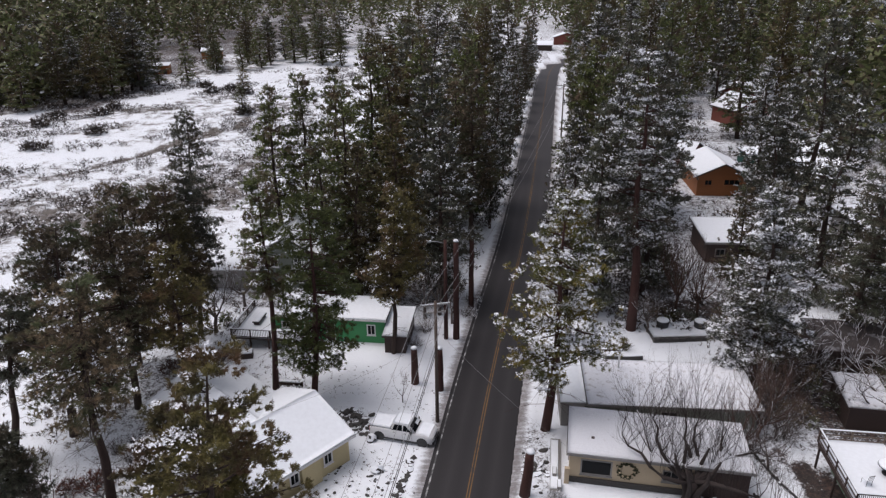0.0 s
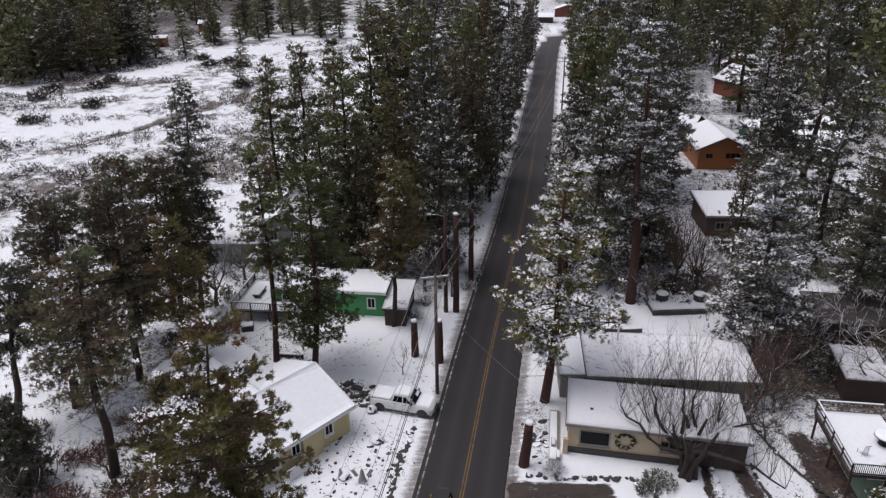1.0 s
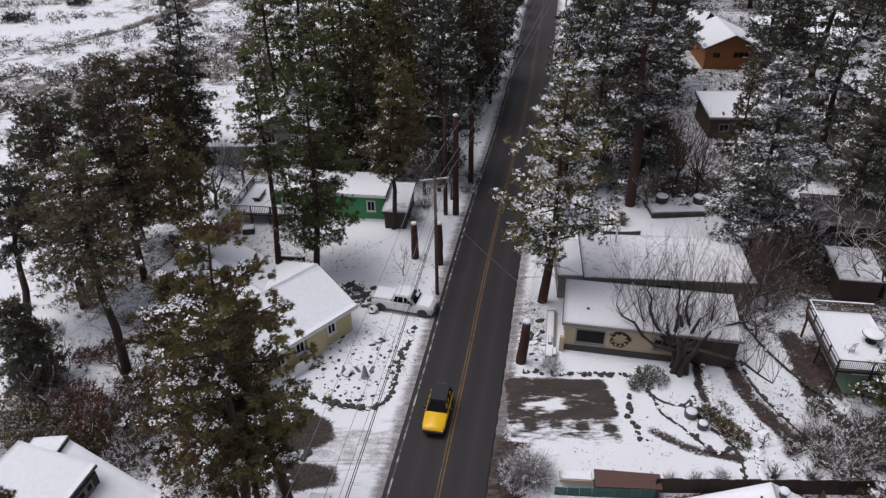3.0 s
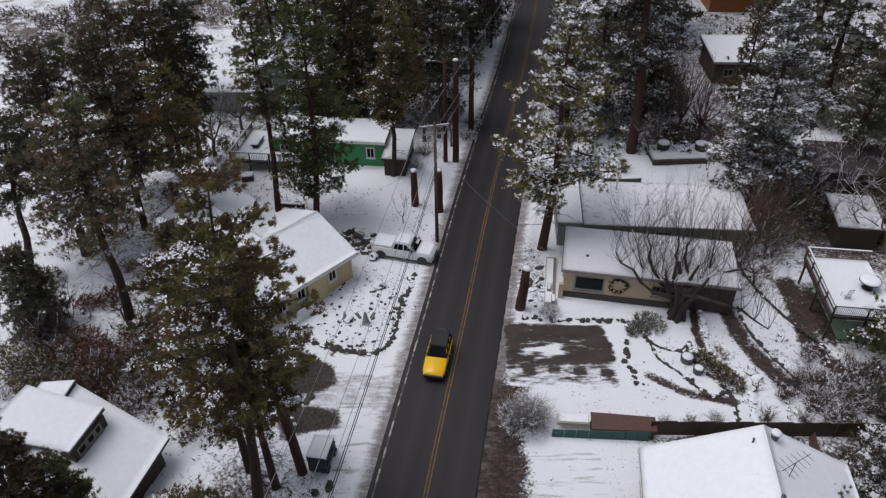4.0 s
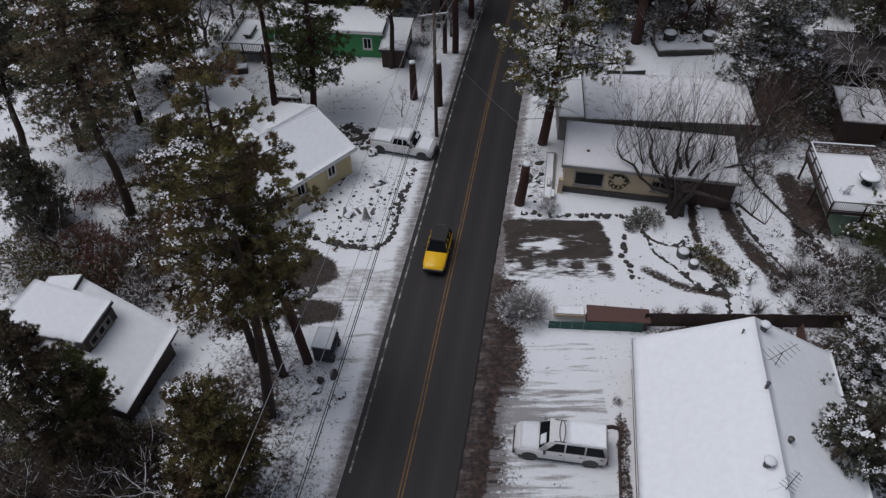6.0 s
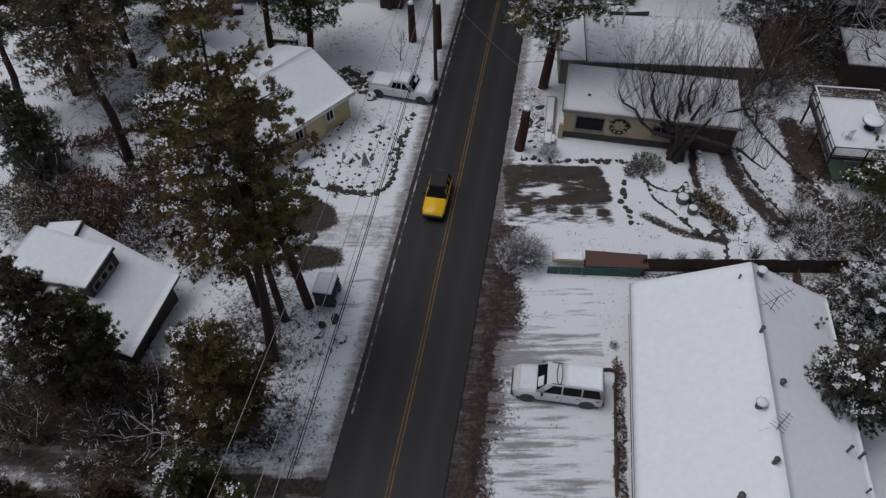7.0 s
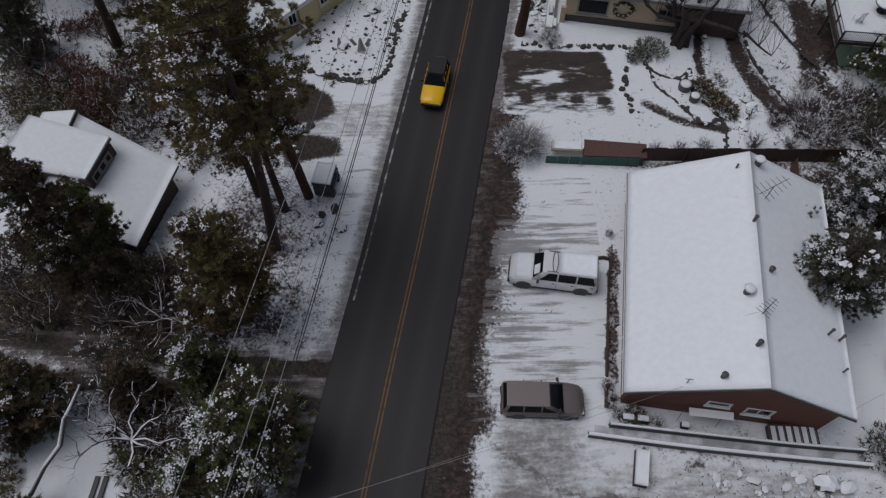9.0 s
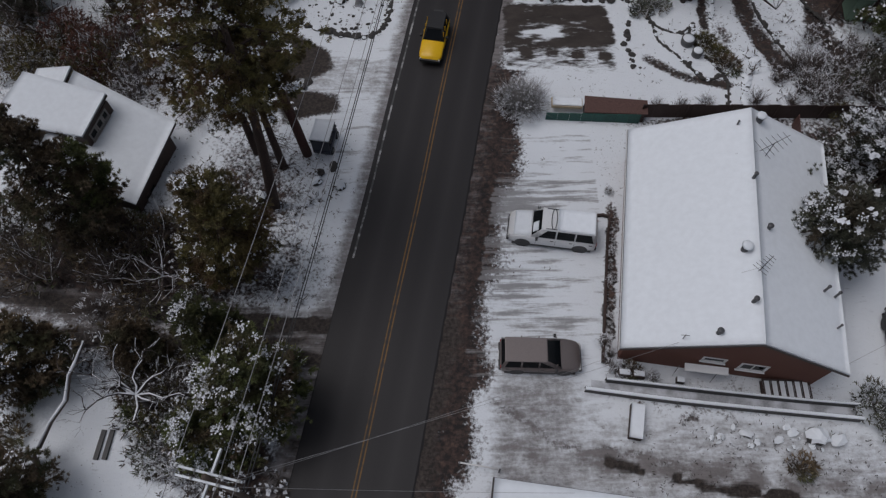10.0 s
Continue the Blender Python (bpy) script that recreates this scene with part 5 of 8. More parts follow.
# pines of the foreground, each its own: x, y, height, crown start, radius, needles, snow, lean, trunk
G_, O_, B_, S_, F_, Y_ = NEEDLE_GREEN, NEEDLE_OLIVE, NEEDLE_BROWN, NEEDLE_GREY, NEEDLE_FRESH, NEEDLE_YELLOW
PINES = []
PINES += [
    (-16.2, 55.8, 21.6, 0.50, 2.6, G_, 0.30, 0.7, 0.26, "slender pine with a bare red trunk and thin dusted crown"),
    (-12.3, 54.5, 20.5, 0.17, 4.3, F_, 0.22, 1.6, 0.26, "dark green pine with light snow on its boughs"),
    (8.7, 49.3, 22.1, 0.26, 5.4, Y_, 0.85, 0.7, 0.36, "tall pine beside the road, boughs loaded with snow"),
    (20.55, 66.6, 29.9, 0.36, 5.6, S_, 0.85, -0.8, 0.48, "very tall snow-dusted pine with a thick red trunk"),
    (29.0, 54.8, 20.6, 0.12, 4.3, S_, 0.92, -1.4, 0.30, "pine heavily coated with snow"),
    (-32.2, 49.1, 20.0, 0.27, 4.6, B_, 0.3, 3.0, 0.34, "brownish pine with sparse snow"),
    (-24.8, 39.8, 19.5, 0.48, 4.2, B_, 0.4, 1.0, 0.34, "brownish leaning pine with sparse snow"),
    (-31.2, 60.5, 19.5, 0.26, 4.4, B_, 0.26, 1.8, 0.34, "dark brown-green pine with sparse snow"),
    (-28.9, 63.9, 18.5, 0.30, 4.0, B_, 0.26, 1.2, 0.28, "dark brown-green pine with sparse snow"),
    (-25.6, 58.5, 19.0, 0.42, 4.0, O_, 0.3, 0.8, 0.30, "dark olive pine with light snow"),
    (-26.8, 66.7, 18.0, 0.28, 2.6, S_, 0.35, 0.9, 0.22, "thin grey pine dusted with snow"),
]
PINES += [
    (-36.0, 46.5, 15.5, 0.5, 3.2, S_, 0.35, 3.5, 0.3, "grey-green pine dusted with snow"),
    (-11.0, 22.1, 24.7, 0.41, 4.0, O_, 0.36, 2.2, 0.31, "large olive-green pine with three stems close by"),
    (-10.7, 25.2, 18.5, 0.46, 2.7, O_, 0.32, 0.0, 0.24, "large olive-green pine beside the drive"),
    (-12.6, 26.4, 19.5, 0.30, 3.7, O_, 0.38, 0.2, 0.23, "olive-green pine with snow flecks"),
    (-5.3, 62.2, 18.2, 0.36, 2.8, O_, 0.22, 0.3, 0.22, "olive pine beside the lean-to"),
    (-31.5, 76.7, 23.0, 0.2, 3.6, S_, 0.20, 3.2, 0.3, "dark grey-green pine at the field's edge"),
    (-19.7, 20.3, 9.0, 0.45, 1.3, G_, 0.10, 0.0, 0.28, "dark pine in front of the split-level house"),
    (-21.7, 19.7, 13.0, 0.25, 2.7, B_, 0.12, 0.0, 0.28, "dark pine in front of the split-level house"),
    (-12.0, 17.2, 10.5, 0.25, 2.9, O_, 0.20, 0.0, 0.22, "young olive pine above the side road"),
    (-9.8, 8.8, 9.0, 0.16, 3.4, G_, 0.5, 0.0, 0.26, "green pine with snowy boughs at the road's edge"),
    (-22.3, 11.7, 6.2, 0.12, 1.8, B_, 0.3, 0.0, 0.2, "small snowy pine beside the side road"),
]
PINES += [
    (-21.9, 4.5, 7.0, 0.12, 2.1, B_, 0.08, 0.0, 0.24, "dark brown-green young pine beside the yard"),
    (23.3, 17.4, 8.2, 0.22, 3.3, S_, 0.34, -2.4, 0.22, "dark green pine overhanging the eaves of the large house"),
    (26.6, 21.8, 9.6, 0.08, 3.7, S_, 0.9, 0.0, 0.26, "pine with drooping boughs loaded with snow"),
    (33.4, 33.8, 12.0, 0.10, 3.4, G_, 0.40, 0.0, 0.22, "dark green pine beside the deck, boughs dusted with snow"),
    (42.2, 62.5, 22.0, 0.18, 4.2, S_, 0.35, 0.0, 0.32, "snowy pine behind the sheds"),
    (-31.6, 39.8, 7.5, 0.05, 2.3, S_, 0.10, 0.0, 0.16, "dark young fir on the slope"),
    (-28.2, 53.0, 19.5, 0.30, 4.6, B_, 0.15, 1.0, 0.3, "brownish pine with sparse snow"),
    (-33.6, 51.6, 18.5, 0.34, 4.4, B_, 0.3, 1.5, 0.3, "brownish pine with sparse snow"),
    (-22.3, 50.5, 17.5, 0.46, 2.8, O_, 0.15, 0.5, 0.26, "olive pine with sparse snow"),
    (47.4, 65.0, 24.0, 0.18, 4.2, S_, 0.35, 0.0, 0.32, "snowy pine at the edge of the woods"),
    (-12.9, 12.4, 6.8, 0.10, 1.6, G_, 0.35, 0.0, 0.22, "young green pine with snowy boughs near the junction"),
    (-12.4, 6.9, 6.4, 0.10, 2.0, G_, 0.55, 0.0, 0.22, "young green pine with snowy boughs below the wires"),
    (-17.3, 12.2, 4.6, 0.08, 1.2, B_, 0.12, 0.0, 0.2, "small dark brown-green pine beside the side road"),
    (-23.6, 10.4, 6.0, 0.10, 2.0, B_, 0.35, 0.0, 0.22, "small brown-green pine flecked with snow"),
]
for k, (x, y, h, base, r, nd, sn, ln, th, lab) in enumerate(PINES):
    tr = conifer(100 + k, h, base, r, nd, sn, lab, BARK_RED if k in (0, 1, 2, 3) else BARK, "foreground pines", 2.0 if y < 32 else 1.0, th, 0.55 if sn < 0.5 else 0.62, 0.75 if sn < 0.8 else 0.25, (0.16 if sn > 0.8 else 0.05) if x > 20 and y < 32 else 0.12 if sn > 0.8 else 0.0)
    own(tr, x, y, 0.0, ln, h)

# kinds for the woods further back
KINDS = []
for k, (nd, sn, base, r, lab) in enumerate([(G_, 0.16, 0.08, 4.6, "dark green forest pine dusted with snow"), (O_, 0.18, 0.12, 4.6, "olive forest pine dusted with snow"), (S_, 0.5, 0.10, 4.6, "snowy grey-green forest pine"),
                                            (S_, 0.85, 0.12, 4.2, "forest pine thick with snow"), (B_, 0.12, 0.22, 4.0, "brownish forest pine with some snow"), (G_, 0.24, 0.05, 4.2, "slim dark forest pine")]):
    KINDS.append((conifer(300 + k, 25.0, base, r, nd, sn, lab, BARK, "forest pines", 0.40, 0.34, 0.6, 0.3), lab))
MID = []
MID += [
    (-21.3, 85, 24, 5),
    (-17.5, 87, 25, 0),
    (-11.4, 78.3, 25, 0),
    (-9.8, 95, 27, 0),
    (-3.2, 102, 28, 5),
    (-0.1, 74, 22, 2),
    (4.1, 92, 25, 4),
    (-5.6, 75.3, 23, 1),
    (4.4, 101, 28, 0),
    (-13.4, 72.7, 20, 0),
    (-9.8, 72.5, 20, 1),
    (-1.6, 79, 17, 2),
    (19.9, 77.5, 26, 3),
    (17.0, 70.4, 24, 2),
    (44.5, 74.0, 25, 2),
    (51, 70, 25, 3),
    (57.5, 80.0, 27, 2),
    (57, 104, 31, 2),
    (14.6, 74, 19, 3),
    (14.2, 81, 18, 3),
]
MID += [
    (18.0, 88, 20, 2),
    (24, 75, 20, 3),
    (26, 82, 24, 2),
    (27, 92, 26, 0),
    (-1.0, 88, 26, 2),
    (1.5, 96, 23, 4),
    (-15, 100, 24, 5),
    (50, 99, 22, 2),
    (47.5, 96, 20, 2),
    (33.5, 72, 15, 4),
    (51, 108, 24, 3),
    (32, 100, 27, 2),
    (56, 76, 22, 3),
    (49, 60, 22, 0),
    (44, 54, 18, 2),
    (48.5, 47, 16, 2),
]
used = []
rnd = random.Random(77)
for x, y, h, k in MID:
    put(KINDS[k][0], x, y, h, 25.0, rnd.uniform(0, 6.28), rnd.uniform(-0.5, 0.5), rnd.uniform(0.9, 1.15))
    used.append((x, y))
KEEP_OUT = [(43, 108, 53, 126), (38, 124, 54, 140), (56, 126, 66, 134), (66, 156, 82, 172), (68, 182, 86, 198), (58, 98, 76, 148), (31, 74, 50, 93), (56, 85, 70, 97), (30, 150, 46, 186), (44, 198, 60, 250), (32, 296, 68, 345), (-36, 76, -14, 90), (30, 44, 44, 71), (-110, 250, -90, 300)]


def free_spot(x, y, gap):
    if float(road_gap(x, y)) < HALF + (3.2 if y < 105 else 1.9):
        return False
    if 56 < y < 150 and 0.36 < x / y < 0.455 or 56 < y < 112 and 0.50 < x / y < 0.56:
        return False
    if any(a - 2 < x < c + 2 and b - 2 < y < d + 2 for a, b, c, d in KEEP_OUT):
        return False
    return all((x - a) ** 2 + (y - b) ** 2 > gap * gap for a, b in used)


def off_road(x, y):
    """Stands a pine of the right-hand woods clear of the far road."""
    mid = road_x(y)
    return max(x, mid + 8.8) if x > mid and 100 < y < 245 else x


def scatter(n, inside_of, gap, kinds, hs, wide=(0.85, 1.2)):
    """n pines at random spots of a stretch of the plan."""
    made = tries = 0
    while made < n and tries < n * 30:
        tries += 1
        x, y = inside_of()
        if not free_spot(x, y, gap):
            continue
        h = rnd.uniform(*hs)
        put(KINDS[rnd.choice(kinds)][0], off_road(x, y), y, h, 25.0, rnd.uniform(0, 6.28), rnd.uniform(-0.8, 0.8), rnd.uniform(*wide))
        used.append((x, y))
        made += 1


def road_x(y):
    return float(np.interp(y, [p[1] for p in ROAD_LINE], [p[0] for p in ROAD_LINE]))


def left_woods():
    y = rnd.uniform(96, 250)
    return rnd.uniform(-0.085 * y, road_x(y) - 5), y


def right_woods():
    y = rnd.uniform(74, 290)
    return road_x(y) + rnd.uniform(5, 30 + 0.42 * y) ** rnd.choice((1, 1, 0.8)), y


for k in range(13):
    y = 97 + k * 12 + rnd.uniform(-3, 3)
    for side in (-1, 1):
        x, h = road_x(y) + side * (5.2 + rnd.uniform(0, 0.8)), rnd.uniform(15, 24)
        put(KINDS[rnd.choice((2, 2, 4, 3) if side < 0 else (0, 2, 3, 4))][0], off_road(x, y + 4 * (side > 0)), y + 4 * (side > 0), h, 25.0, rnd.uniform(0, 6.28), 0.0, 0.8)
        used.append((x, y))
scatter(28, left_woods, 4.2, (0, 1, 2, 2, 4, 5), (19, 28))
scatter(84, right_woods, 4.6, (0, 2, 2, 3, 1, 5), (20, 31))
scatter(46, lambda: (rnd.uniform(-150, -92), rnd.uniform(196, 270)), 3.6, (0, 1, 2, 5), (14, 24), (1.1, 1.6))
scatter(44, lambda: (rnd.uniform(-110, 10), rnd.uniform(255, 340)), 5.0, (0, 1, 2, 5), (10, 19), (1.3, 1.9))
for x, y, h in ((-114, 190, 17), (-107, 198, 19), (-85, 236, 13), (-99, 211, 17), (-101, 232, 16), (-120, 205, 20), (-112, 214, 20), (-104, 222, 18), (-119, 224, 22), (-60, 213, 8), (-52, 181, 8)):
    put(KINDS[rnd.choice((0, 5, 0, 1))][0], x, y, h, 25.0, rnd.uniform(0, 6.28), 0, 1.6)
for k, (tree, lab) in enumerate(KINDS):
    own(tree, (24, -4, 30, 34, 4, 22)[k], (98, 108, 118, 106, 112, 108)[k], k)


def far_woods():
    """Woods beyond, too far to tell tree from tree."""
    r = np.random.RandomState(9)
    n = 3200
    y = r.uniform(330, 1250, n)
    x = r.uniform(-0.8, 0.8, n) * y
    thin = (value_noise(x, y, 90, 41) > 0.22) & ~((np.abs(x + 60) < 70) & (y < 460) & (r.rand(n) < 0.5))
    # the stands beside the stretch that is seen
    x2, y2 = r.uniform(75, 260, 520), r.uniform(110, 420, 520)
    x3, y3 = r.uniform(-330, -110, 460), r.uniform(150, 420, 460)
    keep3 = y3 > 190 - 0.1 * (x3 + 125)
    x, y = np.concatenate([x[thin], x2, x3[keep3]]), np.concatenate([y[thin], y2, y3[keep3]])
    clear = np.ones(len(x), bool)
    for a, b, c, d in KEEP_OUT:
        clear &= ~((x > a - 3) & (x < c + 3) & (y > b - 3) & (y < d + 3))
    x, y = x[clear], y[clear]
    h = r.uniform(16, 28, len(x))
    k = 90
    f = r.uniform(0.12, 1.0, (len(x), k))
    rad = 3.3 * (1 - f) ** 0.6 * r.uniform(0.3, 1.1, f.shape)
    az = r.uniform(0, 6.28, f.shape)
    c = np.stack([x[:, None] + np.cos(az) * rad, y[:, None] + np.sin(az) * rad, h[:, None] * f], -1).reshape(-1, 3)
    aim = np.stack([np.cos(az), np.sin(az), 0.2 + 0 * az], -1).reshape(-1, 3)
    pick = r.rand(len(c)) < 0.07
    ob = quads_object("far_woods", [(blades(c[~pick], aim[~pick], 2.6, 0.62, r, 1, 0.6), NEEDLE_GREEN), (pads(c[pick] + [0, 0, 0.2], 0.6, r), LEAF_SNOW)], None)
    return tagged(ob, "distant snowy pine woods", "woods", kind="stuff")


far_woods()

# ---- vehicles ----
def loft(sections, cap=True):
    """A closed skin through cross-sections, each a list of the same number of points."""
    bm = bmesh.new()
    rows = [[bm.verts.new(p) for p in s] for s in sections]
    n = len(rows[0])
    for a, b in zip(rows, rows[1:]):
        for k in range(n):
            bm.faces.new((a[k], a[(k + 1) % n], b[(k + 1) % n], b[k]))
    if cap:
        bm.faces.new(rows[0][::-1]), bm.faces.new(rows[-1])
    bmesh.ops.recalc_face_normals(bm, faces=bm.faces)
    for f in bm.faces:
        f.smooth = True
    return bm


def hull_section(x, half, low, high, tuck=0.06):
    """Rounded cross-section of a car body at x."""
    r = min(0.12, (high - low) * 0.3)
    return [(x, -half + tuck, low), (x, half - tuck, low), (x, half, low + r), (x, half, high - r), (x, half - r, high), (x, -half + r, high), (x, -half, high - r), (x, -half, low + r)]


def wheel(parent, x, y, r=0.37, w=0.25):
    wh = new("wheel")
    wh.parent, wh.matrix_basis = parent, pose(x, y, r, 90, 0, 0)
    bm = bmesh.new()
    prof = [(r * 0.62, -w / 2), (r * 0.93, -w / 2), (r, -w / 2 + 0.05), (r, w / 2 - 0.05), (r * 0.93, w / 2), (r * 0.62, w / 2)]
    rows = [[bm.verts.new((math.cos(k / 18 * 6.2832) * a, math.sin(k / 18 * 6.2832) * a, z)) for k in range(18)] for a, z in prof]
    for a, b in zip(rows, rows[1:] + rows[:1]):
        for k in range(18):
            bm.faces.new((a[k], a[(k + 1) % 18], b[(k + 1) % 18], b[k]))
    bmesh.ops.recalc_face_normals(bm, faces=bm.faces)
    part("tyre", bm, BLACK, wh)
    s = 1 if y > 0 else -1
    tube("rim", [(0, 0, -s * w * 0.36), (0, 0, -s * w * 0.42), (0, 0, -s * w * 0.30)], [r * 0.62, r * 0.55, r * 0.15], RIM, wh, 12)


def car(name, m, label, paint, length=4.7, width=1.85, height=1.7, kind="suv", snow=False, glass_h=0.55, hood=1.2, tail=0.1, clear=0.25, top_mat=None, rake=0.62, snow_to=1.0, rails=True):
    """A car facing +x, its middle at the origin, its wheels on the ground."""
    c = thing(name, m, label, "car")
    hl, hw = length / 2, width / 2
    belt = height - glass_h - 0.06
    nose = belt - 0.16
    secs = [hull_section(-hl, hw * 0.78, clear + 0.12, belt - 0.14), hull_section(-hl + 0.05, hw * 0.88, clear + 0.05, belt - 0.06), hull_section(-hl + 0.18, hw * 0.97, clear, belt - 0.02), hull_section(-hl + 0.6, hw, clear, belt), hull_section(hl - hood - 0.35, hw, clear, belt),
            hull_section(hl - hood + 0.1, hw, clear, belt - 0.05), hull_section(hl - 0.5, hw * 0.98, clear, nose + 0.02), hull_section(hl - 0.25, hw * 0.92, clear, nose - 0.04), hull_section(hl - 0.08, hw * 0.80, clear + 0.03, nose - 0.14), hull_section(hl, hw * 0.62, clear + 0.12, nose - 0.26)]
    part("body", loft(secs), paint, c)
    # cabin: pillars and roof in the paint, panes set in
    x0, x1 = -hl + tail, hl - hood - 0.15
    if kind == "pickup":
        x0 = -hl + 1.95
    rake_f, rake_b = rake, 0.22 if kind != "pickup" else 0.18
    roof_m = top_mat or paint
    inset = 0.25
    zt = height - 0.05
    part("cabin", loft([[(x0, -hw + 0.06, belt - 0.04), (x0, hw - 0.06, belt - 0.04), (x0 + rake_b, hw - inset, zt - 0.06), (x0 + rake_b, -hw + inset, zt - 0.06)],
                        [(x1, -hw + 0.06, belt - 0.04), (x1, hw - 0.06, belt - 0.04), (x1 - rake_f, hw - inset, zt - 0.06), (x1 - rake_f, -hw + inset, zt - 0.06)]]), top_mat or paint, c)
    boxed("roof", (x0 + rake_b - 0.05, x1 - rake_f + 0.06, -hw + inset - 0.03, hw - inset + 0.03, zt - 0.07, zt), roof_m, c, 0.03)
    slope = math.degrees(math.atan2(zt - 0.06 - belt, inset - 0.06))
    for s in (-1, 1):
        cuts = [x0 + 0.12] + ([x0 + (x1 - x0) * f for f in ((0.33, 0.62) if kind != "pickup" else (0.48,))]) + [x1 - 0.32]
        for a, b in zip(cuts, cuts[1:]):
            bm = bmesh.new()
            f0, f1 = 0.07, 0.92

            def at(x, f):
                y = (hw - 0.06) * (1 - f) + (hw - inset) * f + 0.012
                xx = x + (rake_b * f if x < x0 + 0.2 else 0) - (rake_f * f if x > x1 - 0.4 else 0)
                return (xx, s * y, (belt - 0.04) * (1 - f) + (zt - 0.06) * f)
            v = [bm.verts.new(at(x, f)) for x, f in ((a + 0.05, f0), (b - 0.05, f0), (b - 0.05, f1), (a + 0.05, f1))]
            w = [bm.verts.new((p.co.x, p.co.y - s * 0.01, p.co.z)) for p in v]
            bm.faces.new(v), bm.faces.new(w[::-1])
            for k in range(4):
                bm.faces.new((v[k], w[k], w[(k + 1) % 4], v[(k + 1) % 4]))
            bmesh.ops.recalc_face_normals(bm, faces=bm.faces)
            part("side_window", bm, GLASS, c)
            boxed("pillar", (b - 0.03, b + 0.03, s * (hw - 0.13) - 0.02, s * (hw - 0.13) + 0.02, belt - 0.02, zt - 0.08), paint, c)
            boxed("door_handle", (a + 0.12, a + 0.3, s * hw - 0.01, s * hw + 0.025, belt - 0.22, belt - 0.17), TRIM_BLACK, c)
            boxed("door_seam", (b - 0.008, b + 0.008, s * hw - 0.004, s * hw + 0.004, clear + 0.14, belt - 0.14), TRIM_BLACK, c)
    for xa, xb, nm in ((x1, x1 - rake_f, "windscreen"), (x0, x0 + rake_b, "rear_window")):
        bm = bmesh.new()
        e = 0.012 if nm == "windscreen" else -0.012
        pts = []
        for f, hwid in ((0.08, hw - 0.16), (0.9, hw - inset - 0.07)):
            x = xa + (xb - xa) * f + e
            z = (belt - 0.04) + (zt - 0.02 - belt) * f
            pts += [(x, -hwid, z), (x, hwid, z)]
        v = [bm.verts.new(p) for p in (pts[0], pts[1], pts[3], pts[2])]
        w = [bm.verts.new((p.co.x - e * 0.6, p.co.y, p.co.z)) for p in v]
        bm.faces.new(v), bm.faces.new(w[::-1])
        for k in range(4):
            bm.faces.new((v[k], w[k], w[(k + 1) % 4], v[(k + 1) % 4]))
        bmesh.ops.recalc_face_normals(bm, faces=bm.faces)
        part(nm, bm, GLASS, c)
    r = 0.36 if height < 1.75 else 0.41
    for x in (-hl + 0.95, hl - 0.95):
        for s in (-1, 1):
            wheel(c, x, s * (hw - 0.12), r)
            bm = bmesh.new()
            bmesh.ops.create_cone(bm, cap_ends=True, segments=20, radius1=r * 1.16, radius2=r * 1.16, depth=0.04, matrix=pose(x, s * (hw - 0.012), r, 90, 0, 0))
            part("wheel_arch", bm, TRIM_BLACK, c)
    for s in (-1, 1):
        boxed("headlight", (hl - 0.16, hl - 0.02, s * hw * 0.66 - 0.17, s * hw * 0.66 + 0.17, nose - 0.36, nose - 0.18), LAMP_GLASS, c, 0.03)
        boxed("tail_light", (-hl - 0.01, -hl + 0.1, s * hw * 0.78 - 0.09, s * hw * 0.78 + 0.09, belt - 0.5, belt - 0.15), RED_GLASS, c, 0.02)
        boxed("mirror", (x1 - 0.42, x1 - 0.27, s * (hw + 0.1) - 0.1, s * (hw + 0.1) + 0.1, belt - 0.02, belt + 0.15), TRIM_BLACK, c, 0.03)
    for s in (-1, 1):
        boxed("sill", (-hl + 0.25, hl - 0.3, s * (hw - 0.03) - 0.045, s * (hw - 0.03) + 0.045, clear - 0.03, clear + 0.16), TRIM_BLACK, c, 0.02)
    boxed("front_bumper", (hl - 0.1, hl + 0.06, -hw * 0.84, hw * 0.84, clear + 0.02, clear + 0.24), TRIM_BLACK, c, 0.04)
    boxed("rear_bumper", (-hl - 0.07, -hl + 0.1, -hw * 0.86, hw * 0.86, clear + 0.02, clear + 0.24), TRIM_BLACK, c, 0.04)
    boxed("grille", (hl - 0.05, hl + 0.02, -hw * 0.42, hw * 0.42, nose - 0.48, nose - 0.24), TRIM_BLACK, c, 0.02)
    boxed("number_plate", (-hl - 0.085, -hl - 0.06, -0.26, 0.26, clear + 0.3, clear + 0.42), WHITE, c)
    if kind == "suv" and not top_mat and rails:
        for s in (-1, 1):
            tube("roof_rail", [(x0 + 0.5, s * (hw - 0.3), zt + 0.05), (x1 - rake_f - 0.2, s * (hw - 0.3), zt + 0.05)], 0.02, TRIM_BLACK, c)
    if kind == "pickup":
        boxed("bed_cover", (-hl + 0.06, x0 - 0.02, -hw + 0.1, hw - 0.1, belt - 0.02, belt + 0.03), TRIM_BLACK, c, 0.02)
    if snow:
        zs, ze = belt + 0.1, zt - 0.12
        fx = lambda z: x1 - rake_f * (z - belt) / (zt - belt) + 0.03
        for ya, yb, za, zb in ((0.05, hw - 0.3, zs + 0.05, ze - 0.1),):
            snow_sheet("screen_snow", [(fx(za), ya, za), (fx(za), yb, za), (fx(zb), yb, zb), (fx(zb), ya, zb)], 0.03, c, 11, label="patch of snow on the windscreen")
        xs = x0 + rake_b + (x1 - rake_f - x0 - rake_b) * snow_to
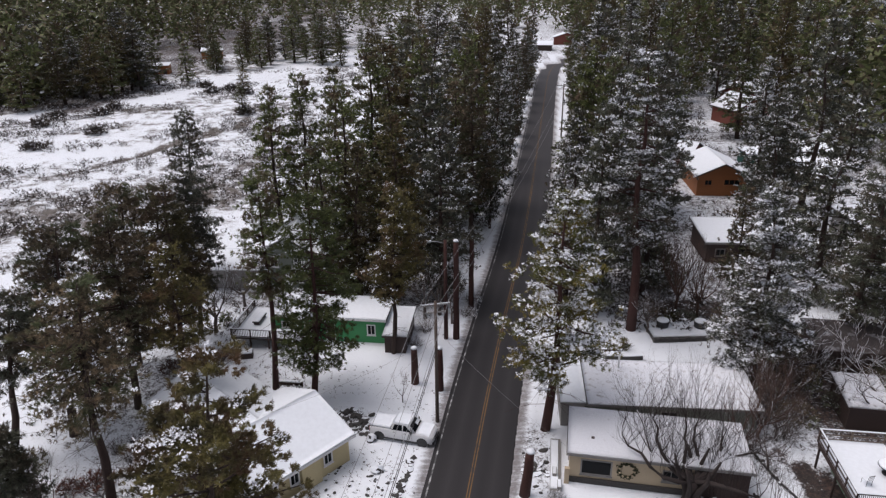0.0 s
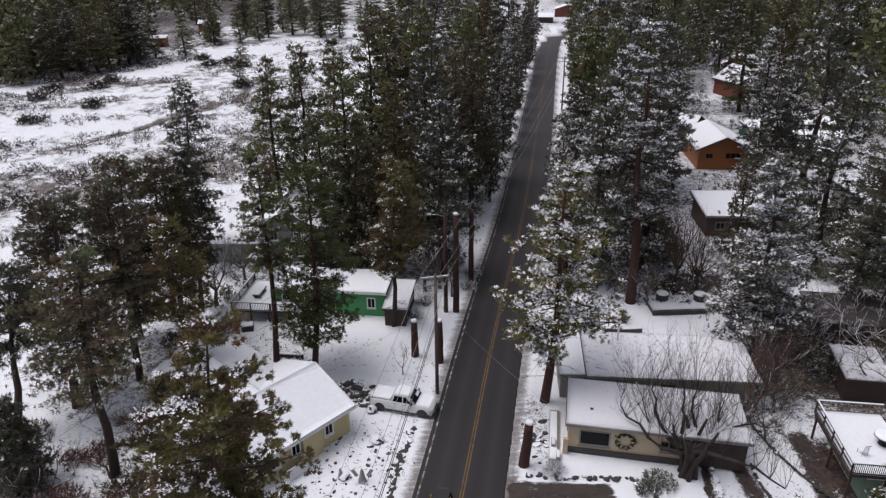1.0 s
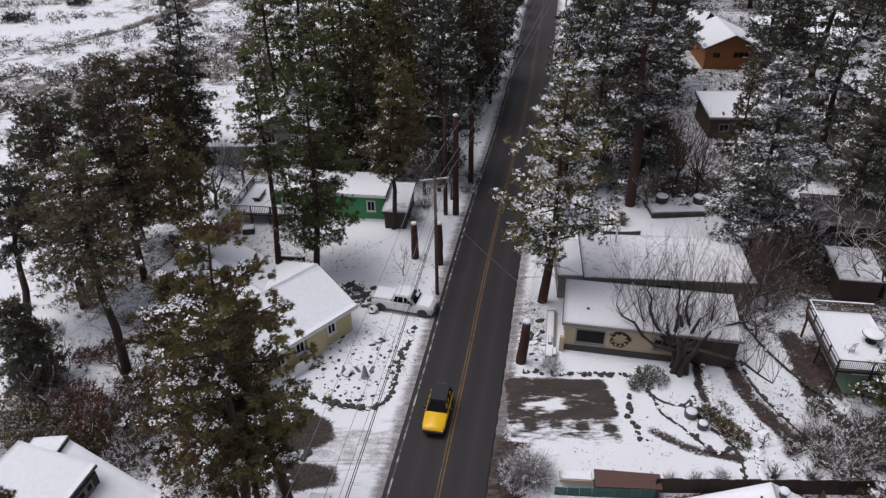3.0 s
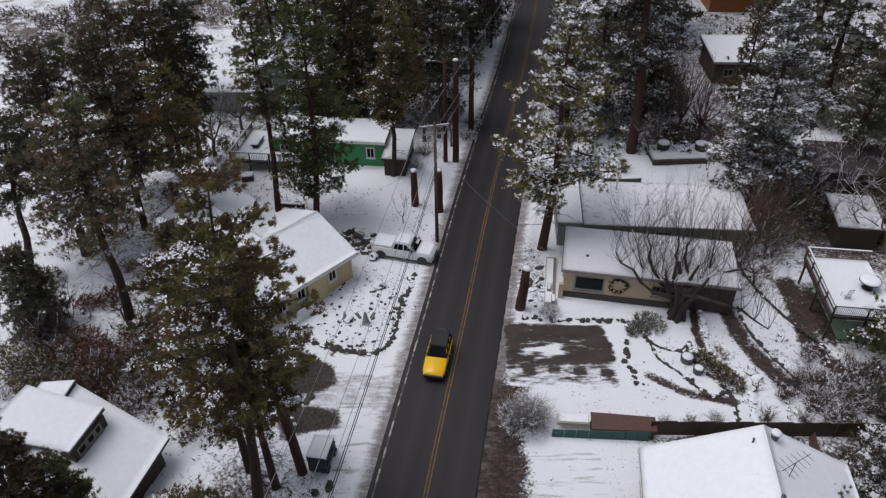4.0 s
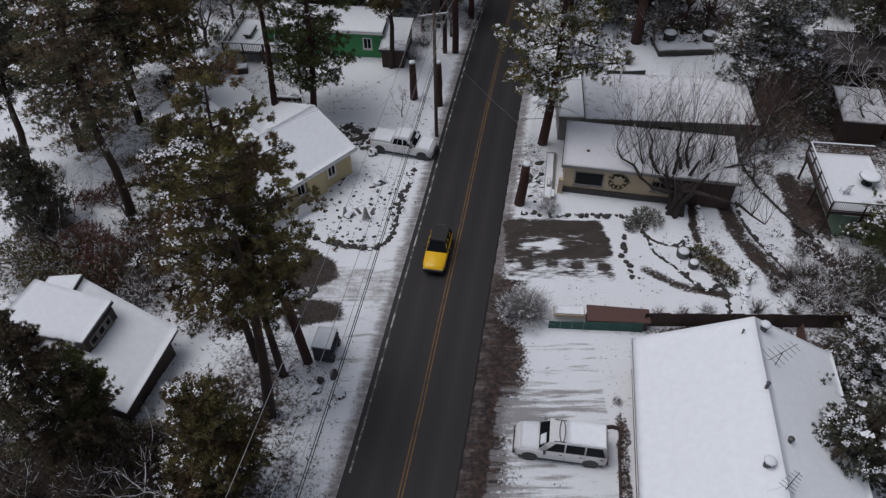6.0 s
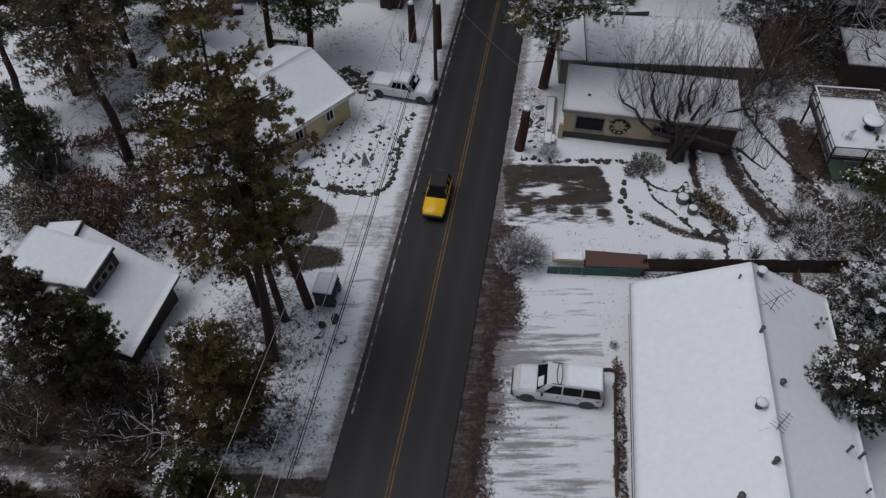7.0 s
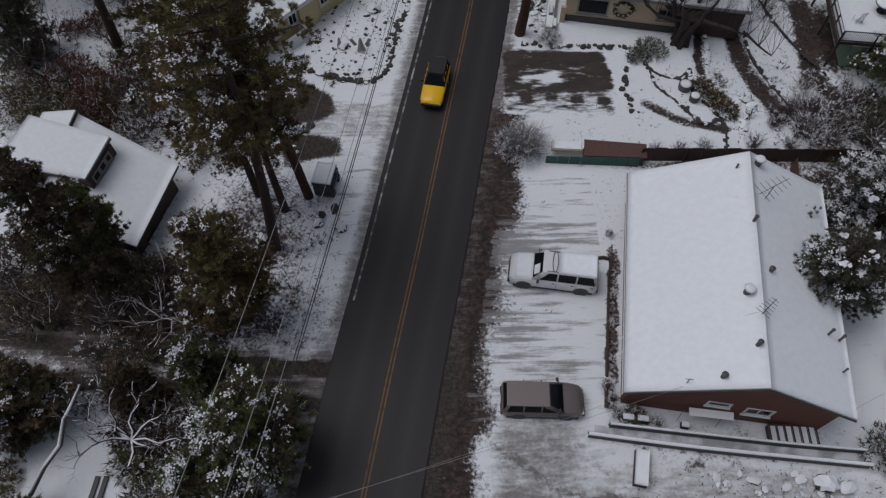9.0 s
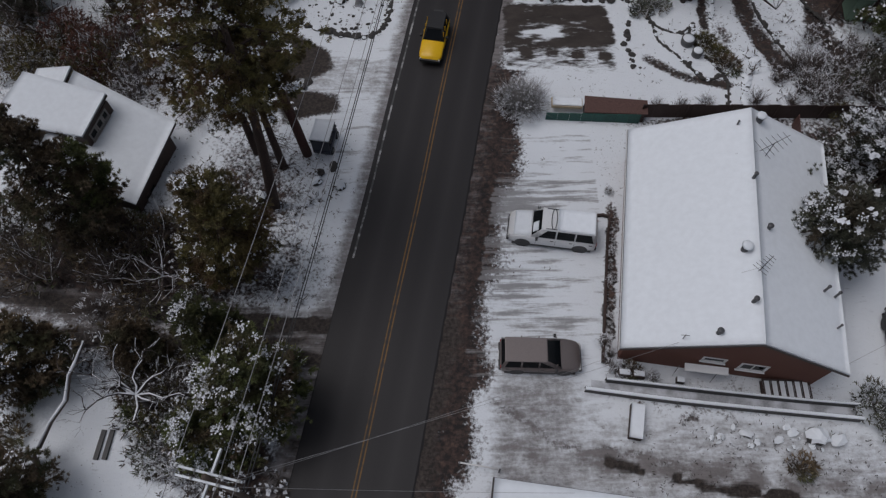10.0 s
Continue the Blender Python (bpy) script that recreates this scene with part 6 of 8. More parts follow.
        if snow_to < 1:
            tube("roof_hoop", [(xs + 0.22 + 0.16 * math.cos(k / 16 * 6.2832), (hw - inset - 0.02) * math.sin(k / 16 * 6.2832), zt + 0.06) for k in range(17)], 0.022, TRIM_BLACK, c)
        snow_sheet("roof_snow", [(x0 + rake_b, -hw + inset, zt), (xs, -hw + inset, zt), (xs, hw - inset, zt), (x0 + rake_b, hw - inset, zt)], 0.09, c, 7, label="snow on the roof")
        snow_sheet("hood_snow", [(x1 + 0.03, -hw + 0.12, belt - 0.07), (hl - 0.35, -hw + 0.14, nose - 0.03), (hl - 0.35, hw - 0.14, nose - 0.03), (x1 + 0.03, hw - 0.12, belt - 0.07)], 0.07, c, 8, label="thin snow on the hood")
        if kind == "pickup":
            snow_sheet("bed_snow", [(-hl + 0.08, -hw + 0.1, belt + 0.03), (x0 - 0.03, -hw + 0.1, belt + 0.03), (x0 - 0.03, hw - 0.1, belt + 0.03), (-hl + 0.08, hw - 0.1, belt + 0.03)], 0.12, c, 9, label="snow on the bed cover")
    return c


car("pickup_truck", pose(-3.55, 48.55, 0.02, 0, 0, -16), "white crew-cab pickup truck dusted with snow, parked off the road", CAR_WHITE, 5.7, 1.98, 1.85, "pickup", True, 0.55, 1.35)
car("large_suv", pose(6.55, 19.75, 0.02, 0, 0, 171), "long white estate off-roader with snow on its roof", CAR_WHITE, 5.4, 2.0, 2.0, "suv", True, 0.72, 1.25, 0.05, snow_to=0.72)
car("compact_suv", pose(5.2, 11.72, 0.02, 0, 0, -2.5), "taupe compact off-roader, clear of snow, on the lot", CAR_BROWN, 4.55, 1.86, 1.68, "suv", False, 0.55, 0.98, 0.06, rake=0.92, rails=False)
car("parked_car", pose(26.0, 12.0, 0.02, 0, 0, 82), "black car parked behind the large house", CAR_BLACK, 4.5, 1.8, 1.5, "suv", False, 0.5, 1.2)
jeep = car("off_roader", pose(-0.62, 35.5, 0.06, 0, 0, 259), "yellow off-road car with a black soft top, on the road", CAR_YELLOW, 3.95, 1.66, 1.72, "suv", False, 0.68, 1.35, 0.1, 0.4, CLOTH)
boxed("spare_carrier", (-2.18, -1.98, -0.38, 0.38, 0.75, 1.4), TRIM_BLACK, jeep, 0.08)
cart = thing("utility_cart", pose(-7.95, 26.95, 0.0, 0, 0, 80), "small dark utility cart with a snow-covered canopy", "cart")
boxed("tub", (-1.05, 0.95, -0.6, 0.6, 0.32, 0.72), CAR_NAVY, cart, 0.08)
boxed("front_cowl", (0.55, 1.05, -0.56, 0.56, 0.72, 0.95), CAR_NAVY, cart, 0.08)
boxed("seat", (-0.45, 0.05, -0.5, 0.5, 0.72, 0.88), TRIM_BLACK, cart, 0.05)
boxed("backrest", (-0.55, -0.42, -0.5, 0.5, 0.86, 1.28), TRIM_BLACK, cart, 0.04)
for x, x2 in ((0.78, 0.55), (-0.85, -0.8)):
    for y in (-0.56, 0.56):
        tube("canopy_post", [(x, y, 0.7), (x2, y * 1.02, 1.62)], 0.025, TRIM_BLACK, cart)
boxed("canopy", (-1.0, 0.72, -0.66, 0.66, 1.6, 1.68), TRIM_BLACK, cart, 0.03)
snow_sheet("canopy_snow", [(-0.98, -0.64, 1.68), (0.7, -0.64, 1.68), (0.7, 0.64, 1.68), (-0.98, 0.64, 1.68)], 0.13, cart, 17, label="snow on the canopy")
boxed("rear_panel", (-1.02, -0.97, -0.58, 0.58, 0.7, 1.6), CAR_NAVY, cart)
for x in (-0.65, 0.65):
    for y in (-0.55, 0.55):
        wheel(cart, x, y, 0.28, 0.2)


# ---- cut trunks, poles, wires ----
def cut_trunk(x, y, h, r, lean=0.0):
    t = thing("cut_trunk", pose(x, y, -0.1, 0, math.degrees(math.asin(lean / h)), 0), "dark bare cut tree trunk with a snow cap", "tree trunk", "cut trunks")
    rnd = random.Random(int(x * 10))
    path = [(rnd.uniform(-0.03, 0.03), rnd.uniform(-0.03, 0.03), h * k / 6) for k in range(7)]
    tube("trunk", path, [r * (1.2 - 0.3 * k / 6) for k in range(7)], BARK_RED, t, 12)
    e = path[-1]
    tube("snow_cap", [(e[0], e[1], h), (e[0], e[1], h + 0.12), (e[0], e[1], h + 0.2)], [r * 0.95, r * 0.9, r * 0.5], SNOW, t, 12)


for a in ((6.0, 41.3, 4.2, 0.36, 0.3), (-2.86, 56.6, 4.0, 0.33), (-0.45, 55.4, 4.7, 0.31), (1.3, 64.9, 11.5, 0.30), (-9.2, 26.2, 9.2, 0.27, -0.6), (3.2, 72.0, 9, 0.28)):
    cut_trunk(*a)


def utility_pole(x, y, h, arm, turn, label, extra=False):
    p = thing("utility_pole", pose(x, y, -0.2, 0, 0, turn), label, "utility pole", "utility poles")
    tube("pole", [(0, 0, 0), (0, 0, h + 0.2)], [0.17, 0.12], POLE_WOOD, p, 12)
    rows = ((0.16, h - 0.2), (-0.16, h - 0.2)) if extra else ((0.14, h - 0.25),)
    for dy, z in rows:
        boxed("crossarm", (-arm / 2, arm / 2, dy - 0.05, dy + 0.05, z, z + 0.12), GREYWOOD, p)
        boxed("snow_strip", (-arm / 2, arm / 2, dy - 0.045, dy + 0.045, z + 0.12, z + 0.17), SNOW, p, 0.02)
        for f in (-0.46, -0.2, 0.2, 0.46):
            tube("insulator", [(arm * f, dy, z + 0.12), (arm * f, dy, z + 0.2), (arm * f, dy, z + 0.27)], [0.05, 0.07, 0.04], CERAMIC, p, 8)
    if not extra:
        boxed("crossarm", (-arm * 0.36, arm * 0.36, 0.09, 0.19, h - 0.95, h - 0.84), GREYWOOD, p)
    else:
        boxed("crossarm", (-0.05, 0.05, -1.2, 1.2, h - 0.55, h - 0.43), GREYWOOD, p)
        boxed("snow_strip", (-0.045, 0.045, -1.2, 1.2, h - 0.43, h - 0.38), SNOW, p, 0.02)
    for k in range(6):
        tube("step", [(0, 0.1, 3 + k * 1.1), (0, 0.3, 3 + k * 1.1)], 0.012, METAL, p, 5)
    return p


P1, P2, P3 = (-0.7, 50.5, 12.0), (-9.3, 3.75, 11.2), (27.0, 154.0, 12.0)
utility_pole(*P1, 2.5, 12, "wooden utility pole with a crossarm beside the road")
utility_pole(*P2, 2.8, -14, "wooden utility pole with paired snowy crossarms", True)
utility_pole(*P3, 3.0, -8, "wooden utility pole far along the road")
utility_pole(-20.0, -45.0, 11.0, 2.6, -8, "wooden utility pole behind the first house")
lamp = thing("street_lamp", pose(0.2, 65.0, -0.1), "tall wooden post with a snowy lamp arm", "street lamp")
tube("post", [(0, 0, 0), (0, 0, 11.6)], [0.24, 0.17], BARK_RED, lamp, 10)
tube("arm", [(0, 0, 11.2), (-0.8, 0, 11.45), (-1.6, 0, 11.45)], 0.05, METAL, lamp, 6)
boxed("lamp_head", (-2.0, -1.4, -0.14, 0.14, 11.36, 11.5), METAL, lamp, 0.04)
boxed("snow_cap", (-1.98, -1.42, -0.12, 0.12, 11.5, 11.58), SNOW, lamp, 0.03)


def wire(a, b, sag, r=0.016, material=WIRE, label="overhead wire sagging between poles"):
    a, b = Vector(a), Vector(b)
    path = [tuple(a.lerp(b, k / 16) - Vector((0, 0, sag * 4 * (k / 16) * (1 - k / 16)))) for k in range(17)]
    ob = tube("overhead_wire", path, r, material, None, 5)
    return tagged(ob, label, "wire", "overhead wires")


def arm_end(p, turn, x, z):
    return (p[0] + math.cos(radians(turn)) * x, p[1] + math.sin(radians(turn)) * x, p[2] - z)


for f in (-0.46, 0.2, 0.46):
    wire(arm_end(P1, 12, 2.5 * f, -0.05), arm_end(P2, -14, 2.8 * f, -0.05), 0.9)
    wire(arm_end(P1, 12, 2.5 * f, -0.05), arm_end(P3, -8, 3.0 * f, -0.05), 1.6)
    wire(arm_end(P2, -14, 2.8 * f, -0.05), arm_end((-20, -45, 11), -8, 2.6 * f, -0.05), 0.8)
DARK_WIRE = TRIM_BLACK
wire((P1[0], P1[1], 7.6), (P2[0] + 0.25, P2[1], 6.8), 0.8, 0.028, DARK_WIRE, "thick black cable sagging between poles")
wire((P1[0], P1[1], 7.2), (P2[0] + 0.25, P2[1], 6.3), 0.75, 0.028, DARK_WIRE, "thick black cable sagging between poles")
wire((P1[0], P1[1], 9.4), (9.7, 43.2, 2.75), 0.5, 0.008, label="service wire to the tan house")
wire((P2[0], P2[1], 9.6), tuple(BIG @ Vector((3.05, 0.25, 4.2))), 0.6, 0.008, label="service wire to the large house")
wire((P2[0], P2[1], 9.0), (8.5, 10.9, 2.6), 0.6, 0.008, label="service wire to the fence corner")
wire((P2[0], P2[1], 8.6), (6.0, 4.0, 3.1), 0.4, 0.008, label="service wire over the road")
wire((P1[0], P1[1], 8.6), (-14.5, 45.5, 4.6), 0.5, 0.008, label="service wire to the beige house")
wire(tuple(BIG @ Vector((11.1, 0.2, 3.5))), (36, 17, 5.5), 0.3, 0.008, label="service wire behind the large house")
guy = wire((P1[0], P1[1], 8.5), (-6.5, 54.5, 0.0), 0.05, 0.008, label="guy wire of the utility pole")


# ---- stones, edgings, garden things ----
def rock_mesh(seed, snow=True):
    rnd = random.Random(seed)
    bm = bmesh.new()
    bmesh.ops.create_icosphere(bm, subdivisions=2 if seed % 3 == 0 or seed >= 40 else 1, radius=1.0)
    for v in bm.verts:
        v.co *= rnd.uniform(0.72, 1.12)
        v.co.z *= 0.7
    bmesh.ops.recalc_face_normals(bm, faces=bm.faces)
    me = bpy.data.meshes.new("stone")
    for f in bm.faces:
        f.material_index = 1 if snow and f.normal.z > (0.78 if seed < 40 else 0.45) else 0
    bm.to_mesh(me)
    bm.free()
    me.materials.append(ROCK), me.materials.append(SNOW)
    return me


ROCKS = [rock_mesh(k, k % 4 == 0) for k in range(10)]


def stones(name, line, size, gap, label, seed, jitter=0.12, kinds=None, bed=0.0):
    """Loose stones set along a line."""
    rnd = random.Random(seed)
    t = thing(name, Matrix(), label, "stone edging")
    d, last = 0.0, line[0]
    pts = smooth_line(line, 0.1)
    if bed:
        tagged(ribbon("edging_bed", smooth_line(line, 0.4), [-bed, -bed * 0.8, bed * 0.8, bed], [-0.05, bed * 0.9, bed * 0.9, -0.05], [ROCK], parent=t), "dark earth and stone under the edging")
    for p in pts:
        d += math.dist(p, last)
        last = p
        if d >= gap * rnd.uniform(0.6, 1.5):
            d = 0.0
            s = size * rnd.uniform(0.6, 1.35)
            ob = new("stone", rnd.choice(kinds or ROCKS))
            ob.parent = t
            ob.matrix_basis = Matrix.LocRotScale((p[0] + rnd.gauss(0, jitter), p[1] + rnd.gauss(0, jitter), s * 0.18), Euler((0, 0, rnd.uniform(0, 6.28))), (s * rnd.uniform(0.8, 1.5), s, s * rnd.uniform(0.7, 1.1)))
    return t


def rubble(name, n, cx, cy, rx, ry, size, label, seed, kinds=None):
    rnd = random.Random(seed)
    t = thing(name, Matrix(), label, "stones")
    for _ in range(n):
        a, q = rnd.uniform(0, 6.28), rnd.random() ** 0.5
        s = size * rnd.uniform(0.4, 1.5)
        ob = new("stone", rnd.choice(kinds or ROCKS))
        ob.parent = t
        x, y = cx + math.cos(a) * q * rx, cy + math.sin(a) * q * ry
        ob.matrix_basis = Matrix.LocRotScale((x, y, s * 0.12), Euler((rnd.gauss(0, 0.2), rnd.gauss(0, 0.2), rnd.uniform(0, 6.28))), (s * rnd.uniform(0.8, 1.8), s, s * rnd.uniform(0.5, 1.0)))
    return t


stones("garden_edging", [(-2.6, 46.0), (-3.1, 43.6), (-3.7, 41.5), (-3.9, 39.0), (-4.5, 37.3), (-5.3, 36.6), (-6.6, 36.5), (-8.6, 37.1), (-11.2, 38.2)], 0.25, 0.25, "low edging of dark snow-capped stones round the garden", 1, bed=0.11)
stones("yard_edging", [(5.6, 40.1), (8.0, 39.9), (12.8, 39.8), (14.2, 39.3), (13.7, 37.2), (13.3, 35.0), (14.0, 32.4)], 0.22, 0.33, "edging of dark stones along the bare slab", 2)
stones("path_edging", [(15.2, 40.0), (15.5, 37.4), (17.2, 36.3), (18.5, 37.2)], 0.16, 0.2, "curved edging of small dark stones", 3, 0.05, bed=0.08)
stones("path_edging", [(15.5, 37.3), (15.7, 35.6), (16.9, 34.1), (18.4, 32.0), (19.9, 32.1), (19.6, 29.6)], 0.16, 0.2, "curved edging of small dark stones", 4, 0.05, bed=0.08)
stones("path_edging", [(18.6, 36.9), (17.9, 36.0), (18.9, 34.0), (19.8, 32.4)], 0.16, 0.2, "curved edging of small dark stones", 5, 0.05, bed=0.08)
stones("path_edging", [(23.5, 41.2), (23.4, 38.2), (24.3, 35.2), (25.0, 33.2)], 0.15, 0.22, "edging of small dark stones along the path", 6, 0.06, bed=0.08)
stones("path_edging", [(25.3, 47.0), (25.9, 43.0), (27.0, 39.5), (28.7, 36.2)], 0.15, 0.24, "edging of small dark stones along the path", 7, 0.1, bed=0.07)
rubble("garden_rocks", 120, -6.9, 41.2, 3.4, 4.2, 0.11, "scattered stones and tufts poking out of the snow", 11)
rubble("rock_pile", 70, -9.3, 51.2, 2.9, 1.3, 0.26, "pile of dark broken rocks behind the house", 12)
rubble("rock_pile", 26, -7.2, 49.6, 1.1, 1.4, 0.24, "dark rocks beside the pickup", 13)
rubble("drive_rocks", 3, -8.0, 24.9, 0.9, 0.4, 0.26, "large boulders beside the drive", 14)
CAPPED = [rock_mesh(50 + k, True) for k in range(5)]
rubble("slope_rocks", 24, 17.4, 7.0, 4.2, 0.9, 0.17, "broken stones capped with snow below the ramp", 15, CAPPED)
rubble("bed_rocks", 14, -10.3, 32.2, 1.0, 0.35, 0.26, "dark stones between the bare drives", 16)
rubble("yard_rocks", 26, 7.3, 44.5, 1.2, 4.0, 0.2, "stones along the tan house", 17)
rubble("hollow_rocks", 26, 26.5, 31.5, 3.6, 1.6, 0.24, "stones among brush in the hollow", 18)
rubble("wood_rocks", 30, -23.5, 50, 4, 5, 0.3, "stones on the woods floor", 19)
for k, (x, y, s) in enumerate([(-5.5, 44.2, 0.55), (-6.3, 48.2, 0.6), (-7.7, 40.2, 0.5), (19.9, 7.1, 0.7), (21.0, 6.9, 0.5), (-11.9, 22.8, 0.5), (-6.85, 23.6, 0.5), (-8.4, 23.95, 0.45)]):
    ob = new("boulder", rock_mesh(40 + k))
    ob.matrix_basis = Matrix.LocRotScale((x, y, s * 0.3), Euler((0, 0, k)), (s, s * 0.8, s))
    tagged(ob, "grey boulder with a cap of snow", "boulder", "boulders")


def garden_figure(x, y, s, winged):
    """A pale garden ornament, plain."""
    bm = bmesh.new()
    for z0, z1, r0, r1 in ((0, 0.75, 0.34, 0.16), (0.74, 1.0, 0.17, 0.14), (0.99, 1.2, 0.13, 0.07)):
        bmesh.ops.create_cone(bm, cap_ends=True, segments=12, radius1=r0 * s, radius2=r1 * s, depth=(z1 - z0) * s, matrix=Matrix.Translation((0, 0, (z0 + z1) / 2 * s)))
    for k in (-1, 1) if winged else ():
        box(bm, 0.02 * s, 0.30 * s, 0.11 * s, 0.16 * s, 0.55 * s, 1.25 * s, 0.025 * s, Matrix.Rotation(k * 0.5, 4, "Y") if k > 0 else Matrix.Scale(-1, 4, (1, 0, 0)) @ Matrix.Rotation(0.5, 4, "Y"))
    bmesh.ops.recalc_face_normals(bm, faces=bm.faces)
    ob = part("garden_ornament", bm, CONCRETE)
    ob.matrix_basis = pose(x, y, 0)
    tagged(ob, "pale stone garden ornament in the snow", "ornament", "garden ornaments")


garden_figure(-6.3, 39.8, 1.0, True)
garden_figure(-8.0, 40.3, 0.7, False)


def tub(x, y, r, h):
    t = thing("garden_tub", pose(x, y, 0), "dark round garden tub full of snow", "tub", "garden tubs")
    tube("tub", [(0, 0, 0), (0, 0, h)], [r * 0.9, r], DARK_METAL, t, 16)
    tube("snow_cap", [(0, 0, h - 0.05), (0, 0, h + 0.03), (0, 0, h + 0.07)], [r * 0.84, r * 0.8, r * 0.4], SNOW, t, 16)


tub(17.7, 35.3, 0.5, 0.55), tub(18.2, 34.2, 0.4, 0.5)

# a bar gate across the foot of the drive, snow along its rail
t = thing("bar_gate", pose(0, 0, 0), "low white bar gate beside the snowy drive", "gate")
tube("post", [(2.6, 5.5, -0.1), (2.6, 5.5, 0.95)], [0.05, 0.05], DARK_METAL, t, 8)
tube("post", [(0.5, 5.9, -0.1), (0.5, 5.9, 0.85)], [0.04, 0.04], DARK_METAL, t, 8)
tube("rail", [(0.45, 5.91, 0.8), (2.6, 5.52, 0.8)], [0.045, 0.045], WHITE, t, 8)


def low_wall(name, line, thick, h, material, label, cap=True, kind="structure"):
    t = thing(name, Matrix(), label, "wall", kind=kind)
    pts = smooth_line(line, 0.6)
    half = [-thick / 2, -thick / 2, thick / 2, thick / 2]
    ob = ribbon("wall_body", pts, half, [-0.1, h, h, -0.1], [material], parent=t)
    if cap:
        ribbon("snow_cap", pts, [-thick / 2 + 0.01, -thick * 0.3, thick * 0.3, thick / 2 - 0.01], [h + 0.004, h + 0.08, h + 0.08, h + 0.004], [SNOW], parent=t)


SNOWY = [rock_mesh(60 + k, True) for k in range(6)]
stones("garden_wall", [(21.3, 34.7), (22.2, 33.6), (21.2, 31.6), (20.8, 29.8)], 0.32, 0.28, "low dry stone wall capped with snow", 8, 0.06, SNOWY)
stones("garden_wall", [(20.2, 41.2), (20.2, 39.5), (19.9, 37.6)], 0.3, 0.28, "low dry stone wall beside the tree", 9, 0.06, SNOWY)
low_wall("ramp_wall", [(7.6, 9.88), (13.7, 9.0), (22.5, 7.98)], 0.22, 0.45, DARK_CONCRETE, "low dark concrete wall of the ramp under a line of snow")
low_wall("ramp_wall", [(8.8, 10.35), (14.1, 9.66), (18.6, 9.1), (22.3, 8.72)], 0.16, 0.62, DARK_CONCRETE, "upper dark wall of the ramp under a line of snow")
ribbon("ramp_floor", smooth_line([(8.0, 10.12), (13.9, 9.34), (22.4, 8.36)], 0.6), [-0.32, 0.32], [0.09, 0.09], [SLUSHY])
tagged(bpy.data.objects["ramp_floor"], "slushy concrete ramp between two low walls", "ramp", kind="structure")
for k, (x, y) in enumerate(((9.9, 10.75), (10.7, 10.65))):
    pl = thing("wooden_planter", pose(x, y, 0, 0, 0, -8), "snowy wooden planter box beside the ramp", "planter", "planters")
    boxed("planter_box", (-0.34, 0.34, -0.2, 0.2, 0, 0.45), WOOD_DARK, pl, 0.02)
    boxed("snow_cap", (-0.3, 0.3, -0.16, 0.16, 0.45, 0.54), SNOW, pl, 0.04)
step_box = thing("step_box", pose(13.0, 10.3, 0, 0, 0, -10), "small box with a cap of snow beside the house wall", "box")
boxed("box_body", (-0.22, 0.22, -0.16, 0.16, 0, 0.3), WOOD_DARK, step_box, 0.02)
boxed("snow_cap", (-0.21, 0.21, -0.15, 0.15, 0.3, 0.42), SNOW, step_box, 0.04)
low_wall("timber_edging", [(9.5, 21.0), (10.3, 20.9), (10.05, 19.6), (9.5, 16.0), (8.8, 11.4)], 0.13, 0.3, WOOD_DARK, "dark timber edging of the bed along the house", False)

green_wall = thing("green_board_wall", pose(6.9, 28.75, 0, 0, 0, -4.5), "low dark green board wall with a rusty brown lid behind it", "board wall")
for k in range(8):
    boxed("board", (k * 0.79 + 0.01, k * 0.79 + 0.78, -0.06, 0.0, 0, 0.72 + 0.03 * k), DARKGREEN, green_wall)
roof_slab("lid", [(2.55, 0.02, 0.92), (6.75, 0.02, 0.98), (6.75, 1.1, 1.1), (2.55, 1.25, 1.12)], 0.1, RUST, green_wall)
boxed("bin", (2.6, 6.6, 0.1, 1.0, 0, 0.8), WOOD_DARK, green_wall)
boxed("cream_lid", (0.35, 2.45, 0.55, 1.35, 0.5, 0.75), TAN, green_wall, 0.05)
snow_sheet("snow_cover", [(0.4, 0.6, 0.75), (2.4, 0.6, 0.75), (2.4, 1.3, 0.75), (0.4, 1.3, 0.75)], 0.1, green_wall, 3)
fence = thing("board_fence", pose(13.35, 28.75, 0, 0, 0, -1.6), "high dark weathered board fence with snow along its top", "fence")
for k in range(22):
    boxed("board", (k * 0.82 + 0.01, k * 0.82 + 0.81, 0, 0.05, 0, 1.35 + 0.05 * math.sin(k * 2.1)), WOOD_DARK, fence)
for k in range(7):
    boxed("post", (k * 3.0 - 0.05, k * 3.0 + 0.05, -0.10, -0.005, 0, 1.45), WOOD_DARK, fence)
boxed("top_rail", (0, 18.0, 0.06, 0.12, 1.0, 1.1), WOOD, fence)
boxed("snow_cap", (0, 18.0, 0.055, 0.13, 1.1, 1.15), SNOW, fence, 0.02)
gate = thing("red_brown_gate", pose(23.3, 26.4, 0, 0, 0, 80), "red-brown board gate between the fence and the large house", "gate")
for k in range(4):
    boxed("board", (k * 0.38, k * 0.38 + 0.36, 0, 0.05, 0.05, 1.2), RUST, gate)
boxed("cross_rail", (0, 1.5, -0.05, -0.004, 0.9, 1.0), RUST, gate)
boxed("gate_post", (-0.14, -0.02, -0.05, 0.08, 0, 1.35), WOOD_DARK, gate)
crate = thing("snowy_crate", pose(10.2, 8.0, 0, 0, 0, -12), "long dark box with a snow-covered lid", "box")
boxed("crate_body", (-0.36, 0.36, -0.95, 0.95, 0, 0.5), WOOD_DARK, crate, 0.04)
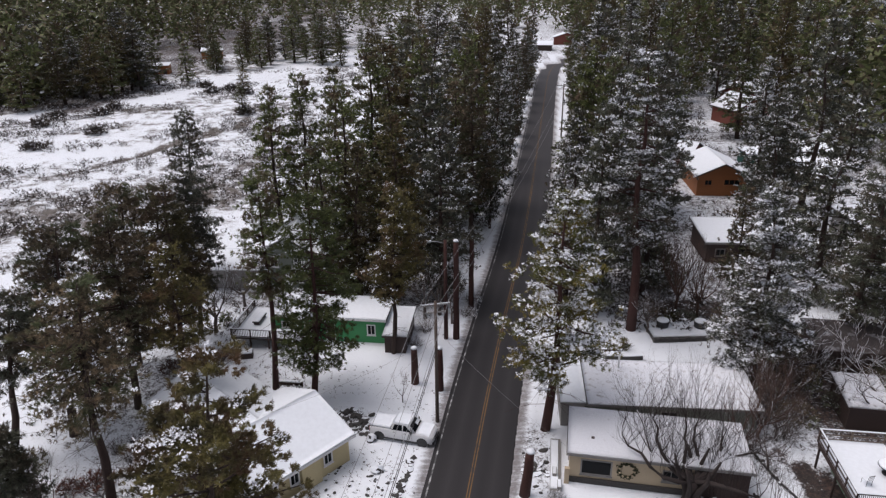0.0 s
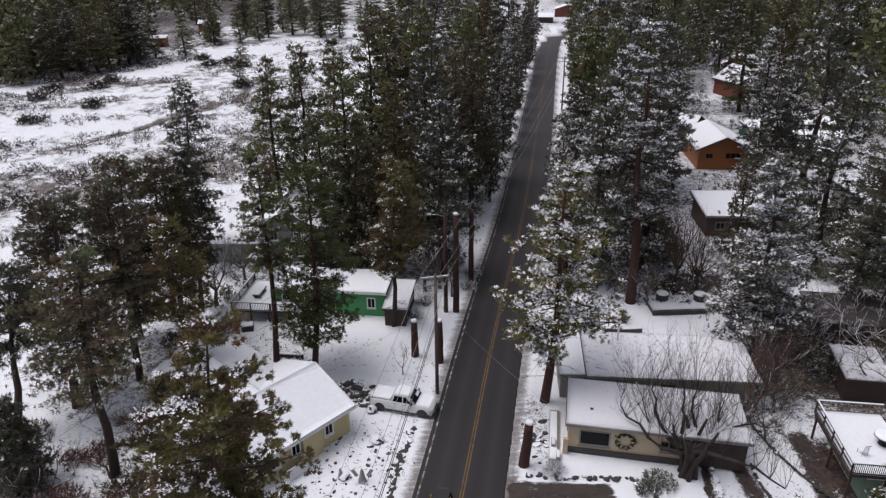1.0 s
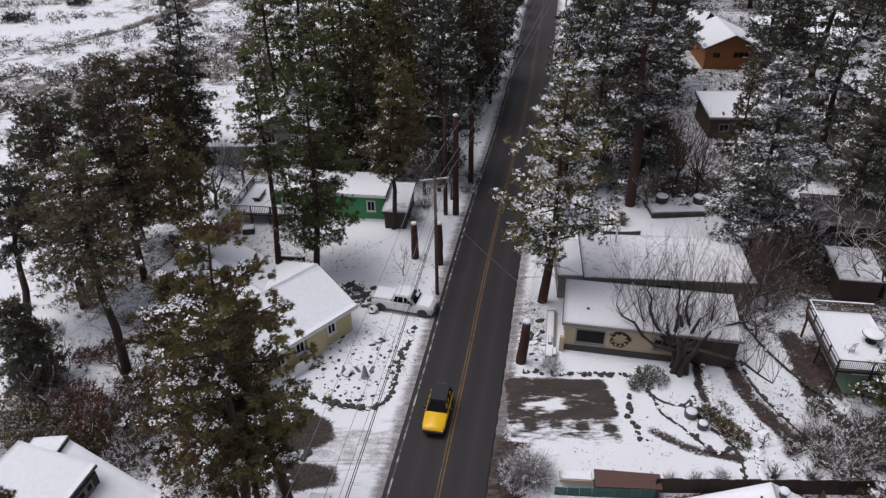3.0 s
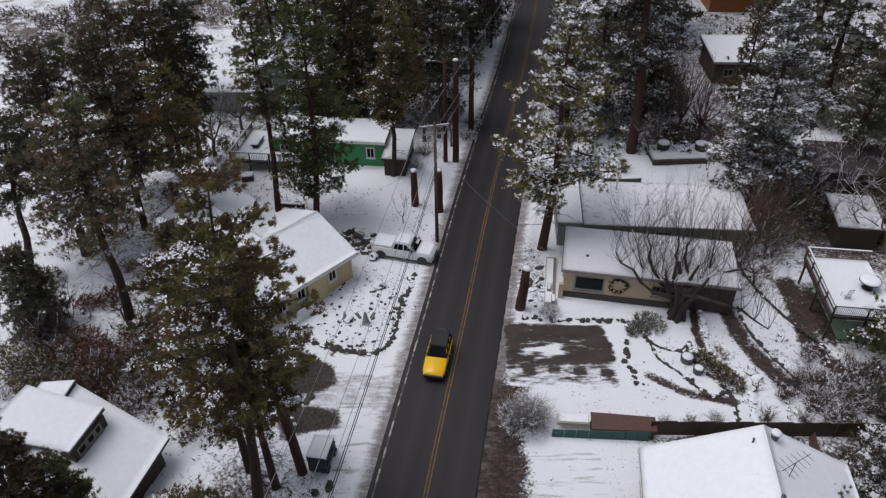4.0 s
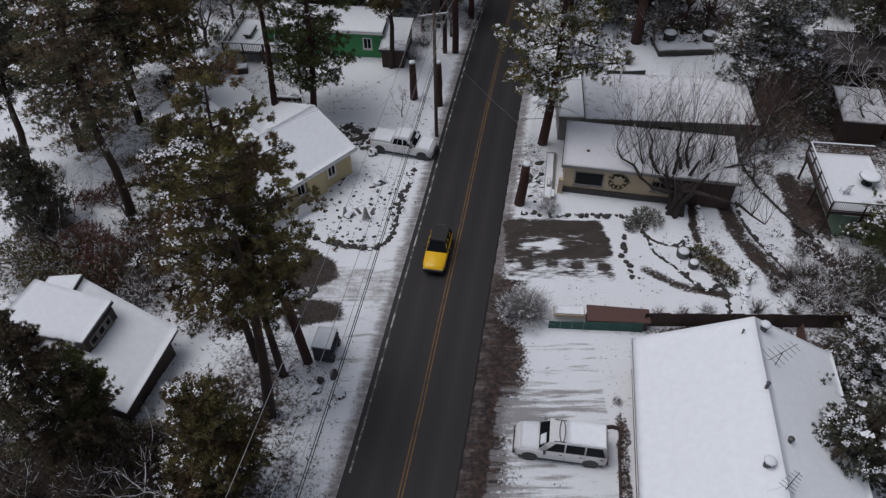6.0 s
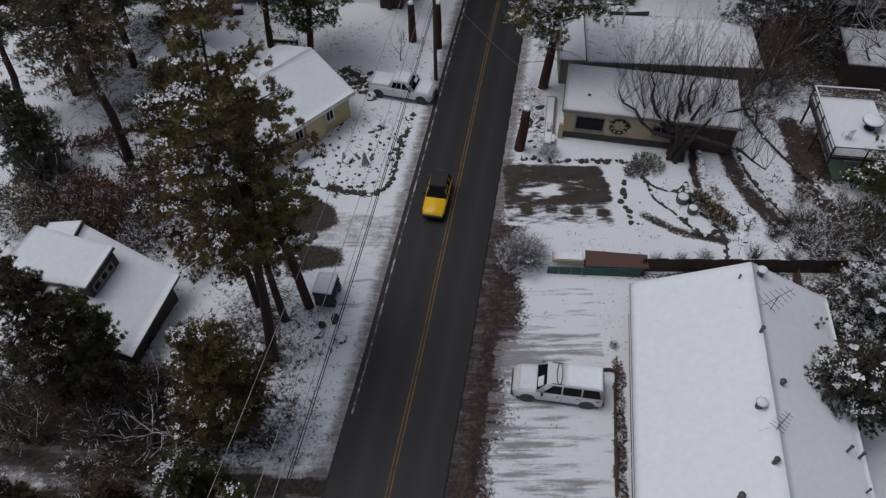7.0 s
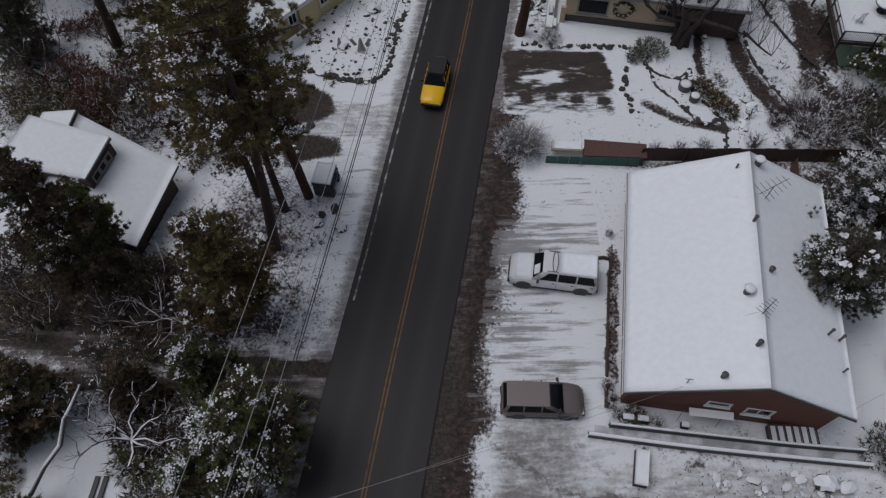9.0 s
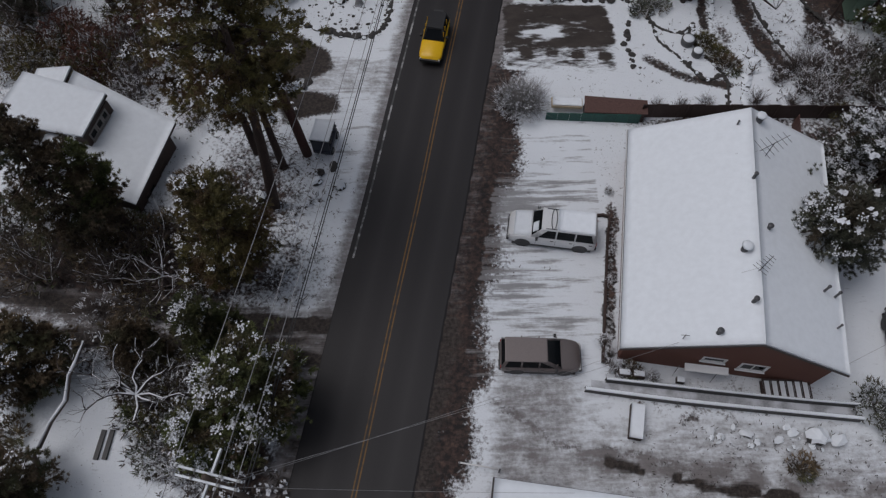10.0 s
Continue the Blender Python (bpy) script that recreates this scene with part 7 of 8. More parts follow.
snow_sheet("snow_cover", [(-0.36, -0.95, 0.5), (0.36, -0.95, 0.5), (0.36, 0.95, 0.5), (-0.36, 0.95, 0.5)], 0.09, crate, 5)
dog = thing("kennel", pose(-20.4, 61.6, 0, 0, 0, 10), "small dark box with a snowy lid below the deck", "box")
boxed("box_body", (-0.6, 0.6, -0.45, 0.45, 0, 0.7), WOOD_DARK, dog, 0.03)
boxed("snow_cap", (-0.58, 0.58, -0.43, 0.43, 0.7, 0.85), SNOW, dog, 0.06)
log = thing("fallen_log", pose(-15.0, 56.5, 0.2, 0, 0, -8), "fallen log half buried in snow", "log")
tube("trunk", [(-1.3, 0, 0), (1.3, 0, 0.05)], [0.24, 0.2], BARK, log, 10)
boxed("snow_cap", (-1.25, 1.2, -0.14, 0.14, 0.17, 0.32), SNOW, log, 0.06)
side_table = thing("garden_table", pose(-26.2, 36.2, 0), "round white snow-topped table among brush", "table")
tube("table_top", [(0, 0, 0.7), (0, 0, 0.75)], 0.6, WHITE, side_table, 18)
tube("snow_cap", [(0, 0, 0.75), (0, 0, 0.85), (0, 0, 0.9)], [0.58, 0.52, 0.3], SNOW, side_table, 18)
tube("pedestal", [(0, 0, 0), (0, 0, 0.7)], 0.06, WHITE, side_table)
walk_way = thing("board_walk", pose(8.35, 41.4, 0, 0, 0, -9), "narrow weathered board walk under patchy snow beside the tan house", "boardwalk")
for k in range(7):
    boxed("plank", (-0.42 + k * 0.12, -0.31 + k * 0.12, 0, 6.4, 0.02, 0.2 + 0.01 * (k % 2)), GREYWOOD, walk_way)
snow_sheet("snow_cover", [(-0.4, 0.3, 0.215), (0.2, 0.3, 0.215), (0.2, 6.2, 0.215), (-0.4, 6.2, 0.215)], 0.06, walk_way, 15, label="snow lying on the boards")
for x, y in ((8.75, 42.0), (8.6, 43.5)):
    pl = thing("wooden_planter", pose(x, y, 0.2, 0, 0, -9), "weathered wooden planter box filled with snow", "planter", "planters")
    boxed("planter_box", (-0.16, 0.16, -0.45, 0.45, 0, 0.3), GREYWOOD, pl, 0.02)
    boxed("snow_cap", (-0.13, 0.13, -0.42, 0.42, 0.3, 0.36), SNOW, pl, 0.03)
terrace = thing("garden_terrace", pose(22.2, 63.6, 0, 0, 0, 1.5), "snowy stone terrace with a dark front edge under the pines", "terrace")
for k in range(9):
    boxed("edge_stone", (k * 0.68 + 0.01, k * 0.68 + 0.67, 0.02 * (k % 2), 0.4, 0, 0.44 + 0.03 * (k % 3)), ROCK, terrace, 0.05)
boxed("terrace_slab", (0.05, 6.1, 0.41, 3.6, 0, 0.4), ROCK, terrace, 0.05)
snow_sheet("snow_cover", [(0.1, 0.35, 0.4), (6.05, 0.35, 0.4), (6.05, 3.55, 0.4), (0.1, 3.55, 0.4)], 0.13, terrace, 6, label="snow lying on the terrace")
for x, y in ((23.9, 66.3), (27.9, 66.0)):
    tb = thing("garden_tub", pose(x, y, 0.5), "round dark tank with snow on its lid, on the terrace", "tub", "garden tubs")
    tube("tub", [(0, 0, 0), (0, 0, 0.75)], [0.62, 0.7], TRIM_BLACK, tb, 16)
    tube("snow_cap", [(0, 0, 0.75), (0, 0, 0.85), (0, 0, 0.9)], [0.68, 0.6, 0.3], SNOW, tb, 16)
post = thing("garden_lamp", pose(16.85, 60.9, 0), "thin grey lamp post with a cap of snow", "lamp")
tube("post", [(0, 0, 0), (0, 0, 2.3)], 0.04, METAL, post, 8)
tube("lamp_head", [(0, 0, 2.3), (0, 0, 2.36), (0, 0, 2.5)], [0.06, 0.16, 0.12], LAMP_GLASS, post, 10)
tube("snow_cap", [(0, 0, 2.5), (0, 0, 2.56), (0, 0, 2.62)], [0.17, 0.15, 0.06], SNOW, post, 10)
low_wall("yard_wall", [(16.4, 60.6), (18.4, 60.4), (20.2, 60.5)], 0.25, 0.4, ROCK, "low dark stone wall behind the rear house")
rail = thing("timber_beams", pose(-18.75, 7.25, 0, 0, 0, 84), "two black timbers lying in the snow", "timber")
boxed("beam", (-0.8, 0.8, -0.3, -0.06, 0.0, 0.2), TRIM_BLACK, rail)
boxed("beam", (-0.85, 0.75, 0.16, 0.40, 0.0, 0.2), TRIM_BLACK, rail)

# ---- bare trees, shrubs, undergrowth ----
def grow(tubes, p, d, length, r, depth, rnd, up=0.25, split=(2, 4), wild=0.55):
    """Recursive bare branching."""
    pts, q, dd = [tuple(p)], Vector(p), Vector(d).normalized()
    n = 3
    for k in range(n):
        dd = (dd + Vector((rnd.gauss(0, 0.16), rnd.gauss(0, 0.16), up * 0.3 + rnd.gauss(0, 0.08)))).normalized()
        q = q + dd * (length / n)
        pts.append(tuple(q))
    radii = [r * (1 - 0.42 * k / n) for k in range(n + 1)]
    tubes.append((pts, radii, 6 if r > 0.06 else 4 if r > 0.02 else 3))
    if depth <= 0:
        return
    for k in range(rnd.randint(*split)):
        f = rnd.uniform(0.35, 1.0) if k else 1.0
        i = min(n - 1, int(f * n))
        base = Vector(pts[i]).lerp(Vector(pts[i + 1]), f * n - i if f < 1 else 1)
        nd = (dd + Vector((rnd.gauss(0, wild), rnd.gauss(0, wild), rnd.gauss(up, 0.3)))).normalized()
        grow(tubes, base, nd, length * rnd.uniform(0.6, 0.85), r * (0.55 if k == 0 else 0.45), depth - 1, rnd, up, split, wild)


def with_snow(tubes, rnd, chance):
    """Thin snow lying along the upper side of branches."""
    out = []
    for pts, radii, sides in tubes:
        if radii[0] > 0.012 and rnd.random() < chance:
            out.append(([(x, y, z + r * 0.72) for (x, y, z), r in zip(pts, radii)], [max(0.013, min(0.06, r * 0.55)) for r in radii], 4))
    return out


def bare_tree(x, y, h, seed, label, r=0.2, depth=4, up=0.3, snow=0.3, spread=0.8, limbs=4, bark=BARK_GREY, wild=0.5, low=0.2):
    rnd = random.Random(seed)
    t = thing("bare_tree", pose(x, y, -0.05), label, "tree", "bare trees")
    tubes = [([(0, 0, -0.1), (rnd.gauss(0, 0.06), rnd.gauss(0, 0.06), h * low * 0.5), (rnd.gauss(0, 0.1), rnd.gauss(0, 0.1), h * low)], [r * 1.3, r, r * 0.95], 9)]
    top = tubes[0][0][-1]
    for k in range(limbs):
        a = k / limbs * 6.28 + rnd.uniform(-0.4, 0.4)
        d = Vector((math.cos(a) * spread, math.sin(a) * spread, rnd.uniform(0.35, 0.9)))
        grow(tubes, top, d, h * 0.27, r * 0.6, depth, rnd, up, (2, 4), wild)
    join_tubes("crown", tubes, [bark], t)
    if snow:
        ob = tagged(join_tubes("snow_lining", with_snow(tubes, rnd, snow), [LEAF_SNOW], t), kind="stuff")
        tagged(ob, "thin snow lying along the branches", kind="stuff")
    return t


# the great spreading tree before the tan house: low limbs, many upright shoots
rnd = random.Random(31)
t = thing("bare_tree", pose(18.3, 40.2, -0.05), "large bare spreading tree with snow on its low limbs", "tree", "bare trees")
tubes = [([(0, 0, -0.1), (0.05, 0, 0.9), (0.0, 0.05, 2.2)], [0.6, 0.42, 0.34], 12)]
for k in range(6):
    a = k * 1.05 + 0.3
    tubes.append(([(math.cos(a) * 0.62, math.sin(a) * 0.62, -0.1), (math.cos(a + 0.25) * 0.42, math.sin(a + 0.25) * 0.42, 0.6 + 0.1 * k), (math.cos(a + 0.5) * 0.62, math.sin(a + 0.5) * 0.62, 1.7), (math.cos(a + 0.6) * 1.25, math.sin(a + 0.6) * 1.25, 3.0), (math.cos(a + 0.4) * 1.6, math.sin(a + 0.4) * 1.6, 4.4)], [0.2, 0.22, 0.2, 0.15, 0.07], 8))
for a, ln, rz in ((3.14, 6.8, 0.35), (2.85, 7.2, 0.5), (2.4, 6.2, 0.6), (1.9, 5.2, 0.8), (1.3, 5.4, 0.8), (0.8, 6.0, 0.6), (0.35, 6.8, 0.5), (0.05, 5.6, 0.6), (3.6, 2.8, 0.9)):
    p, d, pts, rad = Vector((0, 0, 2.1)), Vector((math.cos(a), math.sin(a), rz * 0.5)).normalized(), [], []
    for k in range(7):
        pts.append(tuple(p)), rad.append(0.21 * (1 - k / 7.8))
        d = (d + Vector((rnd.gauss(0, 0.34), rnd.gauss(0, 0.34), rnd.gauss(0.05, 0.15)))).normalized()
        p = p + d * ln / 6
    tubes.append((pts, rad, 7))
    for k in range(2, 7):
        for _ in range(rnd.randint(3, 5)):
            base = Vector(pts[k])
            grow(tubes, base, (rnd.gauss(0, 0.42), rnd.gauss(0, 0.42), 0.9), rnd.uniform(1.5, 3.0), 0.021, 2, rnd, 0.4, (3, 5), 0.34)
join_tubes("crown", tubes, [BARK_DARK], t)
tagged(join_tubes("snow_lining", with_snow(tubes[:17] + tubes[17::9], rnd, 0.7), [LEAF_SNOW], t), "thin snow lying along the low limbs", kind="stuff")

BARE = []
BARE += [
    (-25.2, 67.0, 9.0, 41, "dark bare crooked tree beside the deck", 0.2, 3, 0.3, 0.2, 0.7, 4),
    (-23.6, 73.0, 8.0, 42, "bare tree with snowy twigs", 0.16, 4, 0.3, 0.5, 0.8, 4),
    (33.2, 56.8, 9.0, 43, "bare tree with long snow-lined branches", 0.30, 4, 0.12, 0.7, 1.3, 5, BARK_DARK),
    (36.0, 52.5, 7.5, 44, "bare tree with snow-lined branches", 0.18, 4, 0.2, 0.7, 1.0, 5),
    (40.0, 57.5, 8.0, 45, "bare tree with snow-lined branches", 0.18, 4, 0.2, 0.7, 1.0, 5),
    (22.2, 66.0, 7.0, 46, "bare tree with fine grey twigs", 0.12, 4, 0.35, 0.5, 0.8, 5),
    (26.6, 70.2, 11.0, 80, "tall reddish-brown bare tree with dense fine twigs", 0.16, 4, 0.5, 0.08, 0.5, 10, TWIG_BROWN),
    (28.8, 69.4, 9.0, 81, "reddish-brown bare tree with dense fine twigs", 0.14, 4, 0.5, 0.08, 0.5, 9, TWIG_BROWN),
    (28.0, 47.5, 6.0, 47, "fine bare tree beside the deck", 0.12, 4, 0.35, 0.3, 0.8, 4),
    (-3.9, 53.5, 4.0, 48, "young bare tree in the snow", 0.05, 3, 0.6, 0.2, 0.4, 4),
    (-28.6, 38.0, 7.0, 49, "thin bare tree on the slope", 0.09, 4, 0.4, 0.2, 0.7, 4),
    (-25.6, 40.5, 6.0, 50, "thin bare tree on the slope", 0.08, 4, 0.4, 0.2, 0.7, 4),
]
BARE += [
    (-16.9, 16.6, 6.0, 51, "bare tree with snow-lined branches above the side road", 0.14, 4, 0.15, 0.75, 1.0, 5),
    (-19.5, 17.2, 5.5, 52, "brown bare brushy tree", 0.1, 4, 0.3, 0.25, 0.9, 5),
    (-11.6, 10.5, 5.5, 55, "bare tree with snowy twigs beside the pine", 0.12, 4, 0.2, 0.9, 1.0, 5),
    (-23.5, 17.0, 5.0, 56, "brown bare brushy tree", 0.1, 4, 0.3, 0.3, 0.9, 5),
    (24.2, 45.6, 7.5, 74, "brown bare tree with dense fine twigs", 0.1, 4, 0.45, 0.1, 0.6, 8, TWIG_BROWN),
    (26.4, 47.4, 8.0, 75, "brown bare tree with dense fine twigs", 0.1, 4, 0.45, 0.1, 0.6, 8, TWIG_BROWN),
    (28.6, 50.4, 8.0, 76, "brown bare tree with dense fine twigs", 0.1, 4, 0.45, 0.15, 0.6, 8, TWIG_BROWN),
    (38.5, 49.5, 8.5, 61, "bare tree with long snow-lined branches", 0.24, 4, 0.12, 0.85, 1.2, 6),
]
BARE += [
    (30.8, 53.2, 6.0, 62, "brown bare brushy tree", 0.12, 4, 0.35, 0.25, 0.7, 6),
    (27.4, 49.8, 6.5, 63, "brown bare brushy tree", 0.12, 4, 0.4, 0.2, 0.7, 6),
    (25.8, 44.0, 5.5, 64, "bare tree with fine grey twigs", 0.1, 4, 0.4, 0.25, 0.7, 5),
    (42.0, 52.0, 9.0, 65, "bare tree with long snow-lined branches", 0.24, 4, 0.12, 0.8, 1.2, 5),
    (27.2, 30.4, 3.4, 66, "low bare tree with snow-lined twigs", 0.09, 4, 0.2, 0.7, 1.1, 6),
    (29.8, 28.6, 4.0, 67, "low bare tree with snow-lined twigs", 0.1, 4, 0.2, 0.7, 1.1, 6),
    (-20.0, 12.0 + 5.0, 5.5, 68, "brown bare brushy tree", 0.1, 4, 0.35, 0.25, 0.9, 6),
    (-15.6, 16.4, 5.0, 69, "bare tree with snow-lined branches", 0.12, 4, 0.15, 0.7, 1.1, 5),
    (-24.5, 16.8, 6.0, 70, "brown bare brushy tree", 0.12, 4, 0.3, 0.2, 0.9, 6),
    (-13.0, 6.0, 5.0, 71, "small bare tree thick with snow", 0.12, 4, 0.2, 0.95, 1.0, 6),
]
BARE += [
    (-29.5, 36.5, 6.0, 72, "brown bare brushy tree", 0.1, 4, 0.35, 0.2, 0.8, 5),
    (-23.5, 33.2, 5.0, 73, "bare brushy tree on the slope", 0.1, 4, 0.35, 0.3, 0.8, 5),
    (-0.5, 70.5, 8.0, 58, "leaning bare dark tree by the road", 0.2, 3, 0.5, 0.3, 0.4, 3),
    (-2.2, 69.5, 7.0, 59, "leaning bare dark tree by the road", 0.18, 3, 0.5, 0.3, 0.4, 3),
    (0.9, 68.4, 6.5, 60, "thin bare tree by the road", 0.12, 3, 0.5, 0.3, 0.4, 3),
]
for a in BARE:
    bare_tree(*a)
# a leaning bare stem over the yard
rnd = random.Random(54)
t = thing("bare_tree", pose(-22.1, 6.4, -0.05), "leaning bare tree, one long limb lined with snow", "tree", "bare trees")
stem = [(-0.15, -0.2, -0.1), (0.0, 0.1, 0.9), (0.55, 0.5, 1.5), (1.3, 1.6, 2.3), (2.35, 2.5, 3.2), (2.65, 3.6, 4.0), (3.1, 4.0, 4.5), (3.7, 5.0, 5.2)]
tubes = [(stem, [0.17, 0.15, 0.13, 0.12, 0.11, 0.09, 0.06, 0.03], 8)]
tubes.append(([(x - 0.03, y - 0.03, z + 0.09) for x, y, z in stem[1:]], [0.05, 0.08, 0.07, 0.09, 0.06, 0.08, 0.03], 6))
for k, d in ((5, (-0.8, 0.4, 0.7)), (6, (0.9, 0.2, 0.5)), (6, (-0.4, 0.6, 0.7)), (7, (0.3, 0.7, 0.7))):
    grow(tubes, stem[k], d, 0.6, 0.04, 3, rnd, 0.2, (2, 3), 0.6)
cap = tubes.pop(1)
join_tubes("crown", tubes, [BARK_GREY], t)
tagged(join_tubes("snow_lining", [cap] + with_snow(tubes[1::2], rnd, 0.9), [LEAF_SNOW], t), "thin snow lying along the branches", kind="stuff")

# a dark forked trunk whose long limbs, thick with snow, reach out on all sides
rnd = random.Random(53)
t = thing("bare_tree", pose(-16.2, 9.1, -0.05), "dark bare tree with thick snow along its spreading limbs", "tree", "bare trees")
fork = Vector((0.4, -0.2, 4.0))
tubes = [([(0, 0, -0.1), (0.1, -0.1, 1.4), (0.3, -0.15, 2.8), tuple(fork)], [0.26, 0.21, 0.19, 0.16], 9)]
main = []
for x, y, z in ((-0.4, 1.5, 5.7), (-1.4, -1.2, 5.1), (2.5, 0.7, 5.6), (3.2, -0.6, 5.0), (2.0, -0.5, 4.6), (-0.7, -0.6, 5.2), (1.0, 1.6, 5.4), (0.9, -1.6, 4.9), (-1.5, 0.5, 5.0)):
    end, pts = Vector((x, y, z)), []
    bow = Vector((rnd.gauss(0, 0.25), rnd.gauss(0, 0.25), -0.25))
    for k in range(6):
        f = k / 5
        pts.append(tuple(fork.lerp(end, f) + bow * math.sin(f * 3.14) + Vector((rnd.gauss(0, 0.07), rnd.gauss(0, 0.07), rnd.gauss(0, 0.05))) * (k > 0)))
    main.append((pts, [0.11, 0.10, 0.085, 0.07, 0.055, 0.04], 6))
    for k in (2, 3, 4, 5, 5):
        grow(tubes, pts[k], (end - fork).normalized() * 0.7 + Vector((rnd.gauss(0, 0.6), rnd.gauss(0, 0.6), 0.2)), 0.75, 0.03, 2, rnd, 0.15, (2, 3), 0.6)
join_tubes("crown", tubes + main, [BARK_DARK], t)
tagged(join_tubes("snow_lining", with_snow(main, rnd, 1.0) + with_snow(tubes[1:], rnd, 0.5), [LEAF_SNOW], t), "thick snow lying along the limbs", kind="stuff")


def shrub(x, y, r, h, seed, label, leaf=None, snow=0.3, stems=26, leaves_n=160, bark=BARK_GREY, name="shrub"):
    """A many-stemmed bush with some leaf and snow on it."""
    rnd, nr = random.Random(seed), np.random.RandomState(seed)
    t = thing(name, pose(x, y, 0), label, "shrub", "shrubs")
    tubes = []
    for _ in range(stems):
        a, s = rnd.uniform(0, 6.28), rnd.random() ** 0.6
        tip = Vector((math.cos(a) * r * s, math.sin(a) * r * s, h * rnd.uniform(0.55, 1.05) * (1 - 0.45 * s * s)))
        grow(tubes, (rnd.gauss(0, r * 0.15), rnd.gauss(0, r * 0.15), -0.05), tip, tip.length * 0.7, 0.016, 1, rnd, 0.2, (2, 4), 0.5)
    join_tubes("twig_frame", tubes, [bark], t)
    az, s = nr.uniform(0, 6.28, leaves_n), nr.rand(leaves_n) ** 0.5
    c = np.stack([np.cos(az) * r * s, np.sin(az) * r * s, h * nr.uniform(0.25, 1.0, leaves_n) * (1 - 0.5 * s * s)], -1)
    aim = c * [0.6, 0.6, 1.0]
    groups = []
    if leaf:
        groups.append((blades(c, aim / (np.linalg.norm(aim, axis=1, keepdims=True) + 1e-6), 0.3, 0.045, nr, 5, 0.7), leaf))
    k = nr.rand(leaves_n) < snow
    groups.append((pads(np.repeat(c[k], 2, 0) + nr.normal(0, 0.05, (2 * k.sum(), 3)) + [0, 0, 0.06], 0.036, nr), LEAF_SNOW))
    groups.append((blades(c[k], aim[k], 0.26, 0.022, nr, 3, 0.6), LEAF_SNOW))
    quads_object("foliage", groups, t)
    return t


TWIG_FROST = mat("frosted_twigs", (0.30, 0.29, 0.285), 0.95, 0.4, 1.5, 12.0, 0.5)
shrub(5.3, 29.9, 1.85, 1.55, 1, "round dense bush of grey twigs dusted with snow", None, 0.3, 760, 1500, TWIG_FROST)
shrub(8.3, 40.5, 1.0, 0.5, 3, "low grey bush under a veil of snow", None, 0.5, 150, 300, TWIG_FROST)
SHRUBS = []
SHRUBS += [
    (14.6, 29.6, 0.6, 0.8, None, 0.5),
    (16.2, 29.5, 0.7, 1.0, None, 0.4),
    (18.0, 29.7, 0.6, 0.9, None, 0.5),
    (21.5, 29.8, 0.9, 1.2, None, 0.4),
    (24.0, 29.6, 0.9, 1.3, None, 0.3),
    (26.0, 29.6, 1.0, 1.4, None, 0.3),
    (15.9, 39.2, 1.2, 0.7, S_, 0.75),
    (14.8, 38.6, 0.8, 0.6, S_, 0.7),
    (-27.5, 36.8, 2.0, 2.2, DRY_RED, 0.25),
    (-25.0, 34.5, 2.1, 2.6, DRY_RED, 0.18),
    (-28.8, 34.0, 2.1, 2.4, O_, 0.2),
    (-23.5, 36.5, 1.7, 1.8, DRY_RED, 0.2),
    (-31.5, 35.0, 2.4, 2.6, O_, 0.25),
    (-22.0, 31.0, 1.8, 2.0, None, 0.5),
    (-19.0, 31.8, 1.6, 1.8, None, 0.5),
    (-17.0, 29.0, 1.4, 1.5, None, 0.45),
]
SHRUBS += [
    (-14.8, 30.0, 1.2, 1.3, O_, 0.3),
    (19.0, 35.4, 0.8, 0.5, O_, 0.2),
    (19.6, 34.2, 0.8, 0.5, O_, 0.2),
    (20.2, 33.0, 0.9, 0.6, B_, 0.2),
    (26.2, 33.2, 1.6, 1.4, None, 0.2),
    (27.8, 31.6, 1.7, 1.5, None, 0.35),
    (25.4, 31.0, 1.4, 1.2, None, 0.25),
    (30.0, 31.0, 1.8, 1.8, S_, 0.4),
    (29.4, 34.2, 1.3, 1.2, None, 0.5),
    (26.6, 35.4, 1.2, 1.0, None, 0.5),
    (9.75, 16.6, 0.25, 0.4, None, 0.5),
    (9.45, 14.2, 0.25, 0.4, None, 0.5),
    (9.0, 12.6, 0.45, 0.8, None, 0.5),
    (10.1, 18.6, 0.25, 0.4, None, 0.4),
    (10.5, 22.8, 0.3, 0.5, None, 0.4),
    (9.4, 11.0, 0.6, 0.7, None, 0.6),
]
SHRUBS += [
    (9.3, 11.9, 0.4, 0.7, None, 0.55),
    (11.5, 10.5, 0.45, 0.6, None, 0.5),
    (10.3, 10.95, 0.5, 0.5, B_, 0.6),
    (23.4, 8.8, 1.3, 1.5, S_, 0.6),
    (24.4, 7.4, 1.4, 1.6, S_, 0.6),
    (-20.5, 14.8, 1.8, 1.8, None, 0.3),
    (-18.2, 13.0 + 2.6, 1.6, 1.6, B_, 0.15),
    (-15.0, 17.0, 1.6, 1.5, None, 0.3),
    (-21.0, 18.2, 1.6, 2.0, B_, 0.12),
    (-13.6, 19.2, 1.2, 1.2, None, 0.3),
    (-15.2, 10.8, 1.4, 1.6, O_, 0.35),
    (-12.6, 11.2, 1.2, 1.6, G_, 0.35),
    (-9.4, 11.6, 1.2, 1.4, G_, 0.35),
    (-24.2, 45.5, 1.6, 1.4, None, 0.4),
    (-21.5, 48.0, 1.2, 1.2, DRY_RED, 0.2),
]
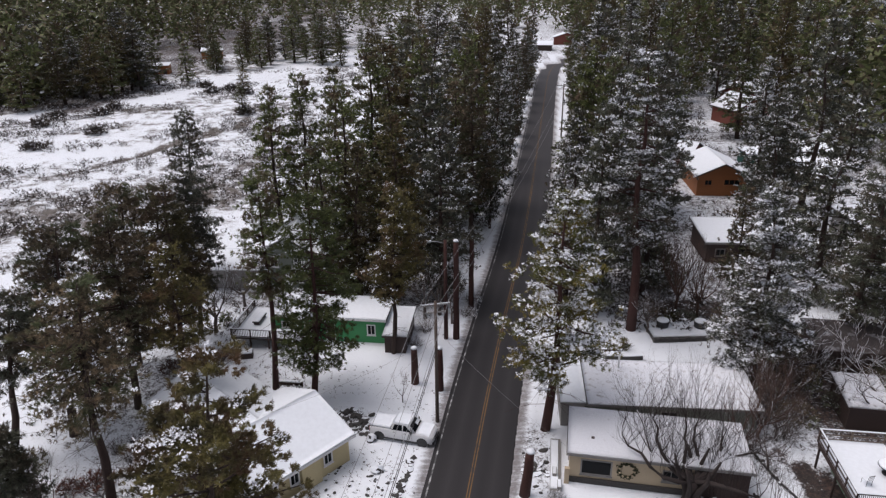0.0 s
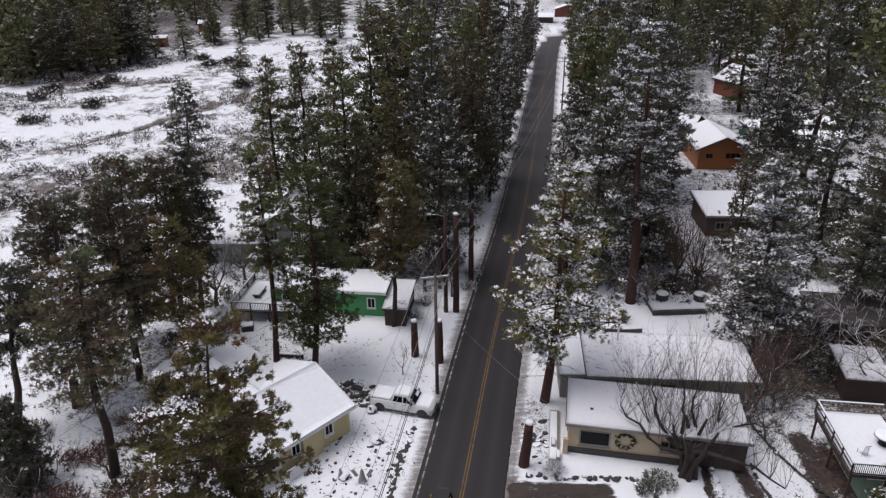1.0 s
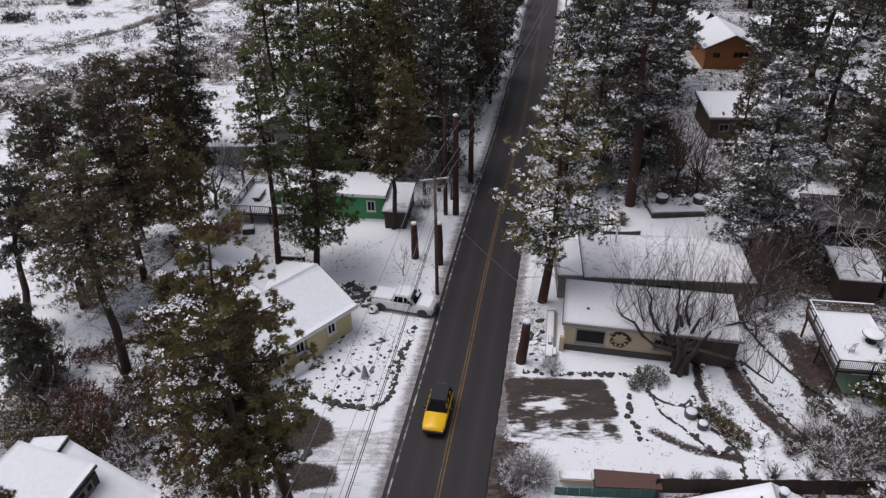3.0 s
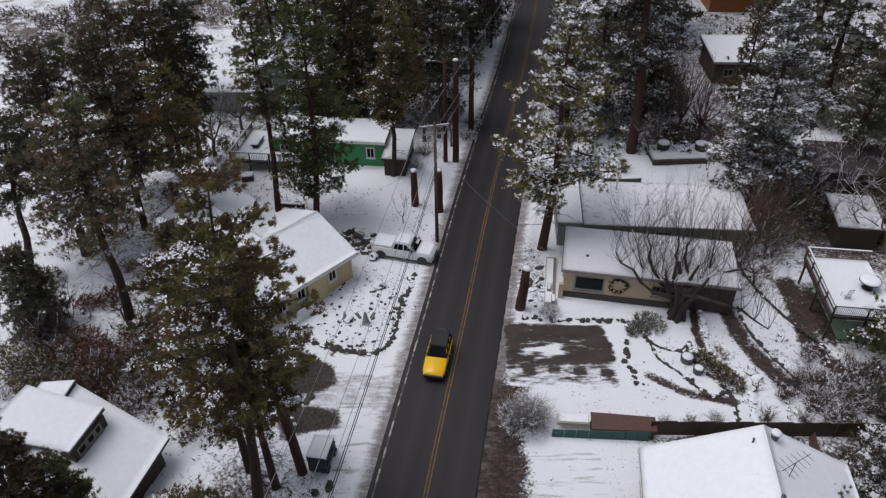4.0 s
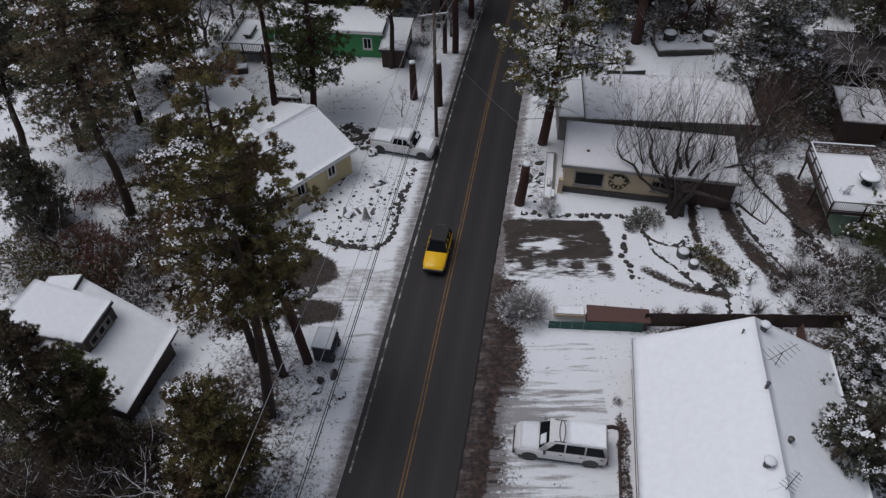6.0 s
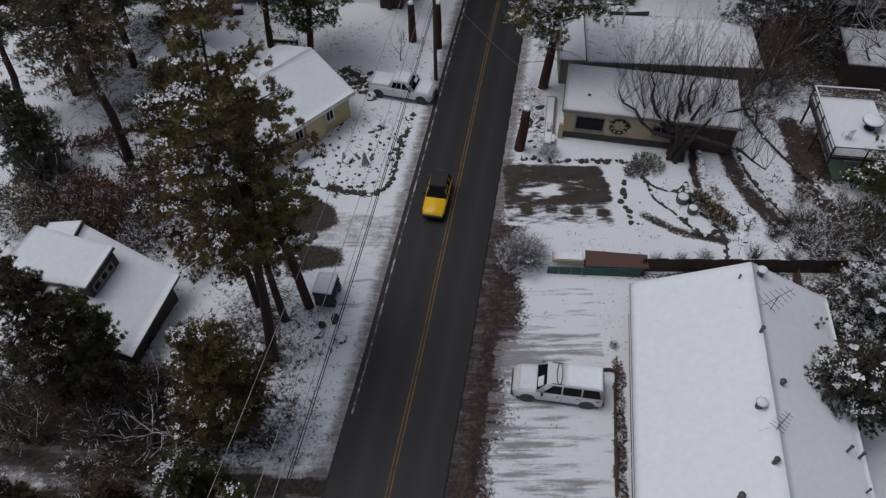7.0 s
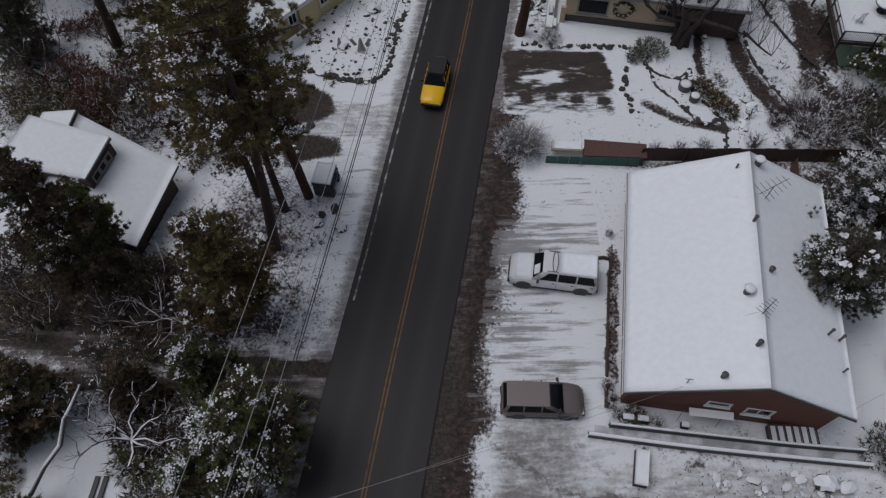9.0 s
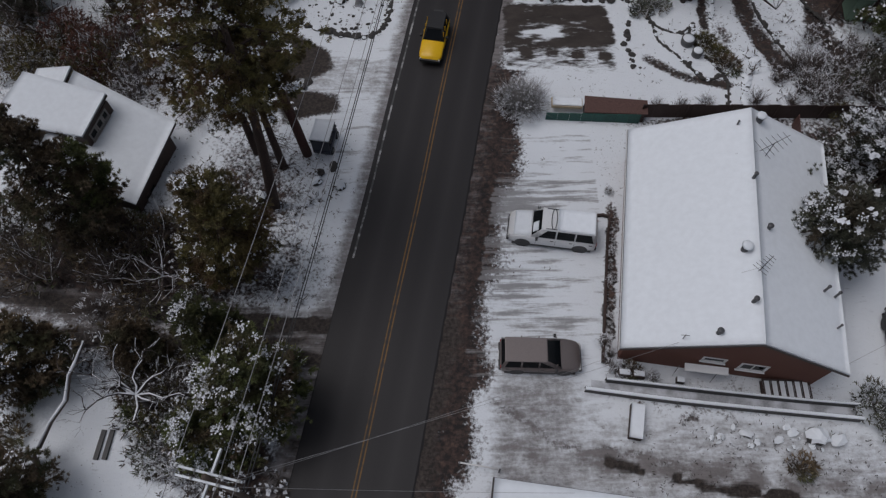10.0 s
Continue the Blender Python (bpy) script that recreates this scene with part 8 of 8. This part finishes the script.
SHRUBS += [
    (-27.2, 59.0, 1.2, 1.3, DRY_RED, 0.2),
    (-22.8, 61.5, 1.3, 1.2, DRY_RED, 0.2),
    (-24.4, 68.4, 0.8, 1.8, G_, 0.15),
    (-2.0, 66.5, 1.6, 1.6, None, 0.6),
    (-3.2, 63.6, 1.2, 1.2, None, 0.5),
    (3.2, 73.5, 1.3, 1.4, None, 0.6),
    (2.6, 70.0, 1.2, 1.3, None, 0.6),
    (31.0, 50.0, 1.6, 1.8, B_, 0.3),
    (25.5, 46.5, 1.4, 1.6, None, 0.3),
    (38.0, 42.0, 2.0, 2.4, S_, 0.4),
    (-34.2, 45.0, 1.6, 1.4, O_, 0.4),
    (-17.4, 20.2, 1.5, 1.9, B_, 0.15),
    (-19.4, 19.8, 1.7, 2.1, B_, 0.12),
]
SHRUBS += [
    (-16.4, 23.6, 1.2, 1.6, B_, 0.15),
    (-21.6, 20.4, 1.6, 2.2, O_, 0.15),
    (-25.0, 13.4 + 4.6, 2.0, 2.4, B_, 0.15),
    (-27.5, 20.5, 2.2, 2.6, O_, 0.2),
    (-12.2, 6.6, 1.6, 1.6, G_, 0.4),
    (-14.6, 7.6, 1.5, 1.8, None, 0.6),
    (18.7, 5.55, 0.75, 0.7, B_, 0.1),
    (-23.9, 8.0, 0.9, 1.0, B_, 0.05),
    (-14.4, 11.3, 1.5, 1.7, None, 0.7),
    (-15.6, 6.6, 1.4, 1.5, S_, 0.6),
    (-12.6, 9.2, 1.6, 2.0, None, 0.8),
    (-17.6, 10.0, 1.1, 1.2, B_, 0.3),
    (-16.4, 10.4, 1.4, 1.6, None, 0.5),
    (-17.6, 11.6, 1.2, 1.3, B_, 0.3),
    (-13.4, 10.0, 1.4, 1.8, None, 0.6),
    (-14.0, 5.8, 1.5, 1.6, None, 0.6),
    (-16.2, 8.6, 1.2, 1.4, O_, 0.5),
    (-19.2, 11.9, 1.0, 1.1, None, 0.4),
    (-14.2, 12.0 + 3.6, 1.4, 1.5, None, 0.3),
    (-10.4, 16.4, 0.9, 0.9, None, 0.4),
    (34.0, 44.0, 1.6, 1.6, None, 0.4),
    (33.4, 55.0, 1.8, 2.0, None, 0.5),
    (30.2, 63.6, 0.9, 2.0, DRY_RED, 0.15),
    (24.6, 69.2, 1.2, 1.2, B_, 0.15),
    (27.0, 68.6, 1.3, 1.0, S_, 0.2),
    (26.0, 68.4, 0.8, 0.8, O_, 0.2),
    (18.8, 62.4, 0.9, 1.4, None, 0.15),
    (36.5, 57.5, 2.0, 2.4, S_, 0.45),
    (26.5, 52.5, 1.4, 1.6, None, 0.4),
]
rnd = random.Random(88)
for cx, cy, rx, ry, n, kinds, hs in ((35, 53, 7, 9, 26, (B_, None, None, S_), (1.4, 3.2)), (33, 64, 4, 4, 9, (B_, None, S_, B_), (1.4, 3.0)), (28, 31.5, 5, 2.6, 26, (None, None, None, None, S_), (0.7, 1.7)), (-26, 35, 6, 5, 16, (DRY_RED, None, O_, B_), (1.2, 2.6)), (-19, 17.5, 7, 2.6, 22, (B_, None, O_, None), (1.0, 2.2)), (-14, 8.8, 4, 2.0, 6, (O_, G_, None), (1.0, 2.0)), (27.5, 25.5, 3, 2.6, 14, (B_, None, O_), (0.8, 1.6)), (29.5, 50, 5, 5, 14, (None, B_, None), (1.6, 3.2)), (-25, 45, 7, 5, 8, (None, DRY_RED, None), (0.8, 1.6)), (48, 80, 7, 12, 14, (S_, None, B_), (1.5, 3.0)), (30, 80, 6, 8, 12, (S_, B_, None), (1.5, 3.0))):
    for _ in range(n):
        a, q = rnd.uniform(0, 6.28), rnd.random() ** 0.5
        x, y = cx + math.cos(a) * q * rx, cy + math.sin(a) * q * ry
        if any(x0 - 1 < x < x1 + 1 and y0 - 1 < y < y1 + 1 for x0, y0, x1, y1 in ((26, 35.5, 37, 46), (31, 43, 42, 50), (-27, 18.5, -15, 30), (31, 76, 47, 90))) or float(near_line(np.array([x]), np.array([y]), SIDE_ROAD)[0]) < 3.2:
            continue
        h = rnd.uniform(*hs)
        SHRUBS.append((x, y, h * rnd.uniform(0.7, 1.05), h, rnd.choice(kinds), rnd.uniform(0.05, 0.28)))
for k, (x, y, r, h, leaf, sn) in enumerate(SHRUBS):
    lab = "bare twiggy shrub flecked with snow" if leaf is None else "rust-red leafy shrub flecked with snow" if leaf is DRY_RED else "brown leafy shrub with a little snow" if leaf is B_ else "evergreen shrub with snow on its leaves"
    shrub(x, y, r, h, 200 + k, lab, leaf, sn, int((18 + 10 * r) * (1.9 if leaf is None else 1.0)), int(110 * r * max(1, h / 1.8)))


def undergrowth(name, spots, seed, label):
    """Dead stalks, brush and litter that stand out of the snow: tufts of blades at (x, y, radius, height, share of snow)."""
    r = np.random.RandomState(seed)
    green, white = [], []
    for x, y, rad, h, sn in spots:
        n = max(3, int(7 * rad * (0.6 + h)))
        az, s = r.uniform(0, 6.28, n), r.rand(n) ** 0.5
        cx, cy = x + np.cos(az) * rad * s, y + np.sin(az) * rad * s
        c = np.stack([cx, cy, h * r.uniform(0.05, 0.8, n) * (1 - 0.6 * s * s)], -1)
        a = np.stack([np.cos(az) * s, np.sin(az) * s, 0.8 + 0 * s], -1)
        green.append(blades(c, a, 0.22 + 0.3 * h, 0.03 + 0.035 * h, r, 3, 0.6))
        k = r.rand(n) < sn
        white.append(pads(c[k] + [0, 0, 0.1 * h + 0.04], 0.05 + 0.13 * h, r))
    for quads in (green, white):
        quads[:] = [np.concatenate(quads)]
        quads[0][:, :, 2] += rise(quads[0][:, 0, 0], quads[0][:, 0, 1])[:, None]
    ob = quads_object(name, [(green[0], BRUSH), (white[0], LEAF_SNOW)], None)
    return tagged(ob, label, "undergrowth", kind="stuff")


TWIGS = leaves("fallen_twigs", (0.035, 0.028, 0.024), (0.10, 0.082, 0.068))


def fallen_twigs():
    """Twigs, cones and leaf scraps lying on the snow of the yards and shoulders."""
    r = np.random.RandomState(12)
    c = []
    for cx, cy, rx, ry, n in ((-6.8, 41.5, 4.5, 5.5, 420), (15, 33, 8, 5, 130), (24, 36, 6, 6, 240), (5, 22, 3.5, 7, 24), (16, 5.5, 8, 3, 260), (-8, 24, 4, 5, 160), (-7.5, 16, 2.5, 4, 90), (-14, 58, 8, 5, 420), (-24, 42, 8, 8, 500), (-3, 52, 3, 6, 160), (8, 44, 1.5, 6, 160), (-19, 22, 8, 8, 300), (27, 50, 6, 8, 420)):
        a, q = r.uniform(0, 6.28, n), r.rand(n) ** 0.5
        c.append(np.stack([cx + np.cos(a) * q * rx, cy + np.sin(a) * q * ry], -1))
    c = np.concatenate(c)
    c = c[[float(road_gap(x, y)) > HALF + 0.6 and not any(x0 < x < x1 and y0 < y < y1 for x0, y0, x1, y1 in ((8.5, 9, 24, 27), (9, 39, 26, 56), (-20, 38, -8, 54), (-20, 60, -3, 72), (28, 36, 36, 46))) for x, y in c]]
    base = np.stack([c[:, 0], c[:, 1], rise(c[:, 0], c[:, 1]) + 0.02], -1)
    aim = np.stack([r.normal(0, 1, len(c)), r.normal(0, 1, len(c)), r.uniform(0, 0.5, len(c))], -1)
    return tagged(quads_object("fallen_twigs", [(blades(base, aim, 0.19, 0.03, r, 3, 0.6, 0.35), TWIGS)], None), "dark twigs and leaf scraps lying on the snow", "litter", kind="stuff")


fallen_twigs()
BRUSH = leaves("dead_brush", (0.030, 0.022, 0.018), (0.105, 0.080, 0.062))
rnd = random.Random(6)
spots = []
for cx, cy, rx, ry, a in DARK_FLOOR[:12]:
    for _ in range(int(rx * ry * 1.5)):
        an, q = rnd.uniform(0, 6.28), rnd.random() ** 0.5
        spots.append((cx + math.cos(an) * q * rx * 1.15, cy + math.sin(an) * q * ry * 1.15, rnd.uniform(0.25, 0.8), rnd.uniform(0.2, 0.9), 0.4))
HOUSE_SPOTS = [(8.5, 40, 25, 57), (28, 36, 36, 46), (-25, 19, -16, 30), (-20, 60, -3, 72), (-36, 76, -14, 90), (8.5, 9, 24, 27), (-22, 38, -6, 54)] + KEEP_OUT
spots = [s for s in spots if not bool(inside(np.array([s[0]]), np.array([s[1]]), YARD)[0]) and float(road_gap(s[0], s[1])) > HALF + 2 and float(near_line(np.array([s[0]]), np.array([s[1]]), SIDE_ROAD)[0]) > 2.2 and not any(a < s[0] < c and b < s[1] < d for a, b, c, d in HOUSE_SPOTS)]
for cx, cy, rx, ry, n in ((-14.5, 8.6, 4.0, 3.2, 70), (-12.0, 4.9, 3.6, 1.9, 60), (-21, 12.2, 4.5, 0.9, 22), (-14.6, 20.5, 2.6, 4.0, 70)):
    for _ in range(n):
        an, q = rnd.uniform(0, 6.28), rnd.random() ** 0.5
        spots.append((cx + math.cos(an) * q * rx, cy + math.sin(an) * q * ry, rnd.uniform(0.3, 0.7), rnd.uniform(0.3, 0.9), 0.45))
undergrowth("undergrowth", spots, 4, "dead brush and litter standing out of the snow")
spots = []
for _ in range(2600):
    y = rnd.uniform(66, 210)
    x = road_x(y) + rnd.uniform(6, 20 + 0.5 * y)
    spots.append((x, y, rnd.uniform(0.5, 1.4), rnd.uniform(0.4, 1.8), 0.45))
for _ in range(1100):
    y = rnd.uniform(72, 200)
    x = road_x(y) - rnd.uniform(5.5, 32)
    spots.append((x, y, rnd.uniform(0.5, 1.4), rnd.uniform(0.4, 1.6), 0.4))
spots = [s for s in spots if not any(a - 1 < s[0] < c + 1 and b - 1 < s[1] < d + 1 for a, b, c, d in HOUSE_SPOTS) and float(road_gap(s[0], s[1])) > HALF + 2]
undergrowth("woods_brush", spots, 5, "snowy brush on the woods floor")
spots = []
while len(spots) < 5200:
    x, y = rnd.uniform(-150, -24), rnd.uniform(82, 290)
    dense = float(value_noise(np.array([x + 0.4 * y]), np.array([(y - 0.5 * x) * 2.5]), 22.0, 33)[0])
    if rnd.random() < (dense - 0.25) * 1.3 and float(near_line(np.array([x]), np.array([y]), [(-140, 160), (-110, 183), (-94, 194), (-80, 210), (-65, 251)])[0]) > 4:
        s = rnd.random() ** 3
        spots.append((x, y, 0.35 + 1.6 * s, 0.22 + 1.3 * s, 0.35))
for x, y in ((-101, 180.6), (-100, 171), (-90.4, 183.4), (-89.8, 190.5), (-70, 214), (-83, 164), (-90, 151), (-59.5, 213), (-52, 181), (-75, 225), (-66, 220)):
    spots += [(x + rnd.gauss(0, 0.9), y + rnd.gauss(0, 0.9), 1.6, 2.4, 0.25) for _ in range(6)]
undergrowth("field_scrub", spots, 7, "low snowy scrub scattered over the field")
